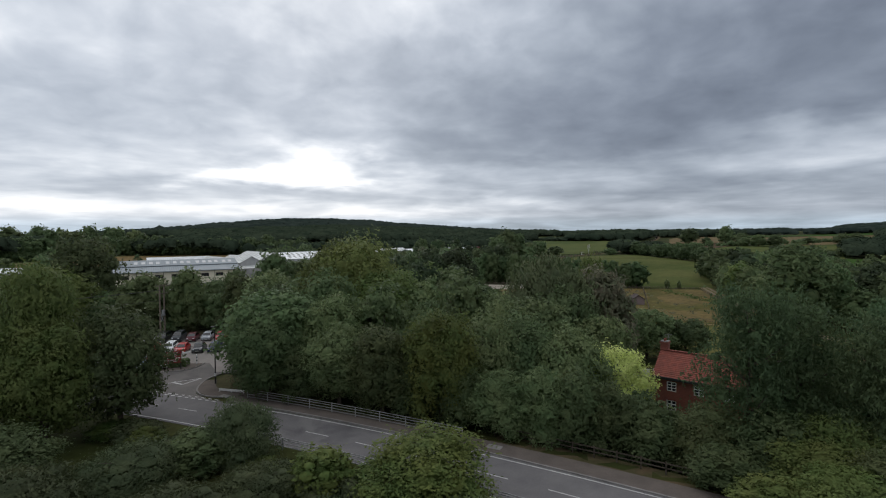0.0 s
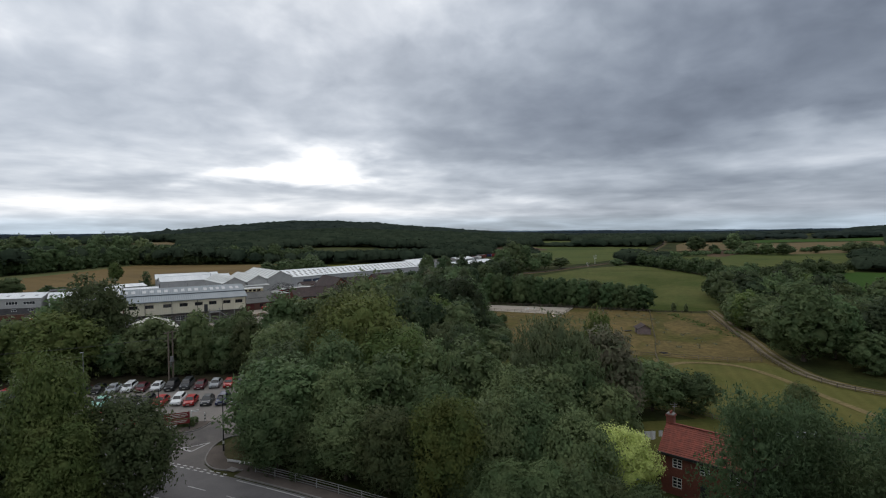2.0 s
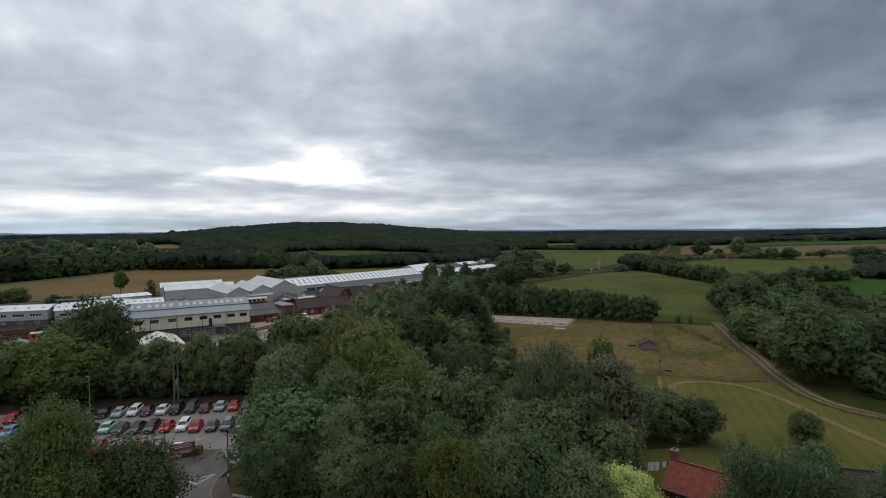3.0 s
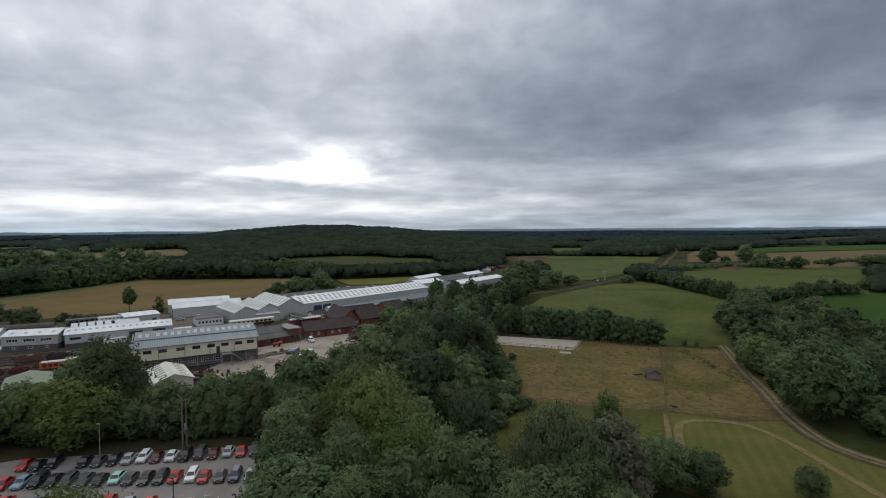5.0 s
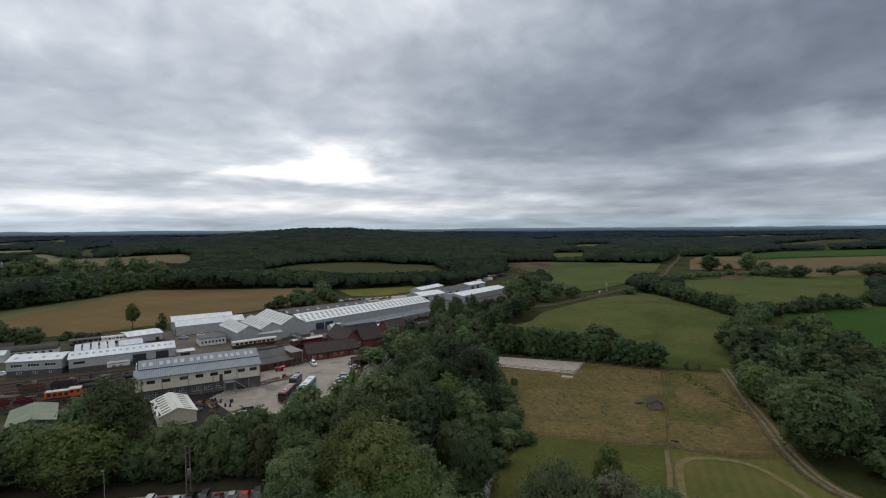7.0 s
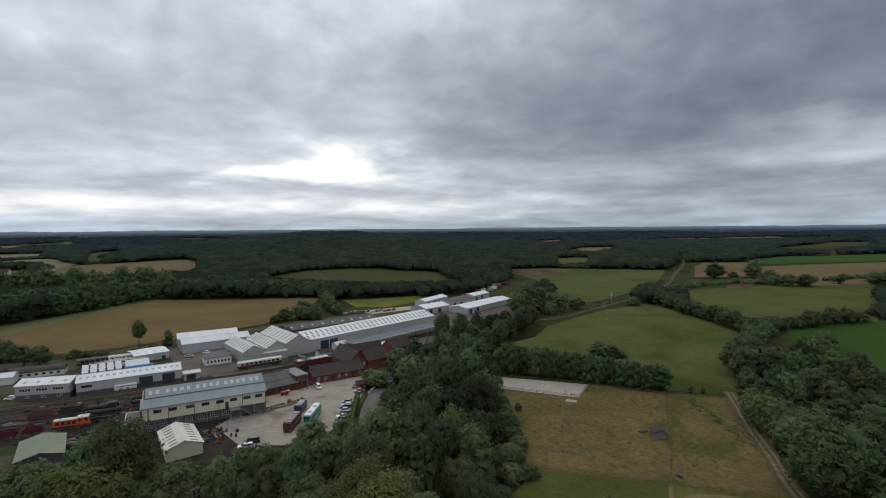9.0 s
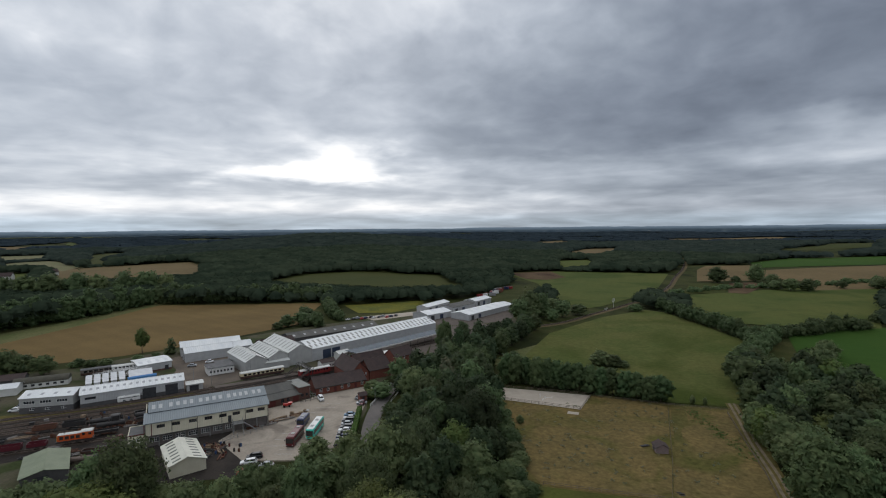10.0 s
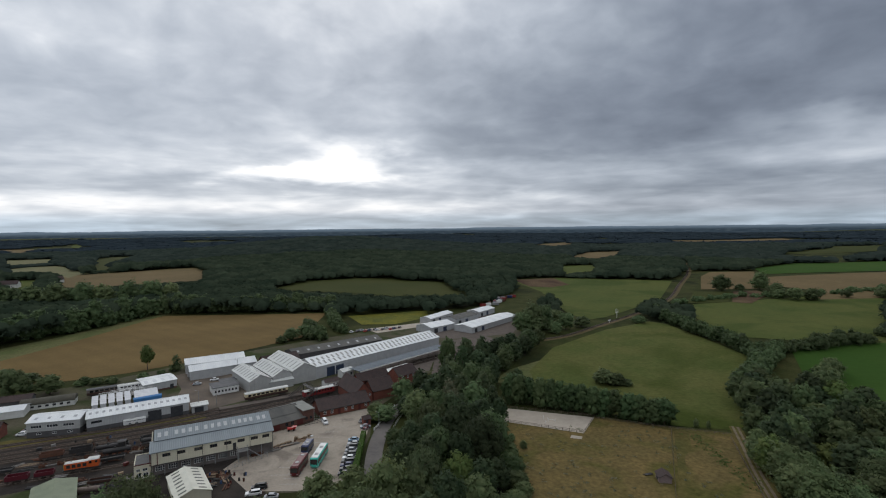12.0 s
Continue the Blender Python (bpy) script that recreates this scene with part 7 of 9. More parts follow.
BODIES = {"hatch": (3.95, 1.46, 0.62, 0.95), "estate": (4.55, 1.48, 0.95, 0.35), "saloon": (4.5, 1.42, 1.05, 0.95), "suv": (4.5, 1.70, 0.85, 0.35), "van": (4.3, 1.82, 0.55, 0.12)}


def car_model(body, colour):
    ln, h, bonnet, boot = BODIES[body]
    w, belt = 0.88, 0.58 * h + 0.06
    t = thing("car", f"{colour} {body if body != 'suv' else 'tall'} car parked in the car park", "car", pose(0, 0, -500))
    col = CAR_PAINT[colour]
    s = Shape().loft([ring(0.0, w * 0.82, 0.30, belt - 0.22), ring(0.12, w * 0.95, 0.22, belt - 0.10), ring(bonnet + 0.15, w, 0.20, belt, 0.03), ring(ln * 0.55, w, 0.20, belt + 0.02, 0.03), ring(ln - boot * 0.5 - 0.2, w, 0.20, belt + 0.03, 0.03), ring(ln - 0.12, w * 0.95, 0.24, belt - 0.03 if boot < 0.5 else belt - 0.08), ring(ln, w * 0.84, 0.32, belt - 0.15)])
    body_ = part("body", s, col, t)
    x0, x1, x2, x3 = bonnet, bonnet + 0.72, ln - boot - 0.25, ln - max(0.06, boot * 0.3)
    lo = [(x0, -w * 0.84, belt - 0.02), (x3, -w * 0.84, belt - 0.02), (x3, w * 0.84, belt - 0.02), (x0, w * 0.84, belt - 0.02)]
    hi = [(x1, -w * 0.68, h - 0.05), (x2, -w * 0.68, h - 0.05), (x2, w * 0.68, h - 0.05), (x1, w * 0.68, h - 0.05)]
    top = [(x1 + 0.14, -w * 0.58, h), (x2 - 0.1, -w * 0.58, h), (x2 - 0.1, w * 0.58, h), (x1 + 0.14, w * 0.58, h)]
    part("cabin", Shape().loft([lo, hi, top]), col, t)
    for nm, i, j, a, c in (("side_window", 0, 1, 0.07, 0.95), ("rear_window", 1, 2, 0.08, 0.92), ("side_window", 2, 3, 0.05, 0.93), ("windscreen", 3, 0, 0.06, 0.94)):
        p, q, r_, s_ = Vector(lo[i]), Vector(lo[j]), Vector(hi[j]), Vector(hi[i])
        out = (q - p).cross(s_ - p).normalized() * 0.012
        at_ = lambda u, v: (p.lerp(q, u).lerp(s_.lerp(r_, u), v)) + out
        quad = [at_(a, 0.14), at_(c, 0.14), at_(c, 0.9), at_(a, 0.9)]
        part(nm, Shape().loft([quad, [v + out * 0.5 for v in quad]]), CAR_GLASS, t)
    for x in (bonnet * 0.5 + 0.32, ln - 0.78):
        for sy in (-1, 1):
            wh = part("wheel", Shape().tube((x, sy * (w - 0.19), 0.31), (x, sy * (w + 0.01), 0.31), 0.31, n=12), TYRE, t)
            part("rim", Shape().tube((x, sy * (w - 0.05), 0.31), (x, sy * (w + 0.02), 0.31), 0.19, n=8), ALLOY, wh)
    for sy in (-1, 1):
        part("headlight", Shape().box(-0.02, 0.16, sy * w * 0.62 - 0.15, sy * w * 0.62 + 0.15, belt - 0.30, belt - 0.17), LAMP, t)
        part("tail_light", Shape().box(ln - 0.14, ln + 0.01, sy * w * 0.66 - 0.12, sy * w * 0.66 + 0.12, belt - 0.28, belt - 0.08), TAIL, t)
        part("mirror", Shape().box(x0 + 0.35, x0 + 0.5, sy * w - 0.02 if sy > 0 else -w - 0.14, sy * w + 0.14 if sy > 0 else -w + 0.02, belt, belt + 0.12), col, t)
    part("grille", Shape().box(-0.025, 0.05, -0.42, 0.42, 0.34, 0.5), DARK_PAINT, t)
    part("number_plate", Shape().box(-0.035, -0.02, -0.26, 0.26, 0.36, 0.47), PLATE, t)
    return t


CAR_MODELS = {}


def park(body, colour, x, y, turn, group):
    """turn: the way the bonnet looks, degrees from east."""
    key = (body, colour)
    if key not in CAR_MODELS:
        CAR_MODELS[key] = car_model(*key)
        MADE.append(CAR_MODELS[key])
    a = radians(turn)
    x, y = x, y
    c = copy_thing(CAR_MODELS[key], at(x, y, turn + 180, 0.06 if y < 120 else 0.11))
    c["group"] = group
    return c


def car_row(start, end, turn, cars, group):
    n = len(cars)
    for k, c in enumerate(cars):
        if c:
            u = k / (n - 1)
            body, colour = c.split("/")
            park(body, colour, start[0] + (end[0] - start[0]) * u + rng.normal(0, 0.1), start[1] + (end[1] - start[1]) * u + rng.normal(0, 0.2), turn + rng.normal(0, 1.5), group)


car_row((-79.8, 86.6), (-36.8, 93.8), -77, ["hatch/red", "hatch/black", "suv/black", "", "hatch/black", "hatch/grey", "saloon/black", "hatch/silver", "estate/white", "hatch/maroon", "hatch/white", "suv/black", "suv/grey", "hatch/maroon", "hatch/silver", "hatch/red", "suv/grey", "hatch/pale blue"], "cars in the back row")
car_row((-33.9, 94.2), (-31.0, 94.8), -77, ["hatch/black", "hatch/silver"], "cars in the back row")
car_row((-77.3, 80.2), (-36.4, 83.8), -77, ["hatch/red", "saloon/pale blue", "suv/black", "saloon/black", "estate/grey", "saloon/grey", "hatch/black", "hatch/mint", "hatch/grey", "saloon/black", "estate/black", "hatch/red", "estate/white", "hatch/red", "hatch/grey", "estate/blue", "hatch/silver"], "cars in the middle row")
car_row((-80.4, 73.6), (-58.8, 72.8), -84, ["suv/black", "hatch/grey", "saloon/black", "saloon/red", "", "saloon/blue", "saloon/red", "hatch/white", "hatch/black"], "cars in the front row")
car_row((-55.2, 74.6), (-41.8, 73.0), -74, ["hatch/red", "hatch/silver", "hatch/red", "saloon/pale blue", "saloon/white"], "cars in the front row")
car_row((-42.6, 170.0), (-40.2, 146.6), 187, ["hatch/pale blue", "saloon/silver", "suv/grey", "hatch/silver", "estate/grey", "saloon/white", "estate/grey", "saloon/blue", "saloon/grey", "hatch/black"], "cars along the yard hedge")
park("hatch", "grey", -42.0, 186.5, 255, "cars by the station")
park("hatch", "silver", -41.0, 182.0, 200, "cars by the station")
park("hatch", "maroon", -39.0, 180.5, 260, "cars by the station")
park("van", "white", -54.6, 184.6, 300, "cars by the station")
park("estate", "white", -63.4, 134.6, 200, "cars by the cream shed")
park("suv", "black", -63.0, 137.6, 200, "cars by the cream shed")
park("hatch", "silver", -57.5, 133.5, 190, "cars by the cream shed")
park("hatch", "red", -62, 129.5, 190, "cars by the cream shed")
for x_, y_, c_ in ((-163.4, 176.5, "silver"), (-165.0, 180, "blue"), (-162.5, 173.0, "white"), (-139, 246, "white"), (-142, 249, "grey"), (-130, 233, "silver"), (-125, 240, "white")):
    park("hatch", c_, x_, y_, 20, "cars beside the workshops")
for k_ in range(12):
    park(("hatch", "saloon", "estate")[k_ % 3], ("white", "grey", "silver", "red", "blue", "black")[k_ % 6], -84 + 2.9 * k_, 355 + 1.2 * k_ + (k_ % 3) * 2, 60 + 20 * (k_ % 2), "cars behind the works")

# ---- coaches in the yard ----
def motor_coach(label, col, x, y, turn, ln=11.6, h=3.4, roof=None):
    t = thing("motor_coach", label, "coach", at(x, y, turn, 0.11))
    w = 1.25
    part("body", Shape().loft([ring(0.0, w * 0.94, 0.5, h - 0.25, 0.1), ring(0.25, w, 0.3, h - 0.08, 0.06), ring(ln - 0.2, w, 0.3, h - 0.08, 0.06), ring(ln, w * 0.95, 0.45, h - 0.2, 0.08)]), col, t)
    part("roof", Shape().box(0.5, ln - 0.5, -w * 0.82, w * 0.82, h - 0.1, h + 0.02), roof or WHITE_PAINT, t)
    for k in range(2):
        part("roof_hatch", Shape().box(2.4 + 5 * k, 3.6 + 5 * k, -0.5, 0.5, h + 0.02, h + 0.14), STEEL, t)
    for sy in (-1, 1):
        part("side_glazing", Shape().box(0.7, ln - 0.4, sy * w - 0.02, sy * w + 0.02, 1.55, h - 0.55), CAR_GLASS, t)
        part("mirror", Shape().box(-0.25, -0.1, sy * (w + 0.15) - 0.1, sy * (w + 0.15) + 0.1, 2.2, 2.6), DARK_PAINT, t)
        part("headlight", Shape().box(-0.03, 0.1, sy * 0.95 - 0.18, sy * 0.95 + 0.18, 0.7, 0.9), LAMP, t)
        for xx in (2.2, ln - 3.0):
            wh = part("wheel", Shape().tube((xx, sy * (w - 0.25), 0.5), (xx, sy * (w + 0.02), 0.5), 0.5, n=14), TYRE, t)
            part("rim", Shape().tube((xx, sy * (w - 0.05), 0.5), (xx, sy * (w + 0.03), 0.5), 0.28, n=8), ALLOY, wh)
    part("windscreen", Shape().box(-0.03, 0.06, -w * 0.86, w * 0.86, 1.35, h - 0.45), CAR_GLASS, t)
    return t


TEAL = paint("turquoise_coach_paint", (0.055, 0.50, 0.40))
WINE = paint("wine_red_coach_paint", (0.105, 0.010, 0.013), 0.4, 0.05)
motor_coach("turquoise and white motor coach parked in the yard", TEAL, -48.6, 150.2, 90)
motor_coach("wine-red motor coach with a pale roof panel", WINE, -53.0, 144.9, 90, 10.0, 3.2, WINE)
motor_coach("dark blue minibus beside the coaches", CAR_PAINT["blue"], -54.8, 159.8, 90, 6.4, 2.9, CAR_PAINT["blue"])

# ---- rolling stock ----
ORANGE = paint("orange_locomotive_paint", (0.56, 0.10, 0.018), 0.5, 0.1)
CREAM_PAINT = paint("cream_coach_paint", (0.62, 0.53, 0.33), 0.5, 0.2)
UMBER = paint("umber_coach_paint", (0.060, 0.030, 0.022), 0.5, 0.2)
CRIMSON = paint("crimson_coach_paint", (0.23, 0.022, 0.022), 0.5, 0.2)
PALE_ROOF = surface("pale_carriage_roof", (0.60, 0.60, 0.57), (0.50, 0.50, 0.47), 0.6, 0.6, 4.0, contrast=0.08)


def bogies(t, ln, w=1.1):
    for x in (2.6, ln - 2.6):
        part("bogie", Shape().box(x - 1.5, x + 1.5, -w, w, 0.5, 0.95), DARK_PAINT, t)
        for dx in (-0.95, 0.95):
            part("wheelset", Shape().tube((x + dx, -0.8, 0.5), (x + dx, 0.8, 0.5), 0.46, n=12), RAIL, t)


def arc_roof(ln, w, z, rise, n=8):
    s = Shape()
    r = []
    for x in (-0.1, ln + 0.1):
        r.append([(x, w * math.cos(math.pi * k / n), z + rise * math.sin(math.pi * k / n)) for k in range(n + 1)])
    return s.loft(r)


def carriage(label, lower, upper, roof, x, y, turn, ln=18.5):
    t = thing("railway_carriage", label, "carriage", at(x, y, turn, 0.36))
    part("underframe", Shape().box(0, ln, -1.25, 1.25, 0.85, 1.1), DARK_PAINT, t)
    part("lower_body", Shape().box(0, ln, -1.35, 1.35, 1.1, 2.0), lower, t)
    s = Shape()
    n = 9
    holes = [(0.9 + (ln - 1.8) * k / n + 0.25, 2.1, (ln - 1.8) / n - 0.5, 0.85) for k in range(n)]
    wall_panel(s, ln, 2.0, 3.2, 0.08, holes, pose(0, -1.35, 0))
    wall_panel(s, ln, 2.0, 3.2, 0.08, holes, pose(ln, 1.35, 0, 0, 0, 180))
    s.box(0, 0.08, -1.27, 1.27, 2.0, 3.2).box(ln - 0.08, ln, -1.27, 1.27, 2.0, 3.2)
    part("upper_body", s, upper, t)
    for h_ in holes:
        part("window", Shape().box(h_[0], h_[0] + h_[2], -1.31, -1.29, h_[1], h_[1] + h_[3]), CAR_GLASS, t)
    part("roof", arc_roof(ln, 1.42, 3.2, 0.55), roof, t)
    bogies(t, ln)
    for k in range(4):
        part("roof_vent", Shape().box(2 + 4.6 * k, 2.4 + 4.6 * k, -0.2, 0.2, 3.7, 3.9), roof, t)
    return t


carriage("umber and cream dining carriage with a white roof", UMBER, CREAM_PAINT, PALE_ROOF, -97.5, 209.0, 38)
carriage("crimson carriage with a pale roof in the platform", CRIMSON, CRIMSON, PALE_ROOF, -72.8, 212.6, 41, 14)
motor_coach("white minibus parked before the workshop", WHITE_PAINT, -133.0, 182.2, 35, 7.4, 2.3)


def shunter():
    t = thing("diesel_shunter", "orange diesel shunting locomotive with grey roof and yellow end", "locomotive", at(-125.2, 144.6, 26, 0.4))
    YEL = paint("warning_yellow_paint", (0.60, 0.40, 0.03), 0.5, 0.1)
    part("underframe", Shape().box(0, 9.6, -1.25, 1.25, 0.8, 1.2), DARK_PAINT, t)
    part("bonnet", Shape().box(0.3, 6.6, -0.95, 0.95, 1.2, 3.0), ORANGE, t)
    part("bonnet_top", Shape().loft([[(0.3, -0.95, 3.0), (6.6, -0.95, 3.0), (6.6, 0.95, 3.0), (0.3, 0.95, 3.0)], [(0.5, -0.6, 3.25), (6.6, -0.6, 3.25), (6.6, 0.6, 3.25), (0.5, 0.6, 3.25)]]), PALE_ROOF, t)
    part("cab", Shape().box(6.6, 9.3, -1.25, 1.25, 1.2, 3.3), ORANGE, t)
    part("cab_roof", arc_roof(2.9, 1.3, 3.3, 0.45), PALE_ROOF, t).location = (6.5, 0, 0)
    part("warning_end", Shape().box(0.22, 0.3, -0.95, 0.95, 1.2, 2.9), YEL, t, "yellow warning end")
    for x in (6.8, 8.4):
        part("cab_window", Shape().box(x, x + 0.7, -1.28, -1.25, 2.3, 3.0), CAR_GLASS, t)
    for k in range(4):
        part("grille", Shape().box(0.9 + 1.4 * k, 1.9 + 1.4 * k, -0.98, -0.95, 1.6, 2.6), DARK_PAINT, t)
    for x in (1.6, 4.2, 6.8):
        for sy in (-1, 1):
            part("wheel", Shape().tube((x, sy * 0.65, 0.65), (x, sy * 0.8, 0.65), 0.65, n=14), RAIL, t)
    part("exhaust", Shape().tube((2.0, 0, 3.2), (2.0, 0, 3.6), 0.14), DARK_PAINT, t)
    return t


shunter()


def wagon(label, col, x, y, turn, ln=6.0, h=1.3, load=None):
    t = thing("goods_wagon", label, "wagon", at(x, y, turn, 0.36))
    part("underframe", Shape().box(0, ln, -1.1, 1.1, 0.75, 1.0), DARK_PAINT, t)
    for sx in (0, 1):
        part("end_board", Shape().box(sx * (ln - 0.1), sx * (ln - 0.1) + 0.1, -1.15, 1.15, 1.0, 1.0 + h), col, t)
        part("side_board", Shape().box(0.1, ln - 0.1, -1.15 + 2.2 * sx, -1.05 + 2.2 * sx, 1.0, 1.0 + h), col, t)
    part("floor", Shape().box(0.1, ln - 0.1, -1.05, 1.05, 1.0, 1.1), DARK_PAINT, t)
    for x_ in (1.3, ln - 1.3):
        part("wheelset", Shape().tube((x_, -0.8, 0.46), (x_, 0.8, 0.46), 0.46, n=12), RAIL, t)
    return t


wagon("rusty maroon open wagon behind the shunter", CAR_PAINT["maroon"], -131.4, 141.2, 26, 4.8, 1.1)
wagon("black open wagon on the siding", DARK_PAINT, -108, 156.5, 31, 6.5, 1.0)
wagon("black open wagon loaded with parts", DARK_PAINT, -116, 167.0, 32, 7.5, 0.9)
wagon("black open wagon among parts", DARK_PAINT, -124, 160.5, 31, 7.0, 0.8)
wagon("brown flat wagon in the yard", UMBER, -112.0, 138.0, 20, 6.0, 0.7)


def steam_boiler(label, x, y, turn, col, ln=6.0, r=0.75):
    t = thing("locomotive_boiler", label, "boiler", at(x, y, turn, 0.1))
    part("barrel", Shape().tube((0, 0, r + 0.35), (ln, 0, r + 0.35), r, n=14), col, t)
    part("smokebox", Shape().tube((ln, 0, r + 0.35), (ln + 1.0, 0, r + 0.35), r * 1.06, n=14), DARK_PAINT, t)
    part("dome", Shape().tube((ln * 0.5, 0, 2 * r + 0.25), (ln * 0.5, 0, 2 * r + 0.8), 0.3, 0.22, n=10), col, t)
    for x_ in (0.8, ln - 0.8):
        part("cradle", Shape().box(x_ - 0.15, x_ + 0.15, -0.9, 0.9, 0.0, 0.6), SLEEPER, t)
    return t


steam_boiler("rusty locomotive boiler on timber cradles", -112.5, 134.0, 18, RAIL)
steam_boiler("black locomotive boiler stored in the yard", -122, 157, 30, DARK_PAINT, 7.0, 0.85)

# ---- yard clutter ----
SCRAP = [surface("rust", (0.13, 0.055, 0.032), (0.09, 0.045, 0.03), 0.9, 1.0, 8), surface("weathered_planks", (0.30, 0.22, 0.14), (0.22, 0.16, 0.11), 0.9, 1.0, 8), DARK_PAINT, surface("dull_blue_drum", (0.05, 0.10, 0.22), None, 0.6), KERB, RED_TRIM]


PALLET = {}


def pallet_stack(x, y, turn, n, mat, label="stack of timber and pallets in the yard"):
    if mat.name not in PALLET:
        s = Shape()
        for j in range(5):
            s.box(-0.6, 0.6, -0.5 + 0.22 * j, -0.38 + 0.22 * j, 0.1, 0.14)
        for j in (-0.55, 0, 0.45):
            s.box(j, j + 0.1, -0.5, 0.5, 0, 0.1)
        PALLET[mat.name] = s.mesh("pallet", mat)
    t = thing("pallet_stack", label, "pallets", at(x, y, turn, 0.11), "pallet stacks")
    for k in range(n):
        o = new("pallet", PALLET[mat.name])
        o.parent = t
        o.matrix_basis = pose(rng.normal(0, 0.04), rng.normal(0, 0.04), 0.15 * k, 0, 0, rng.normal(0, 3))
    return t


BEAMS = {}


def timber_pile(x, y, turn, n, ln, mat, label="loose pile of long timbers"):
    t = thing("timber_pile", label, "timber", at(x, y, turn, 0.11), "timber piles")
    for k in range(n):
        key = (mat.name, round(ln))
        if key not in BEAMS:
            BEAMS[key] = Shape().box(-ln / 2, ln / 2, -0.12, 0.12, 0, 0.18).mesh("beam", mat)
        o = new("beam", BEAMS[key])
        o.parent = t
        o.matrix_basis = pose(rng.normal(0, 0.4), rng.uniform(-0.9, 0.9), 0.185 * (k // 4), 0, 0, rng.normal(0, 4))
    return t


def oil_drum(x, y, mat):
    s = Shape().tube((0, 0, 0), (0, 0, 0.9), 0.29, n=12)
    for z in (0.02, 0.3, 0.6, 0.88):
        s.tube((0, 0, z - 0.02), (0, 0, z + 0.02), 0.31, n=12)
    return solid("oil_drum", s, mat, "steel drum standing in the yard", "drum", at(x, y, 0, 0.11), "oil drums")


for k_ in range(9):
    pallet_stack(-66.5 + 1.1 * k_ + rng.normal(0, 0.5), 165.5 + 1.0 * k_ + rng.normal(0, 0.8), rng.uniform(0, 90), 3 + k_ % 5, SCRAP[1])
for k_ in range(8):
    timber_pile(-70.0 + 1.6 * k_ + rng.normal(0, 0.6), 160.5 + 1.3 * k_ + rng.normal(0, 1.0), 30 + rng.normal(0, 10), 9, 4.0 + (k_ % 3), SCRAP[(0, 1, 4)[k_ % 3]])
for k_ in range(14):
    timber_pile(-82 + 12 * rng.uniform() - 1.0, 138 + 11 * rng.uniform(), rng.uniform(0, 180), 7, 2.5 + 2 * rng.uniform(), SCRAP[(0, 2, 1)[k_ % 3]], "heap of rusty metal parts and boards")
for k_ in range(16):
    oil_drum(-80 + 13 * rng.uniform(), 139 + 9 * rng.uniform(), SCRAP[(3, 0, 2, 5)[k_ % 4]])
for k_ in range(12):
    timber_pile(-128 + 26 * rng.uniform(), 134 + 5 * rng.uniform() + 6 * (k_ / 12), 25 + rng.normal(0, 12), 8, 3.5, SCRAP[(0, 2, 4)[k_ % 3]], "heap of rails and wheels beside the siding")
tractor = thing("red_dumper", "small red dumper truck by the brick shed", "dumper", at(-67.5, 178.8, 20, 0.11))
part("body", Shape().box(0, 2.2, -0.7, 0.7, 0.5, 1.2), CAR_PAINT["red"], tractor)
part("skip", Shape().loft([[(2.0, -0.5, 0.6), (2.9, -0.5, 0.6), (2.9, 0.5, 0.6), (2.0, 0.5, 0.6)], [(1.8, -0.8, 1.5), (3.3, -0.8, 1.5), (3.3, 0.8, 1.5), (1.8, 0.8, 1.5)]]), CAR_PAINT["red"], tractor)
for x_ in (0.4, 2.2):
    for s_ in (-0.8, 0.8):
        part("wheel", Shape().tube((x_, s_ - 0.12, 0.4), (x_, s_ + 0.12, 0.4), 0.4, n=12), TYRE, tractor)

# white-sheeted wagon covers and a blue tarpaulin behind the workshop
COVER = surface("white_sheeting", (0.62, 0.63, 0.64), (0.52, 0.53, 0.55), 0.7, 0.5, 4.0, contrast=0.08)
TARP = surface("blue_tarpaulin", (0.050, 0.190, 0.420), (0.040, 0.150, 0.340), 0.6, 0.5, 4.0, contrast=0.12)
def sheeted_shelter(x, y, turn, w, depth, mat, label, group):
    """A sloping sheeted roof on four posts, low in front."""
    t = thing("sheeted_shelter", label, "shelter", at(x, y, turn), group)
    q = [(0, 0, 2.6), (w, 0, 2.6), (w, depth, 3.9), (0, depth, 3.9)]
    part("sheet", Shape().loft([q, [(a, c, d + 0.12) for a, c, d in q]]), mat, t)
    for px_, py_, pz_ in ((0.1, 0.1, 2.6), (w - 0.1, 0.1, 2.6), (0.1, depth - 0.1, 3.88), (w - 0.1, depth - 0.1, 3.88)):
        part("post", Shape().box(px_ - 0.06, px_ + 0.06, py_ - 0.06, py_ + 0.06, -0.2, pz_), DARK_PAINT, t)
    part("front_sheet", Shape().box(0.16, w - 0.16, 0.02, 0.06, 1.0, 2.5), mat, t)
    return t


for k_ in range(5):
    sheeted_shelter(-156.5 + 2.35 * k_, 195.9 + 1.75 * k_, 36.5, 2.3, 9.5, COVER, "white-sheeted shelter over stored stock", "sheeted shelters")
sheeted_shelter(-144.2, 205.0, 36.5, 9.0, 8.0, COVER, "wide white sheeted roof beside a blue tarpaulin", "sheeted shelters")
t_ = thing("tarpaulin_cover", "bright blue tarpaulin over a stored carriage", "tarpaulin", at(-143.6, 203.4, 36.5))
part("sheet", arc_roof(10.5, 1.2, 3.0, 0.5), TARP, t_)
part("side_sheet", Shape().box(0, 10.5, -1.24, -1.16, 0.1, 3.0), TARP, t_)
carriage("grey-roofed carriage awaiting repair beyond the shelters", UMBER, SHED_WOOD, FELT, -172, 213, 36, 19)
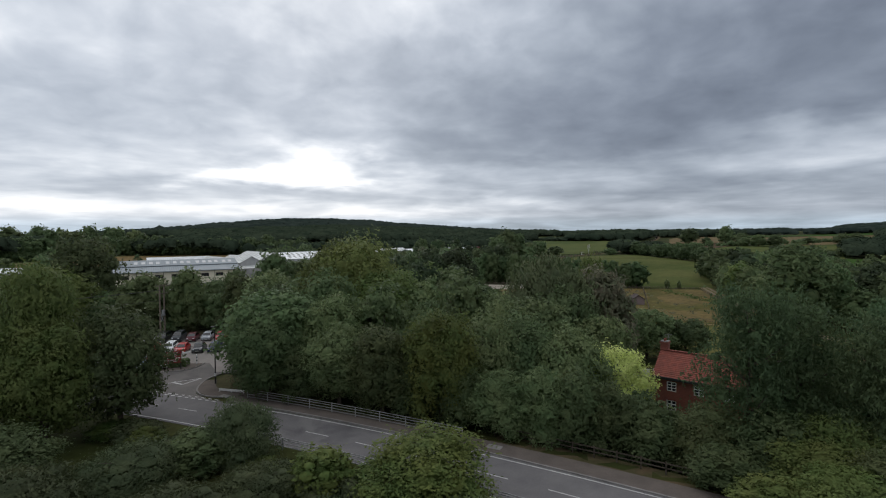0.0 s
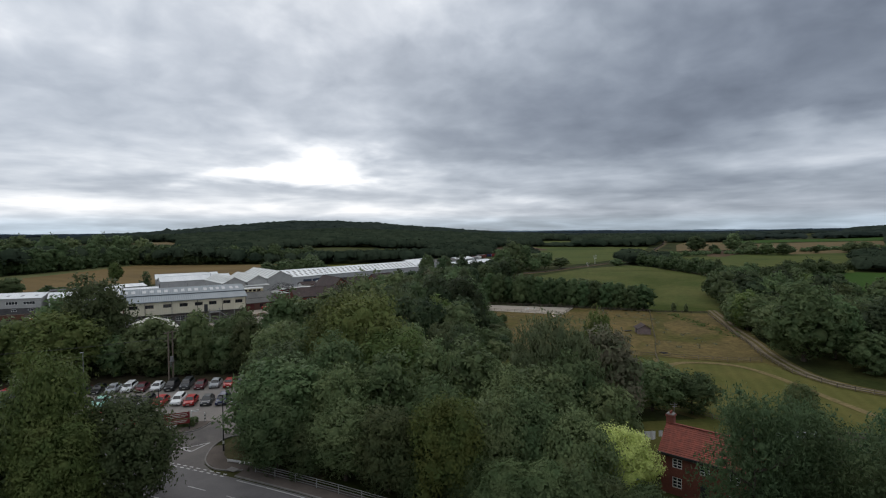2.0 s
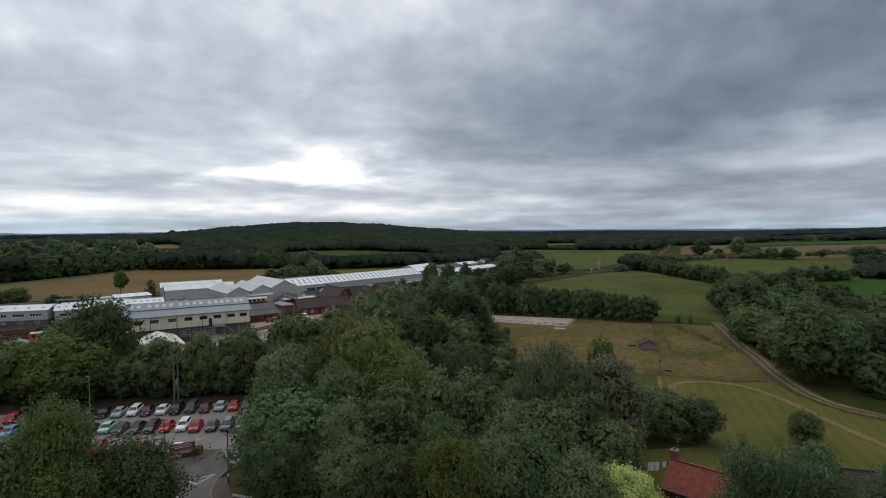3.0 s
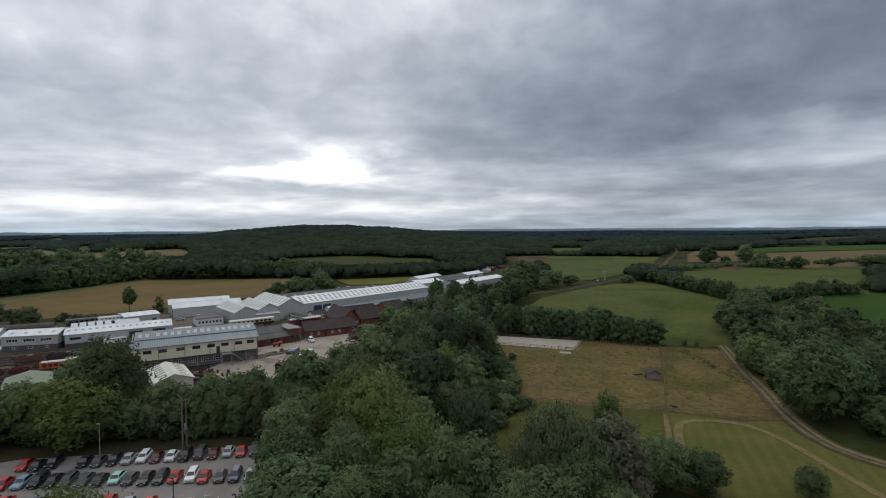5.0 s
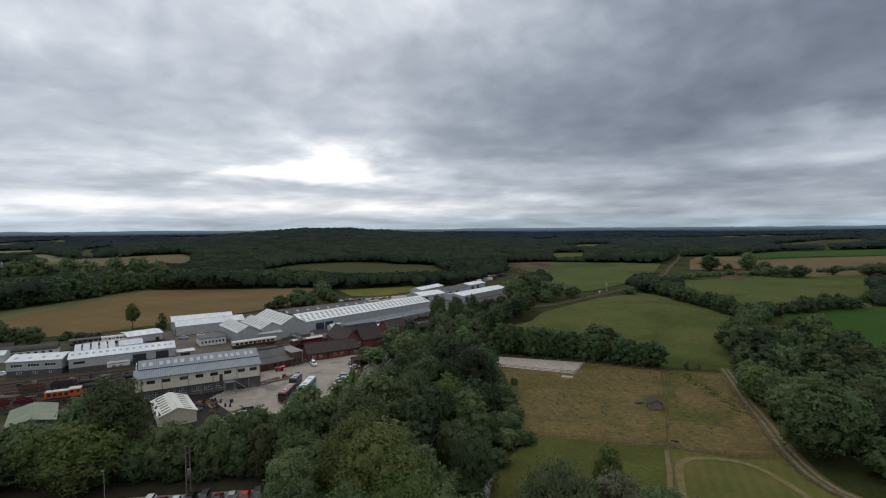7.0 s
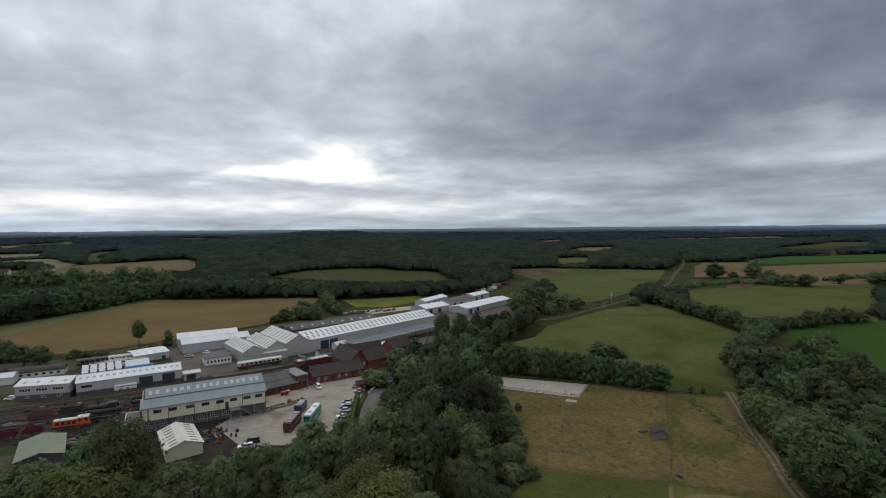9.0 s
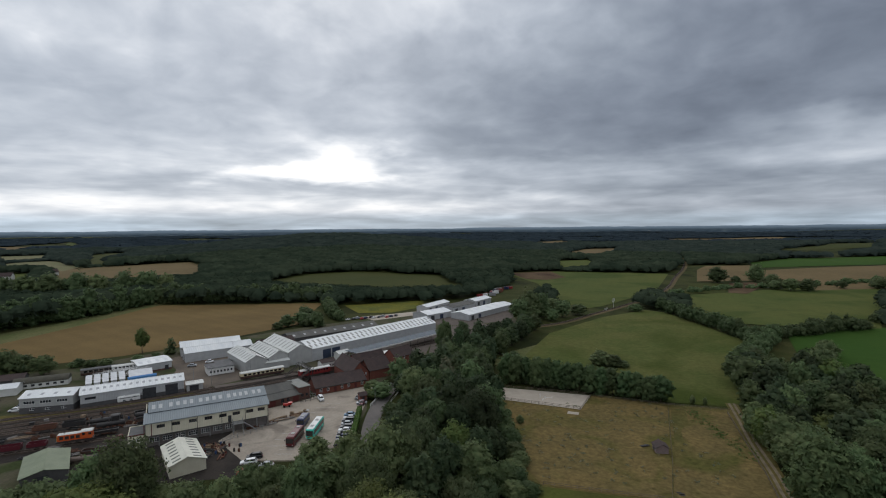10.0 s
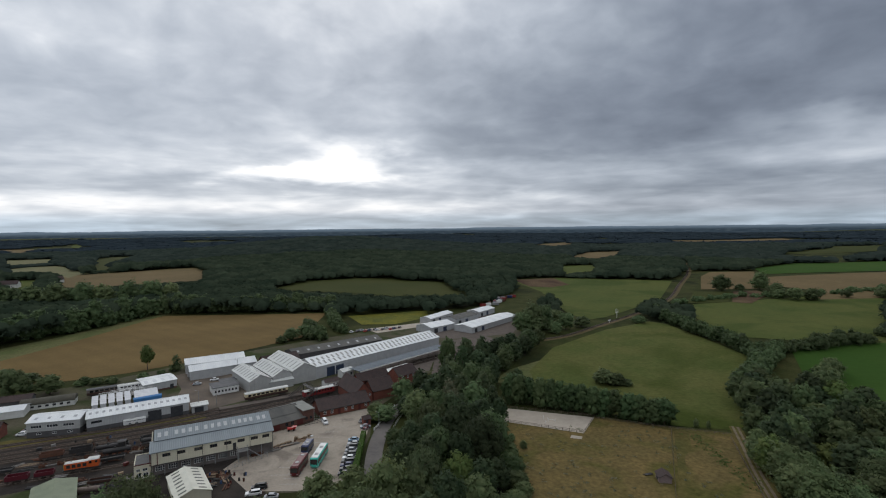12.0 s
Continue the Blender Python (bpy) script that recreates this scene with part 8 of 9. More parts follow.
carriage("pale carriage under repair on an isolated track", DARK_PAINT, WHITE_PAINT, PALE_ROOF, -162, 219, 36, 15)


# ---- steam engines and tenders in the dark yard ----
def steam_engine(label, x, y, turn, col, boiler=5.4):
    t = thing("steam_engine", label, "steam locomotive", at(x, y, turn, 0.38))
    part("running_plate", Shape().box(0, 9.0, -1.2, 1.2, 1.15, 1.3), DARK_PAINT, t)
    part("boiler", Shape().tube((0.8, 0, 2.15), (0.8 + boiler, 0, 2.15), 0.72, n=14), col, t)
    part("smokebox", Shape().tube((0.1, 0, 2.15), (0.8, 0, 2.15), 0.78, n=14), DARK_PAINT, t)
    part("chimney", Shape().tube((0.45, 0, 2.8), (0.45, 0, 3.7), 0.2, 0.24, 10), DARK_PAINT, t)
    part("dome", Shape().tube((3.4, 0, 2.8), (3.4, 0, 3.4), 0.3, 0.2, 10), col, t)
    part("cab", Shape().box(6.3, 8.4, -1.2, 1.2, 1.3, 3.2), col, t)
    part("cab_roof", arc_roof(2.3, 1.28, 3.2, 0.35), DARK_PAINT, t).location = (6.2, 0, 0)
    part("buffer_beam", Shape().box(-0.15, 0.0, -1.2, 1.2, 0.8, 1.3), RED_TRIM, t)
    for x_ in (1.6, 3.5, 5.4):
        for sy in (-1, 1):
            part("wheel", Shape().tube((x_, sy * 0.66, 0.72), (x_, sy * 0.8, 0.72), 0.72, n=14), RAIL, t)
    return t


steam_engine("sooty black steam locomotive on the loop line", -124.5, 157.2, 29.5, DARK_PAINT)
steam_engine("rusty black steam locomotive without a tender", -113.2, 163.4, 30, DARK_PAINT)

# ---- brick cottage and its garden ----
def chimney(x, y, turn, z0, z1, label, place_dz=0.0):
    t = thing("chimney", label, "chimney", pose(x, y, 0, 0, 0, turn))
    part("stack", Shape().box(-0.45, 0.45, -0.45, 0.45, z0, z1 - 0.4), BRICK, t)
    part("corbel", Shape().box(-0.54, 0.54, -0.54, 0.54, z1 - 0.4, z1 - 0.2), BRICK, t)
    part("cap", Shape().box(-0.46, 0.46, -0.46, 0.46, z1 - 0.2, z1 - 0.1), KERB, t)
    for sy in (-0.2, 0.2):
        part("pot", Shape().tube((0, sy, z1 - 0.1), (0, sy, z1 + 0.2), 0.12, 0.1, 8), RED_TILE, t)
    return t


HG = gz(28, 62)
cot = building("brick_cottage", "dark red brick cottage with orange-red clay tiles and white windows", 25.9, 60.8, -40, 10.5, 6.4, 5.0, 7.4, BRICK, RED_TILE, [("front", 1.3, 3.3, 1.1, 1.15, 1, 2), ("front", 4.3, 3.3, 1.1, 1.15, 1, 2), ("front", 7.4, 3.3, 1.1, 1.15, 1, 2), ("front", 1.3, 0.9, 1.1, 1.3, 1, 2), ("front", 7.4, 0.9, 1.1, 1.3, 1, 2)], [("front", 4.4, 1.0, 2.1, DARK_DOOR)], joinery=WHITE_PAINT, gutter=DARK_PAINT)
chimney(28.3, 63.6, -40, HG + 0.0, 6.1, "brick chimney stack with clay pots on the cottage gable")
building("brick_cottage", "second dark brick cottage wing with white windows", 37.0, 55.6, -14, 10.0, 6.6, 4.8, 7.0, BROWN_BRICK, ROOF_TILE, [("front", 1.2, 2.9, 1.2, 1.2, 1, 2), ("front", 4.8, 2.9, 1.2, 1.2, 1, 2), ("front", 1.2, 0.8, 1.2, 1.2, 1, 2), ("front", 7.8, 2.9, 1.0, 1.1, 1, 1)], [("front", 5.0, 1.0, 2.1, DARK_DOOR)], joinery=WHITE_PAINT)
building("brick_outhouse", "brick outhouse with a brown tiled gable", 50.5, 63.0, -14, 6.0, 5.0, 3.2, 5.2, BROWN_BRICK, ROOF_TILE, [("front", 2.0, 1.0, 1.0, 1.0, 1, 1)], joinery=WHITE_PAINT)


def conservatory():
    t = thing("conservatory", "white-framed conservatory with a ribbed glass roof", "conservatory", at(46.0, 66.5, 6))
    part("base", Shape().box(0, 7, 0, 0.2, -0.2, 0.6).box(0, 7, 4.2, 4.4, -0.2, 0.6).box(0, 0.2, 0.2, 4.2, -0.2, 0.6).box(6.8, 7, 0.2, 4.2, -0.2, 0.6), BROWN_BRICK, t)
    s = Shape()
    for k in range(8):
        x = 0.05 + 6.9 * k / 7
        s.box(x - 0.05, x + 0.05, 0.02, 0.12, 0.6, 2.2)
        a, c = Vector((x, 0.0, 2.2)), Vector((x, 4.4, 3.1))
        s.tube(a, c, 0.05, n=4)
    s.box(0, 7, 0, 0.12, 2.15, 2.28)
    part("glazing_bars", s, WHITE_PAINT, t)
    part("roof_glass", Shape().loft([[(0, 0, 2.2), (7, 0, 2.2), (7, 4.4, 3.1), (0, 4.4, 3.1)], [(0, 0, 2.23), (7, 0, 2.23), (7, 4.4, 3.13), (0, 4.4, 3.13)]]), glass("greyish_roof_glass", (0.16, 0.18, 0.2)), t)
    return t


conservatory()


def washing_line():
    t = thing("washing_line", "washing line hung with pale sheets and dark clothes", "washing line", at(26.6, 73.6, 6))
    for x in (0, 9):
        part("post", Shape().tube((x, 0, -0.1), (x, 0, 2.2), 0.05), TIMBER, t)
    part("line", Shape().tube((0, 0, 2.1), (9, 0, 2.1), 0.012, n=4), DARK_PAINT, t)
    cloth = [surface("white_sheet_cloth", (0.66, 0.66, 0.66), None, 0.9), surface("dark_cloth", (0.03, 0.03, 0.045), None, 0.9)]
    for k, (x, w, h, c) in enumerate(((0.5, 1.6, 1.0, 0), (2.3, 1.8, 1.3, 0), (4.6, 0.6, 0.9, 0), (5.4, 0.6, 1.0, 1), (6.2, 0.5, 0.9, 1), (7.0, 0.8, 0.7, 1), (8.0, 0.5, 0.8, 1))):
        n, r = 8, []
        for z in (2.1, 2.1 - h):
            r.append([(x + w * j / n, 0.06 * math.sin(j * 1.7 + k) * (2.1 - z + 0.2), z) for j in range(n + 1)])
        s = Shape()
        for j in range(n):
            s.face([r[1][j], r[1][j + 1], r[0][j + 1], r[0][j]])
            s.face([(p[0], p[1] + 0.012, p[2]) for p in (r[0][j], r[0][j + 1], r[1][j + 1], r[1][j])])
        part("laundry", s, cloth[c], t)
    return t


washing_line()
solid("aerial_mast", Shape().tube((0, 0, 0), (0, 0, 9.0), 0.04, 0.025, 6).box(-0.5, 0.5, -0.02, 0.02, 8.7, 8.74).box(-0.35, 0.35, -0.02, 0.02, 8.4, 8.44), STEEL, "thin aerial mast beside the cottage chimney", "mast", at(30.0, 66.5))
solid("covered_boat", Shape().loft([[(0, -0.3, 0.3), (4.5, -0.9, 0.3), (4.5, 0.9, 0.3), (0, 0.3, 0.3)], [(0.2, -0.2, 1.0), (4.4, -0.7, 1.3), (4.4, 0.7, 1.3), (0.2, 0.2, 1.0)]]), COVER, "white tarpaulin over a low load in the garden", "cover", at(54.0, 70.4, 10, 0.0))


SHED_BLUE = surface("blue_painted_boards", (0.035, 0.075, 0.200), (0.028, 0.060, 0.160), 0.6, 1.0, 7.0, contrast=0.12)
building("garden_shed", "small blue boarded shed with a grey felt roof", 56.6, 66.6, 10, 3.2, 2.4, 2.0, 2.7, SHED_BLUE, FELT, (), [("front", 1.1, 0.9, 1.8, DARK_DOOR)], category="shed")


# ---- fences ----
def post_fence(name, label, line, spacing, h, rails, mat, post=0.09, pier=None, group="", rail_h=0.09, rail_t=0.045):
    pts = resample(line, spacing)
    t = thing(name, label, "fence", pose(0, 0, 0), group)
    post_mesh = Shape().box(-post / 2, post / 2, -post / 2, post / 2, -0.3, h).mesh("post", mat)
    for i, (x, y) in enumerate(pts):
        o = new("post", post_mesh)
        o.parent = t
        o.matrix_basis = at(x, y, 0, 0.0)
    for z in rails:
        for (x0, y0), (x1, y1) in zip(pts, pts[1:]):
            ln, a = math.hypot(x1 - x0, y1 - y0), math.atan2(y1 - y0, x1 - x0)
            za, zb = gz(x0, y0) + z, gz(x1, y1) + z
            s = Shape().box(0, math.hypot(ln, zb - za), -rail_t / 2, rail_t / 2, -rail_h / 2, rail_h / 2)
            o = part("rail", s, mat, t)
            o.matrix_basis = pose(x0, y0, za, 0, -math.degrees(math.atan2(zb - za, ln)), math.degrees(a))
    return t


RAILING = [(x, float(road_y(x)) + 5.8) for x in np.linspace(-23.8, 1.7, 10)]
post_fence("road_railing", "pale steel railing along the footway", RAILING, 3.4, 1.25, (0.35, 0.65, 0.95, 1.2), STEEL, 0.09, rail_h=0.06, rail_t=0.05)
NEAR_RAILING = [(x, float(road_y(x)) - 4.6) for x in np.linspace(-18.0, 6.0, 9)]
post_fence("road_railing", "steel railing along the near side of the road", NEAR_RAILING, 3.4, 1.15, (0.35, 0.65, 0.95, 1.12), STEEL, 0.09, rail_h=0.06, rail_t=0.05)
post_fence("corner_barrier", "white board barrier at the junction green", [(-28.4, 62.7), (-25.0, 61.8)], 1.7, 0.55, (0.42,), WHITE_PAINT, 0.1, rail_h=0.28)
post_fence("arena_fence", "timber post fence round the riding arena", [(13.0, 200.2), (43.2, 189.0), (51.1, 205.3), (15.1, 215.2), (12.4, 208), (13.0, 200.2)], 2.6, 1.3, (0.7, 1.2), TIMBER, 0.12)
post_fence("paddock_fence", "thin post and rail fence dividing the paddocks", [(77.2, 193), (59.3, 144), (52.0, 126), (46.5, 108), (42, 92)], 3.2, 1.15, (0.6, 1.05), TIMBER, 0.09)
post_fence("paddock_fence", "timber fence across the foot of the paddocks", [(20.6, 132.8), (38, 128.7), (52, 125.6), (67, 120.4), (75, 120.2)], 3.2, 1.15, (0.6, 1.05), TIMBER, 0.09)
post_fence("paddock_fence", "timber fence along the top of the paddocks", [(51.5, 204), (77, 194.5), (98, 188.5)], 3.2, 1.15, (0.6, 1.05), TIMBER, 0.09)
post_fence("track_fence", "timber fence beside the farm track", [(96, 186), (88.5, 160), (83, 140), (78.3, 126), (75.4, 110), (77.5, 100), (85, 91.5)], 3.2, 1.15, (0.5, 0.85, 1.1), TIMBER, 0.1)
post_fence("garden_fence", "pale post and rail fence behind the cottage", [(42, 86), (46, 81), (50, 77.2), (58, 70.5), (64, 66)], 2.6, 1.1, (0.55, 1.0), TIMBER, 0.1)
post_fence("lane_fence", "white rail fence beside the station lane", [(-31.4, 205), (-33.0, 194), (-35.4, 180)], 2.4, 1.1, (0.35, 0.7, 1.0), WHITE_PAINT, 0.12, rail_h=0.14)
post_fence("lane_fence", "white rail fence on the river side of the lane", [(-26.6, 203), (-27.4, 192), (-28.6, 183)], 2.4, 1.0, (0.5, 0.95), WHITE_PAINT, 0.1)
post_fence("verge_fence", "low timber fence hidden in the verge", [(x, float(road_y(x)) + 9.2) for x in (5, 10, 15, 20)], 1.8, 1.0, (0.45, 0.85), BARK, 0.09)
post_fence("yard_fence", "grey steel palisade beside the brick shed", [(-63.0, 189.2), (-59.0, 190.6)], 1.0, 1.6, (0.5, 1.4), STEEL, 0.08)
post_fence("yard_fence", "dark steel fence along the works yard", [(-66.5, 158), (-72.0, 151.5), (-75.0, 148)], 2.0, 1.6, (0.5, 1.0, 1.5), STEEL, 0.1)


def clipped_hedge(label, line, width, h, leaf, n):
    p, d = [], []
    for (x0, y0), (x1, y1) in zip(line, line[1:]):
        ln, a = math.hypot(x1 - x0, y1 - y0), math.atan2(y1 - y0, x1 - x0)
        k = int(n * ln)
        u, s = rng.uniform(0, ln, k), rng.uniform(-0.5 * width - h, 0.5 * width + h, k)
        top = np.abs(s) < width / 2
        off = np.where(top, s, np.sign(s) * width / 2)
        z = np.where(top, h, h - (np.abs(s) - width / 2)) + rng.normal(0, 0.05, k)
        off = off + rng.normal(0, 0.05, k)
        x, y = x0 + u * math.cos(a) - off * math.sin(a), y0 + u * math.sin(a) + off * math.cos(a)
        p.append(np.stack([x, y, terrain(x, y) + z], -1))
        d.append(np.stack([np.where(top, 0, -np.sign(s) * math.sin(a)), np.where(top, 0, np.sign(s) * math.cos(a)), np.where(top, 1.0, 0.2)], -1))
    v = leaves(np.concatenate(p), np.concatenate(d), 0.22, 0, 0.4)
    return tagged(new("clipped_hedge", leaf_mesh("clipped_hedge", v, leaf, None, np.concatenate(d))), label, "hedge")


clipped_hedge("bright green clipped hedge along the yard", [(-38.4, 176), (-36.8, 163), (-34.6, 143)], 1.5, 1.7, LEAF_BRIGHT, 260)
clipped_hedge("low dark planting at the car park entrance", [(-42.6, 74.6), (-40.6, 75.0), (-38.8, 75.2)], 1.4, 1.1, LEAF_ASH, 220)
clipped_hedge("dark hedge between car park and road", [(-96, 69.0), (-76, 68.0), (-60, 67.4), (-48, 68.6)], 1.8, 1.3, LEAF_OAK, 120)

# ---- street furniture ----
def street_lamp(x, y, h, label, mat, arm=0.0):
    t = thing("street_lamp", label, "lamp post", at(x, y, 200), "lamp posts")
    part("post", Shape().tube((0, 0, -0.1), (0, 0, 1.2), 0.11, 0.11, 10).tube((0, 0, 1.2), (0, 0, h), 0.085, 0.06, 8), mat, t)
    part("collar", Shape().tube((0, 0, 1.15), (0, 0, 1.55), 0.12, n=10), WHITE_PAINT if mat == DARK_PAINT else mat, t)
    if arm:
        part("arm", Shape().tube((0, 0, h), (arm, 0, h + 0.15), 0.04, n=6), mat, t)
    part("lantern", Shape().box(arm - 0.1, arm + 0.45, -0.12, 0.12, h + 0.05, h + 0.2), mat, t)
    return t


street_lamp(-30.4, 66.0, 7.6, "tall black lamp post with a white band at the junction", DARK_PAINT)
street_lamp(-43.4, 73.4, 6.0, "black lamp post at the car park entrance", DARK_PAINT)
street_lamp(-67.4, 90.6, 7.5, "slim grey lamp post behind the parked cars", STEEL)
street_lamp(-28.2, 88.5, 4.0, "short lamp post beside the trees", DARK_PAINT)
for x_, y_, h_ in ((-60.2, 187.5, 6.0), (-33.8, 181.5, 6.5), (-113, 200, 8.0), (-108, 205, 7.5), (-96, 216, 8.0), (-60, 243, 8), (-120, 250, 8.0)):
    street_lamp(x_, y_, h_, "slim grey yard lamp post", STEEL, 0.8)


def pole_with_wires():
    t = thing("power_pole", "twin timber power pole with transformer and cross-arms", "power pole", at(-54.3, 96.2, 66), "power poles")
    for x in (-0.45, 0.45):
        part("pole", Shape().tube((x, 0, -0.3), (x, 0, 10.4), 0.17, 0.13, 9), TIMBER, t)
    for z in (8.6, 10.1):
        part("cross_arm", Shape().box(-1.3, 1.3, -0.08, 0.08, z, z + 0.14), TIMBER, t)
    part("brace", Shape().tube((-0.45, 0, 3.0), (0.45, 0, 4.6), 0.05, n=6).tube((0.45, 0, 3.0), (-0.45, 0, 4.6), 0.05, n=6), STEEL, t)
    part("transformer", Shape().tube((0, -0.3, 4.6), (0, -0.3, 5.5), 0.3, n=12).box(-0.4, 0.4, -0.4, 0, 4.4, 4.6), STEEL, t, "grey transformer drum")
    for x in (-1.1, 0, 1.1):
        part("insulator", Shape().tube((x, 0, 10.24), (x, 0, 10.5), 0.06, 0.04, 8), DARK_PAINT, t)
    return t


pole_with_wires()
for k_, dz_ in enumerate((9.5, 9.4, 7.4)):
    c_ = bpy.data.curves.new("overhead_wire", "CURVE")
    c_.dimensions, c_.bevel_depth = "3D", 0.02
    sp_ = c_.splines.new("POLY")
    sp_.points.add(20)
    for i_ in range(21):
        u_ = i_ / 20
        x_, y_ = -53.8 - 66 * u_, 95.4 - 14 * u_ + (k_ - 1) * 0.9
        sp_.points[i_].co = (x_, y_, dz_ - 6.0 * u_ * (1 - u_) - 0.6 * u_, 1)
    c_.materials.append(DARK_PAINT)
    tagged(new("overhead_wire", c_), "thin overhead wire sagging past the trees", "wire", "overhead wires")
solid("power_pole", Shape().tube((0, 0, -0.3), (0, 0, 9.3), 0.16, 0.11, 9).box(-1.1, 1.1, -0.07, 0.07, 8.8, 8.94), BARK, "timber power pole beyond the car park", "power pole", at(-120, 81.5), "power poles")


def notice_board():
    t = thing("notice_board", "dark red two-panel notice board with pale lettering bars", "sign", at(-42.0, 72.2, 24))
    red = surface("dark_red_sign_paint", (0.20, 0.022, 0.022), None, 0.6, 1.0, 8)
    for x in (0.1, 3.3):
        part("post", Shape().box(x - 0.06, x + 0.06, -0.06, 0.06, -0.1, 2.9), DARK_PAINT, t)
    part("board", Shape().box(0, 3.4, -0.12, -0.06, 1.9, 2.8), red, t)
    part("board", Shape().box(0, 3.4, -0.12, -0.06, 1.1, 1.75), red, t)
    for z, w in ((2.55, 2.6), (2.3, 2.9), (2.08, 2.2), (1.52, 2.8), (1.3, 2.4)):
        part("lettering_bar", Shape().box(1.7 - w / 2, 1.7 + w / 2, -0.135, -0.12, z, z + 0.1), PLATE, t)
    return t


notice_board()


def finger_post(x, y, turn, h, label, band=False):
    t = thing("sign_post", label, "sign", at(x, y, turn), "sign posts")
    part("post", Shape().tube((0, 0, -0.1), (0, 0, h), 0.08, n=8), WHITE_PAINT, t)
    if band:
        for z in (h * 0.3, h * 0.65):
            part("band", Shape().tube((0, 0, z), (0, 0, z + h * 0.16), 0.085, n=8), DARK_PAINT, t)
    else:
        part("arm", Shape().box(0.05, 1.1, -0.03, 0.03, h - 0.35, h - 0.1), WHITE_PAINT, t)
    return t


finger_post(-39.8, 75.8, 30, 2.2, "white finger post at the entrance")
finger_post(-38.1, 76.6, 0, 1.5, "black and white banded post", True)
finger_post(-36.2, 80.6, 0, 1.4, "black and white banded post by the cars", True)
board = thing("pavement_sign", "white-framed folding pavement sign", "sign", at(-34.8, 80.9, 10))
for s_ in (-1, 1):
    part("panel", Shape().box(-0.45, 0.45, -0.02, 0.02, 0, 1.2, 0, pose(0, s_ * 0.22, 0.05, s_ * 12)), WHITE_PAINT, board)
    part("poster", Shape().box(-0.32, 0.32, -0.03 if s_ < 0 else 0.02, -0.02 if s_ < 0 else 0.03, 0.2, 1.05, 0, pose(0, s_ * 0.22, 0.05, s_ * 12)), DARK_PAINT, board)
solid("field_shelter_sign", Shape().box(-0.4, 0.4, -0.03, 0.03, 0.9, 1.3).box(-0.04, 0.04, -0.04, 0.04, 0, 0.9), WHITE_PAINT, "small white notice on a post by the entrance", "sign", at(-34.0, 84.0, 20))

# ---- in the fields ----
def tussocks(label, spots, leaf):
    """Clumps of coarse weeds standing in the grass."""
    v, out = [], []
    for x, y, w in spots:
        k = 9
        p = np.stack([x + rng.normal(0, w, k), y + rng.normal(0, w, k), np.zeros(k)], -1)
        p[:, 2] = terrain(p[:, 0], p[:, 1]) + rng.uniform(0.15, 0.5, k)
        v.append(leaves(p, np.tile([0.0, -0.3, 0.8], (k, 1)), 0.34, 0, 0.5, 0.5))
        out.append(np.tile([0.0, -0.2, 1.0], (k, 1)))
    return tagged(new("weed_tussocks", leaf_mesh("weed_tussocks", np.concatenate(v), leaf, None, np.concatenate(out))), label, "weeds", "", "stuff")


WEED_LINE = curve_through([(83, 188), (83.5, 178), (84, 166), (86, 158), (86, 150)], 0.5)
tussocks("dark line of coarse weeds across the dry paddock", [(x + float(rng.normal(0, 1.6)), y + float(rng.normal(0, 1.0)), 0.5) for x, y in WEED_LINE], LEAF_OLIVE)
tussocks("scattered brown tussocks in the dry paddock", [(float(rng.uniform(16, 74)), float(rng.uniform(134, 196)), 0.45) for _ in range(130)], LEAF_PINK)
shelter = building("field_shelter", "small boarded pony shelter with brown roof", 61.4, 152.2, 86, 3.8, 3.7, 1.9, 2.9, PINK_BOARD, ROOF_TILE, (), [("back", 0.8, 1.4, 1.6, DARK_DOOR)], category="shed")
timber_pile(56.4, 157.5, 20, 6, 2.4, SCRAP[2], "dark feed troughs beside the shelter")
timber_pile(55.5, 129.0, 0, 5, 1.2, SCRAP[2], "dark water trough by the fence")
for x_, y_ in ((30, 203), (33, 201), (31, 199.6)):
    s_ = Shape().tube((-1.5, 0, 0.5), (1.5, 0, 0.5), 0.05, n=6)
    for q_ in (-1.5, 1.5):
        s_.box(q_ - 0.05, q_ + 0.05, -0.05, 0.05, 0, 1.1)
    solid("riding_jump", s_, WHITE_PAINT, "small white riding jump in the arena", "jump", at(x_, y_, rng.uniform(0, 180), 0.22), "riding jumps")


def signal(x, y, h):
    t = thing("semaphore_signal", "white railway semaphore signal post", "signal", at(x, y, 40), "railway signals")
    part("post", Shape().tube((0, 0, -0.2), (0, 0, h), 0.14, 0.1, 8), WHITE_PAINT, t)
    part("bracket", Shape().box(-1.8, 1.8, -0.08, 0.08, h * 0.62, h * 0.62 + 0.16), WHITE_PAINT, t)
    for sx in (-1.6, 1.6):
        part("doll", Shape().tube((sx, 0, h * 0.62), (sx, 0, h * 0.95), 0.09, n=6), WHITE_PAINT, t)
        part("arm", Shape().box(sx, sx + 1.2, -0.03, 0.03, h * 0.85, h * 0.85 + 0.28), RED_TRIM, t)
    return t


signal(119, 409, 8.0)
signal(108, 390, 3.0)
# stacked containers and vehicles beyond the works
for k_ in range(16):
    c_ = (CRIMSON, WHITE_PAINT, STEEL, SCRAP[0], CAR_PAINT["blue"])[k_ % 5]
    s_ = Shape().box(-3, 3, -1.2, 1.2, 0, 2.5)
    solid("storage_container", s_, c_, "ribbed steel container in the far scrap yard", "container", at(18 + 1.4 * k_ + rng.normal(0, 3), 470 + 3.6 * k_, rng.uniform(0, 180), 0.3), "storage containers")
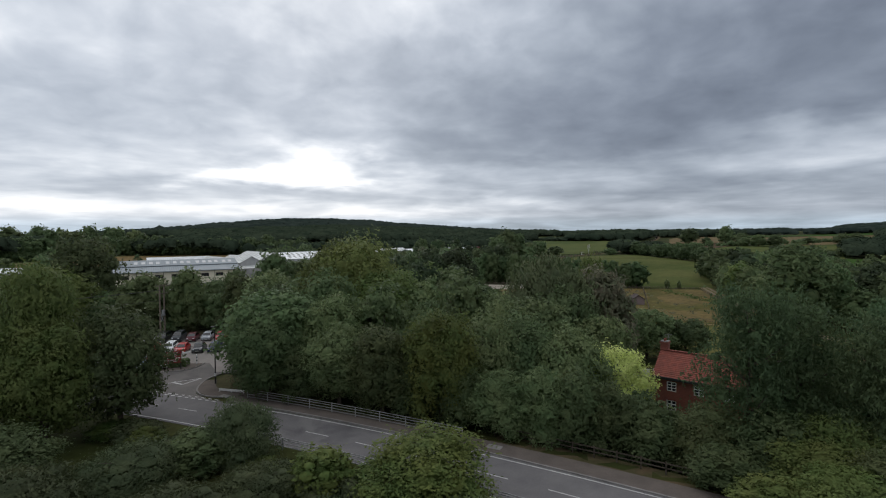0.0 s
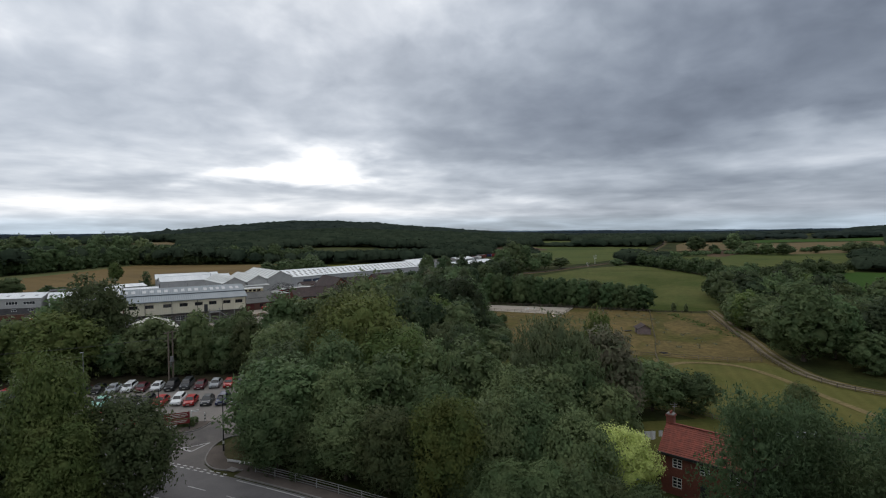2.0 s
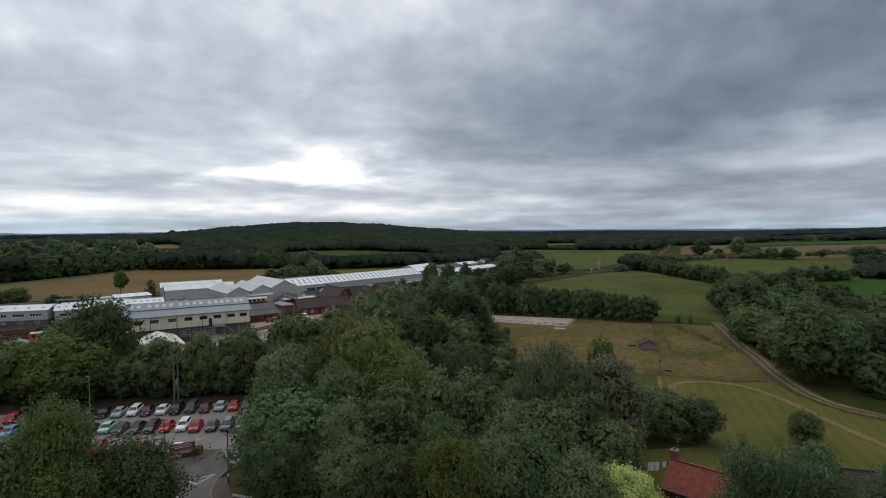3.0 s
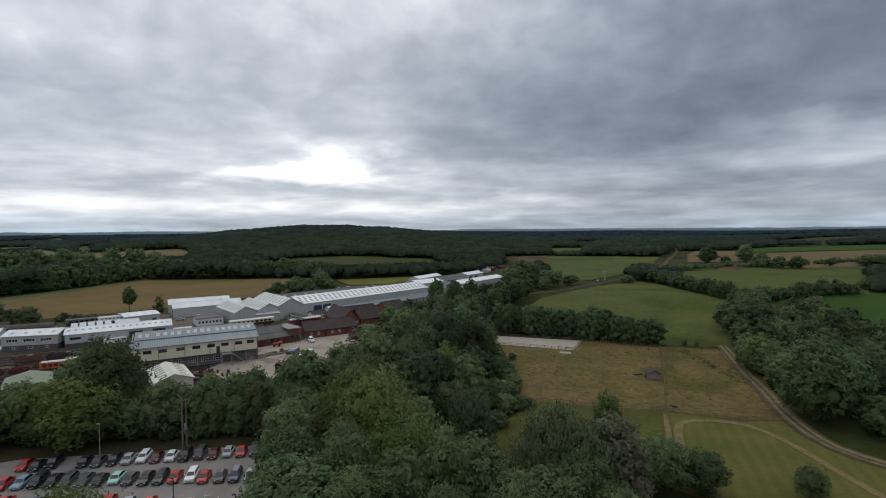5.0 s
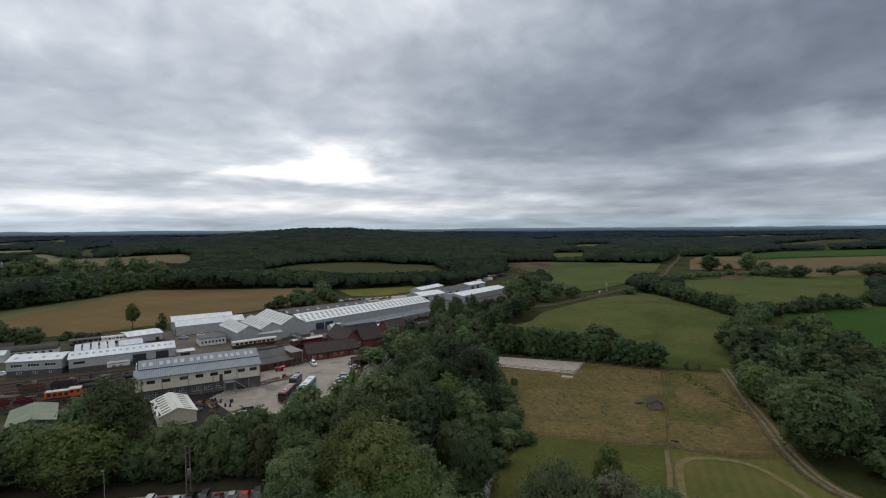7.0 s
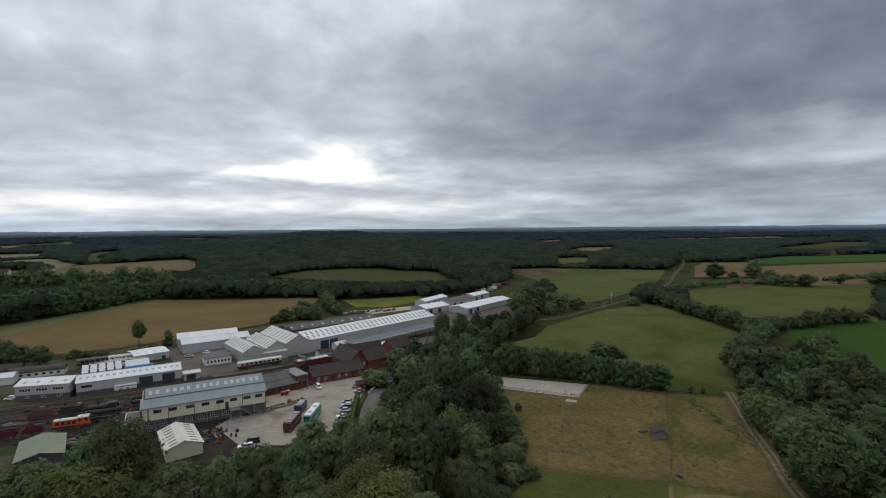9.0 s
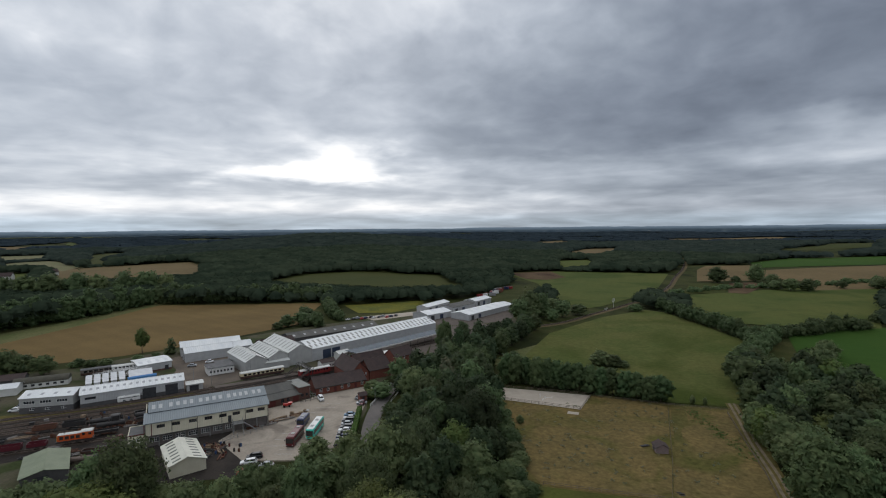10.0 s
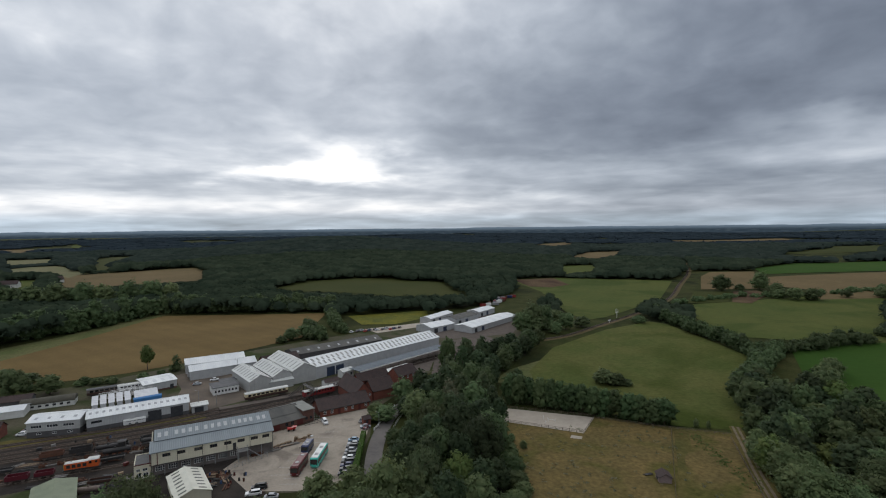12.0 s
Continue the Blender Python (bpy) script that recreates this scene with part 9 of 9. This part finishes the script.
# far farmsteads
for x_, y_, tn_ in ((-560, 560, 20), (-535, 600, 60), (-330, 1180, 15), (-620, 1300, 30), (-210, 1850, 10), (620, 1500, 20), (900, 1900, 40), (-900, 1700, 10), (-700, 1250, 70)):
    building("farmhouse", "far white farmhouse with a tiled roof", x_, y_, tn_, 22, 9, 5, 9, WHITE_WALL, ROOF_TILE, [("front", 2 + 4.6 * k, 1.2, 1.4, 1.4, 1, 1) for k in range(4)], joinery=WHITE_PAINT, group="far farmhouses")

# ---- more of the works ----
def footbridge(x, y, turn):
    """A dark steel footbridge: deck across the lines, a stair down along them at each end."""
    t = thing("footbridge", "black steel lattice footbridge over the running lines", "footbridge", at(x, y, turn))
    ln, h = 13.0, 4.6
    part("deck", Shape().box(0, ln, -0.9, 0.9, h, h + 0.14), DARK_PAINT, t)
    for s_ in (-0.9, 0.9):
        s = Shape().tube((0, s_, h + 1.3), (ln, s_, h + 1.3), 0.06, n=6)
        for k in range(13):
            s.tube((k, s_, h), (k + 1, s_, h + 1.3), 0.035, n=5, caps=False).tube((k + 1, s_, h), (k, s_, h + 1.3), 0.035, n=5, caps=False)
        part("lattice_rail", s, DARK_PAINT, t)
    for x_ in (1.2, ln - 1.2):
        for s_ in (-0.8, 0.8):
            part("leg", Shape().box(x_ - 0.12, x_ + 0.12, s_ - 0.12, s_ + 0.12, -0.1, h), DARK_PAINT, t)
    for x_, sg in ((0.9, 1), (ln - 0.9, 1)):
        s = Shape()
        for e in (-0.85, 0.85):
            s.tube((x_ + e, sg * 0.9, h), (x_ + e, sg * 8.4, 0.1), 0.13, n=5).tube((x_ + e, sg * 0.9, h + 1.2), (x_ + e, sg * 8.4, 1.2), 0.05, n=5)
        part("stringer", s, DARK_PAINT, t)
        for k in range(20):
            part("tread", Shape().box(x_ - 0.8, x_ + 0.8, sg * (0.9 + 0.375 * k), sg * (0.9 + 0.375 * k) + 0.28, h - 0.12 - 0.225 * k, h - 0.07 - 0.225 * k), SLEEPER, t)
    return t


footbridge(-66.5, 210.5, 131)
# old hut with a curved mossy roof and white walls
MOSSY = surface("mossy_dark_roof", (0.060, 0.056, 0.044), (0.085, 0.080, 0.060), 0.95, 0.5, 4.0, contrast=0.3)
hut = thing("curved_roof_hut", "old white hut with a curved mossy dark roof", "hut", at(-187.5, 195.5, 29))
s = Shape()
wall_panel(s, 19, -0.2, 2.1, 0.15, [(1.2 + 2.5 * k, 0.8, 1.2, 0.9) for k in range(7)], pose(0, 0, 0))
s.box(0.15, 18.85, 5.85, 6.0, -0.2, 2.1)
part("wall", s, WHITE_WALL, hut)
for k_ in range(7):
    window(hut, pose(0, 0, 0), 1.2 + 2.5 * k_, 0.8, 1.2, 0.9, DARK_PAINT, 1, 1)
for x_ in (0.0, 18.85):
    f_ = [(x_, 3 + 3 * math.cos(math.pi * k / 10), max(-0.2, 2.0 + 1.9 * math.sin(math.pi * k / 10))) for k in range(11)] + [(x_, 0, -0.2), (x_, 6, -0.2)]
    part("end_wall", Shape().loft([f_, [(x_ + 0.15, q[1], q[2]) for q in f_]]), WHITE_WALL, hut)
ro_ = part("roof", arc_roof(19, 3.15, 2.08, 1.95, 10), MOSSY, hut)
ro_.matrix_basis = pose(0, 3, 0)
# bare carriage frames in white primer, stored in a row behind the shelters
for k_ in range(3):
    cf = thing("stripped_carriage", "stripped white carriage frame stored behind the shelters", "carriage", at(-163.5 + 2.2 * k_, 209.0 + 3.4 * k_, 33, 0.1), "stripped carriages")
    L_ = 21 - 3 * k_
    for s_ in (-1.2, 1.2):
        part("sole_bar", Shape().box(0, L_, s_ - 0.1, s_ + 0.1, 0.7, 1.0), WHITE_PAINT, cf)
        part("cant_rail", Shape().box(0, L_, s_ - 0.07, s_ + 0.07, 2.9, 3.05), WHITE_PAINT, cf)
    for j in range(L_ // 2 + 1):
        for s_ in (-1.2, 1.2):
            part("pillar", Shape().box(2 * j, 2 * j + 0.14, s_ - 0.07, s_ + 0.07, 1.0, 2.9), WHITE_PAINT if j % 3 else SHED_WOOD, cf)
    part("floor", Shape().box(0, L_, -1.1, 1.1, 0.8, 0.9), SHED_WOOD, cf)
    for j in (1.0, L_ - 2.0):
        part("trestle", Shape().box(j, j + 0.9, -1.0, 1.0, -0.1, 0.7), SLEEPER, cf)
# stored wagons, wheels and parts between the lines
for lab_, c_, x_, y_, tn_, ln_, h_ in (("rusty open wagon stored on the outer siding", SCRAP[0], -140, 152.6, 28, 6.4, 1.2), ("black open wagon stored on the outer siding", DARK_PAINT, -133, 156.4, 28, 6.2, 1.3),
        ("sooty black tender stored among parts", DARK_PAINT, -106, 164.5, 31, 6.0, 1.9), ("brown open wagon beside the works", SCRAP[0], -101, 160.2, 31, 5.6, 1.2), ("black flat wagon with wheelsets", DARK_PAINT, -119, 151.4, 30, 7.0, 0.5),
        ("maroon wagon by the green shed", CAR_PAINT["maroon"], -137.8, 138.2, 26, 5.6, 1.3), ("long black flat wagon", DARK_PAINT, -150, 141, 26, 9.0, 0.5), ("dark grey wagon under the works wall", DARK_WALL, -94, 165.0, 31, 6.2, 1.4)):
    wagon(lab_, c_, x_, y_, tn_, ln_, h_)
steam_boiler("rusty boiler barrel lying between the sidings", -98, 169.4, 30, SCRAP[0], 5.0, 0.8)
WHEELPAIR = Shape().tube((0, -0.75, 0.5), (0, -0.62, 0.5), 0.5, n=14).tube((0, 0.62, 0.5), (0, 0.75, 0.5), 0.5, n=14).tube((0, -0.62, 0.5), (0, 0.62, 0.5), 0.09, n=8).mesh("wheelset", SCRAP[0])
for k_ in range(26):
    w_ = new("wheelset", WHEELPAIR)
    w_.matrix_world = at(-136 + 1.55 * k_ + rng.normal(0, 0.5), 148.6 + 0.86 * k_ + rng.normal(0, 1.0), 30 + rng.normal(0, 25), 0.12)
    tagged(w_, "rusty railway wheelset lying in the yard", "wheelset", "wheelsets")
for k_ in range(22):
    timber_pile(-150 + 2.6 * k_ + rng.normal(0, 1.5), 145 + 1.25 * k_ + rng.normal(0, 2.2), 28 + rng.normal(0, 14), 6, 2.5 + 2 * rng.uniform(), SCRAP[(0, 2, 4, 1)[k_ % 4]], "heap of rails and rusty parts between sidings")
for k_ in range(12):
    oil_drum(-152 + 55 * rng.uniform(), 168 + 4 * rng.normal(), SCRAP[(3, 0, 2, 4)[k_ % 4]])
for k_ in range(20):
    m_ = SCRAP[(0, 2, 4, 1, 5)[k_ % 5]]
    solid("crate", Shape().box(-0.7, 0.7, -0.5, 0.5, 0.0, rng.uniform(0.5, 1.1)), m_, "worn crate of parts in the works yard", "crate", at(-150 + 60 * rng.uniform(), 150 + 9 * rng.normal() + 10 * rng.uniform(), rng.uniform(0, 90), 0.11), "crates")
# faint bay lines in the yard
for k_ in range(9):
    a_ = (-60.5 + 0.75 * k_, 146.0 + 4.6 * k_)
    solid("bay_line", ribbon([a_, (a_[0] + 7.0, a_[1] + 0.4)], 0.15, 0.114), WHITE_LINE, "faint worn white bay line", "road marking", kind="structure")
for k_ in range(6):
    a_ = (-56.0, 141.0 + 3.0 * k_)
    solid("bay_line", ribbon([a_, (a_[0] + 5.0, a_[1] + 0.2)], 0.15, 0.114), WHITE_LINE, "faint worn white bay line", "road marking", kind="structure")
# palisade fence between the brick block and the station
post_fence("yard_fence", "dark steel fence across the top of the yard", [(-62.6, 183.6), (-59.6, 185.8), (-56.4, 188.6)], 1.5, 1.8, (0.4, 1.0, 1.6), DARK_PAINT, 0.08)
# platform beside the running lines
solid("platform", ribbon([(-104, 199.5), (-88, 210.0), (-76, 219.0)], 3.6, 0.75, 0.0, 3.0, thick=0.9), PATH_TAR, "low tarmac platform beside the dining carriage", "platform", kind="structure")

# models that were only copied from
for model in MADE:
    for ob in (*model.children_recursive, model):
        bpy.data.objects.remove(ob)
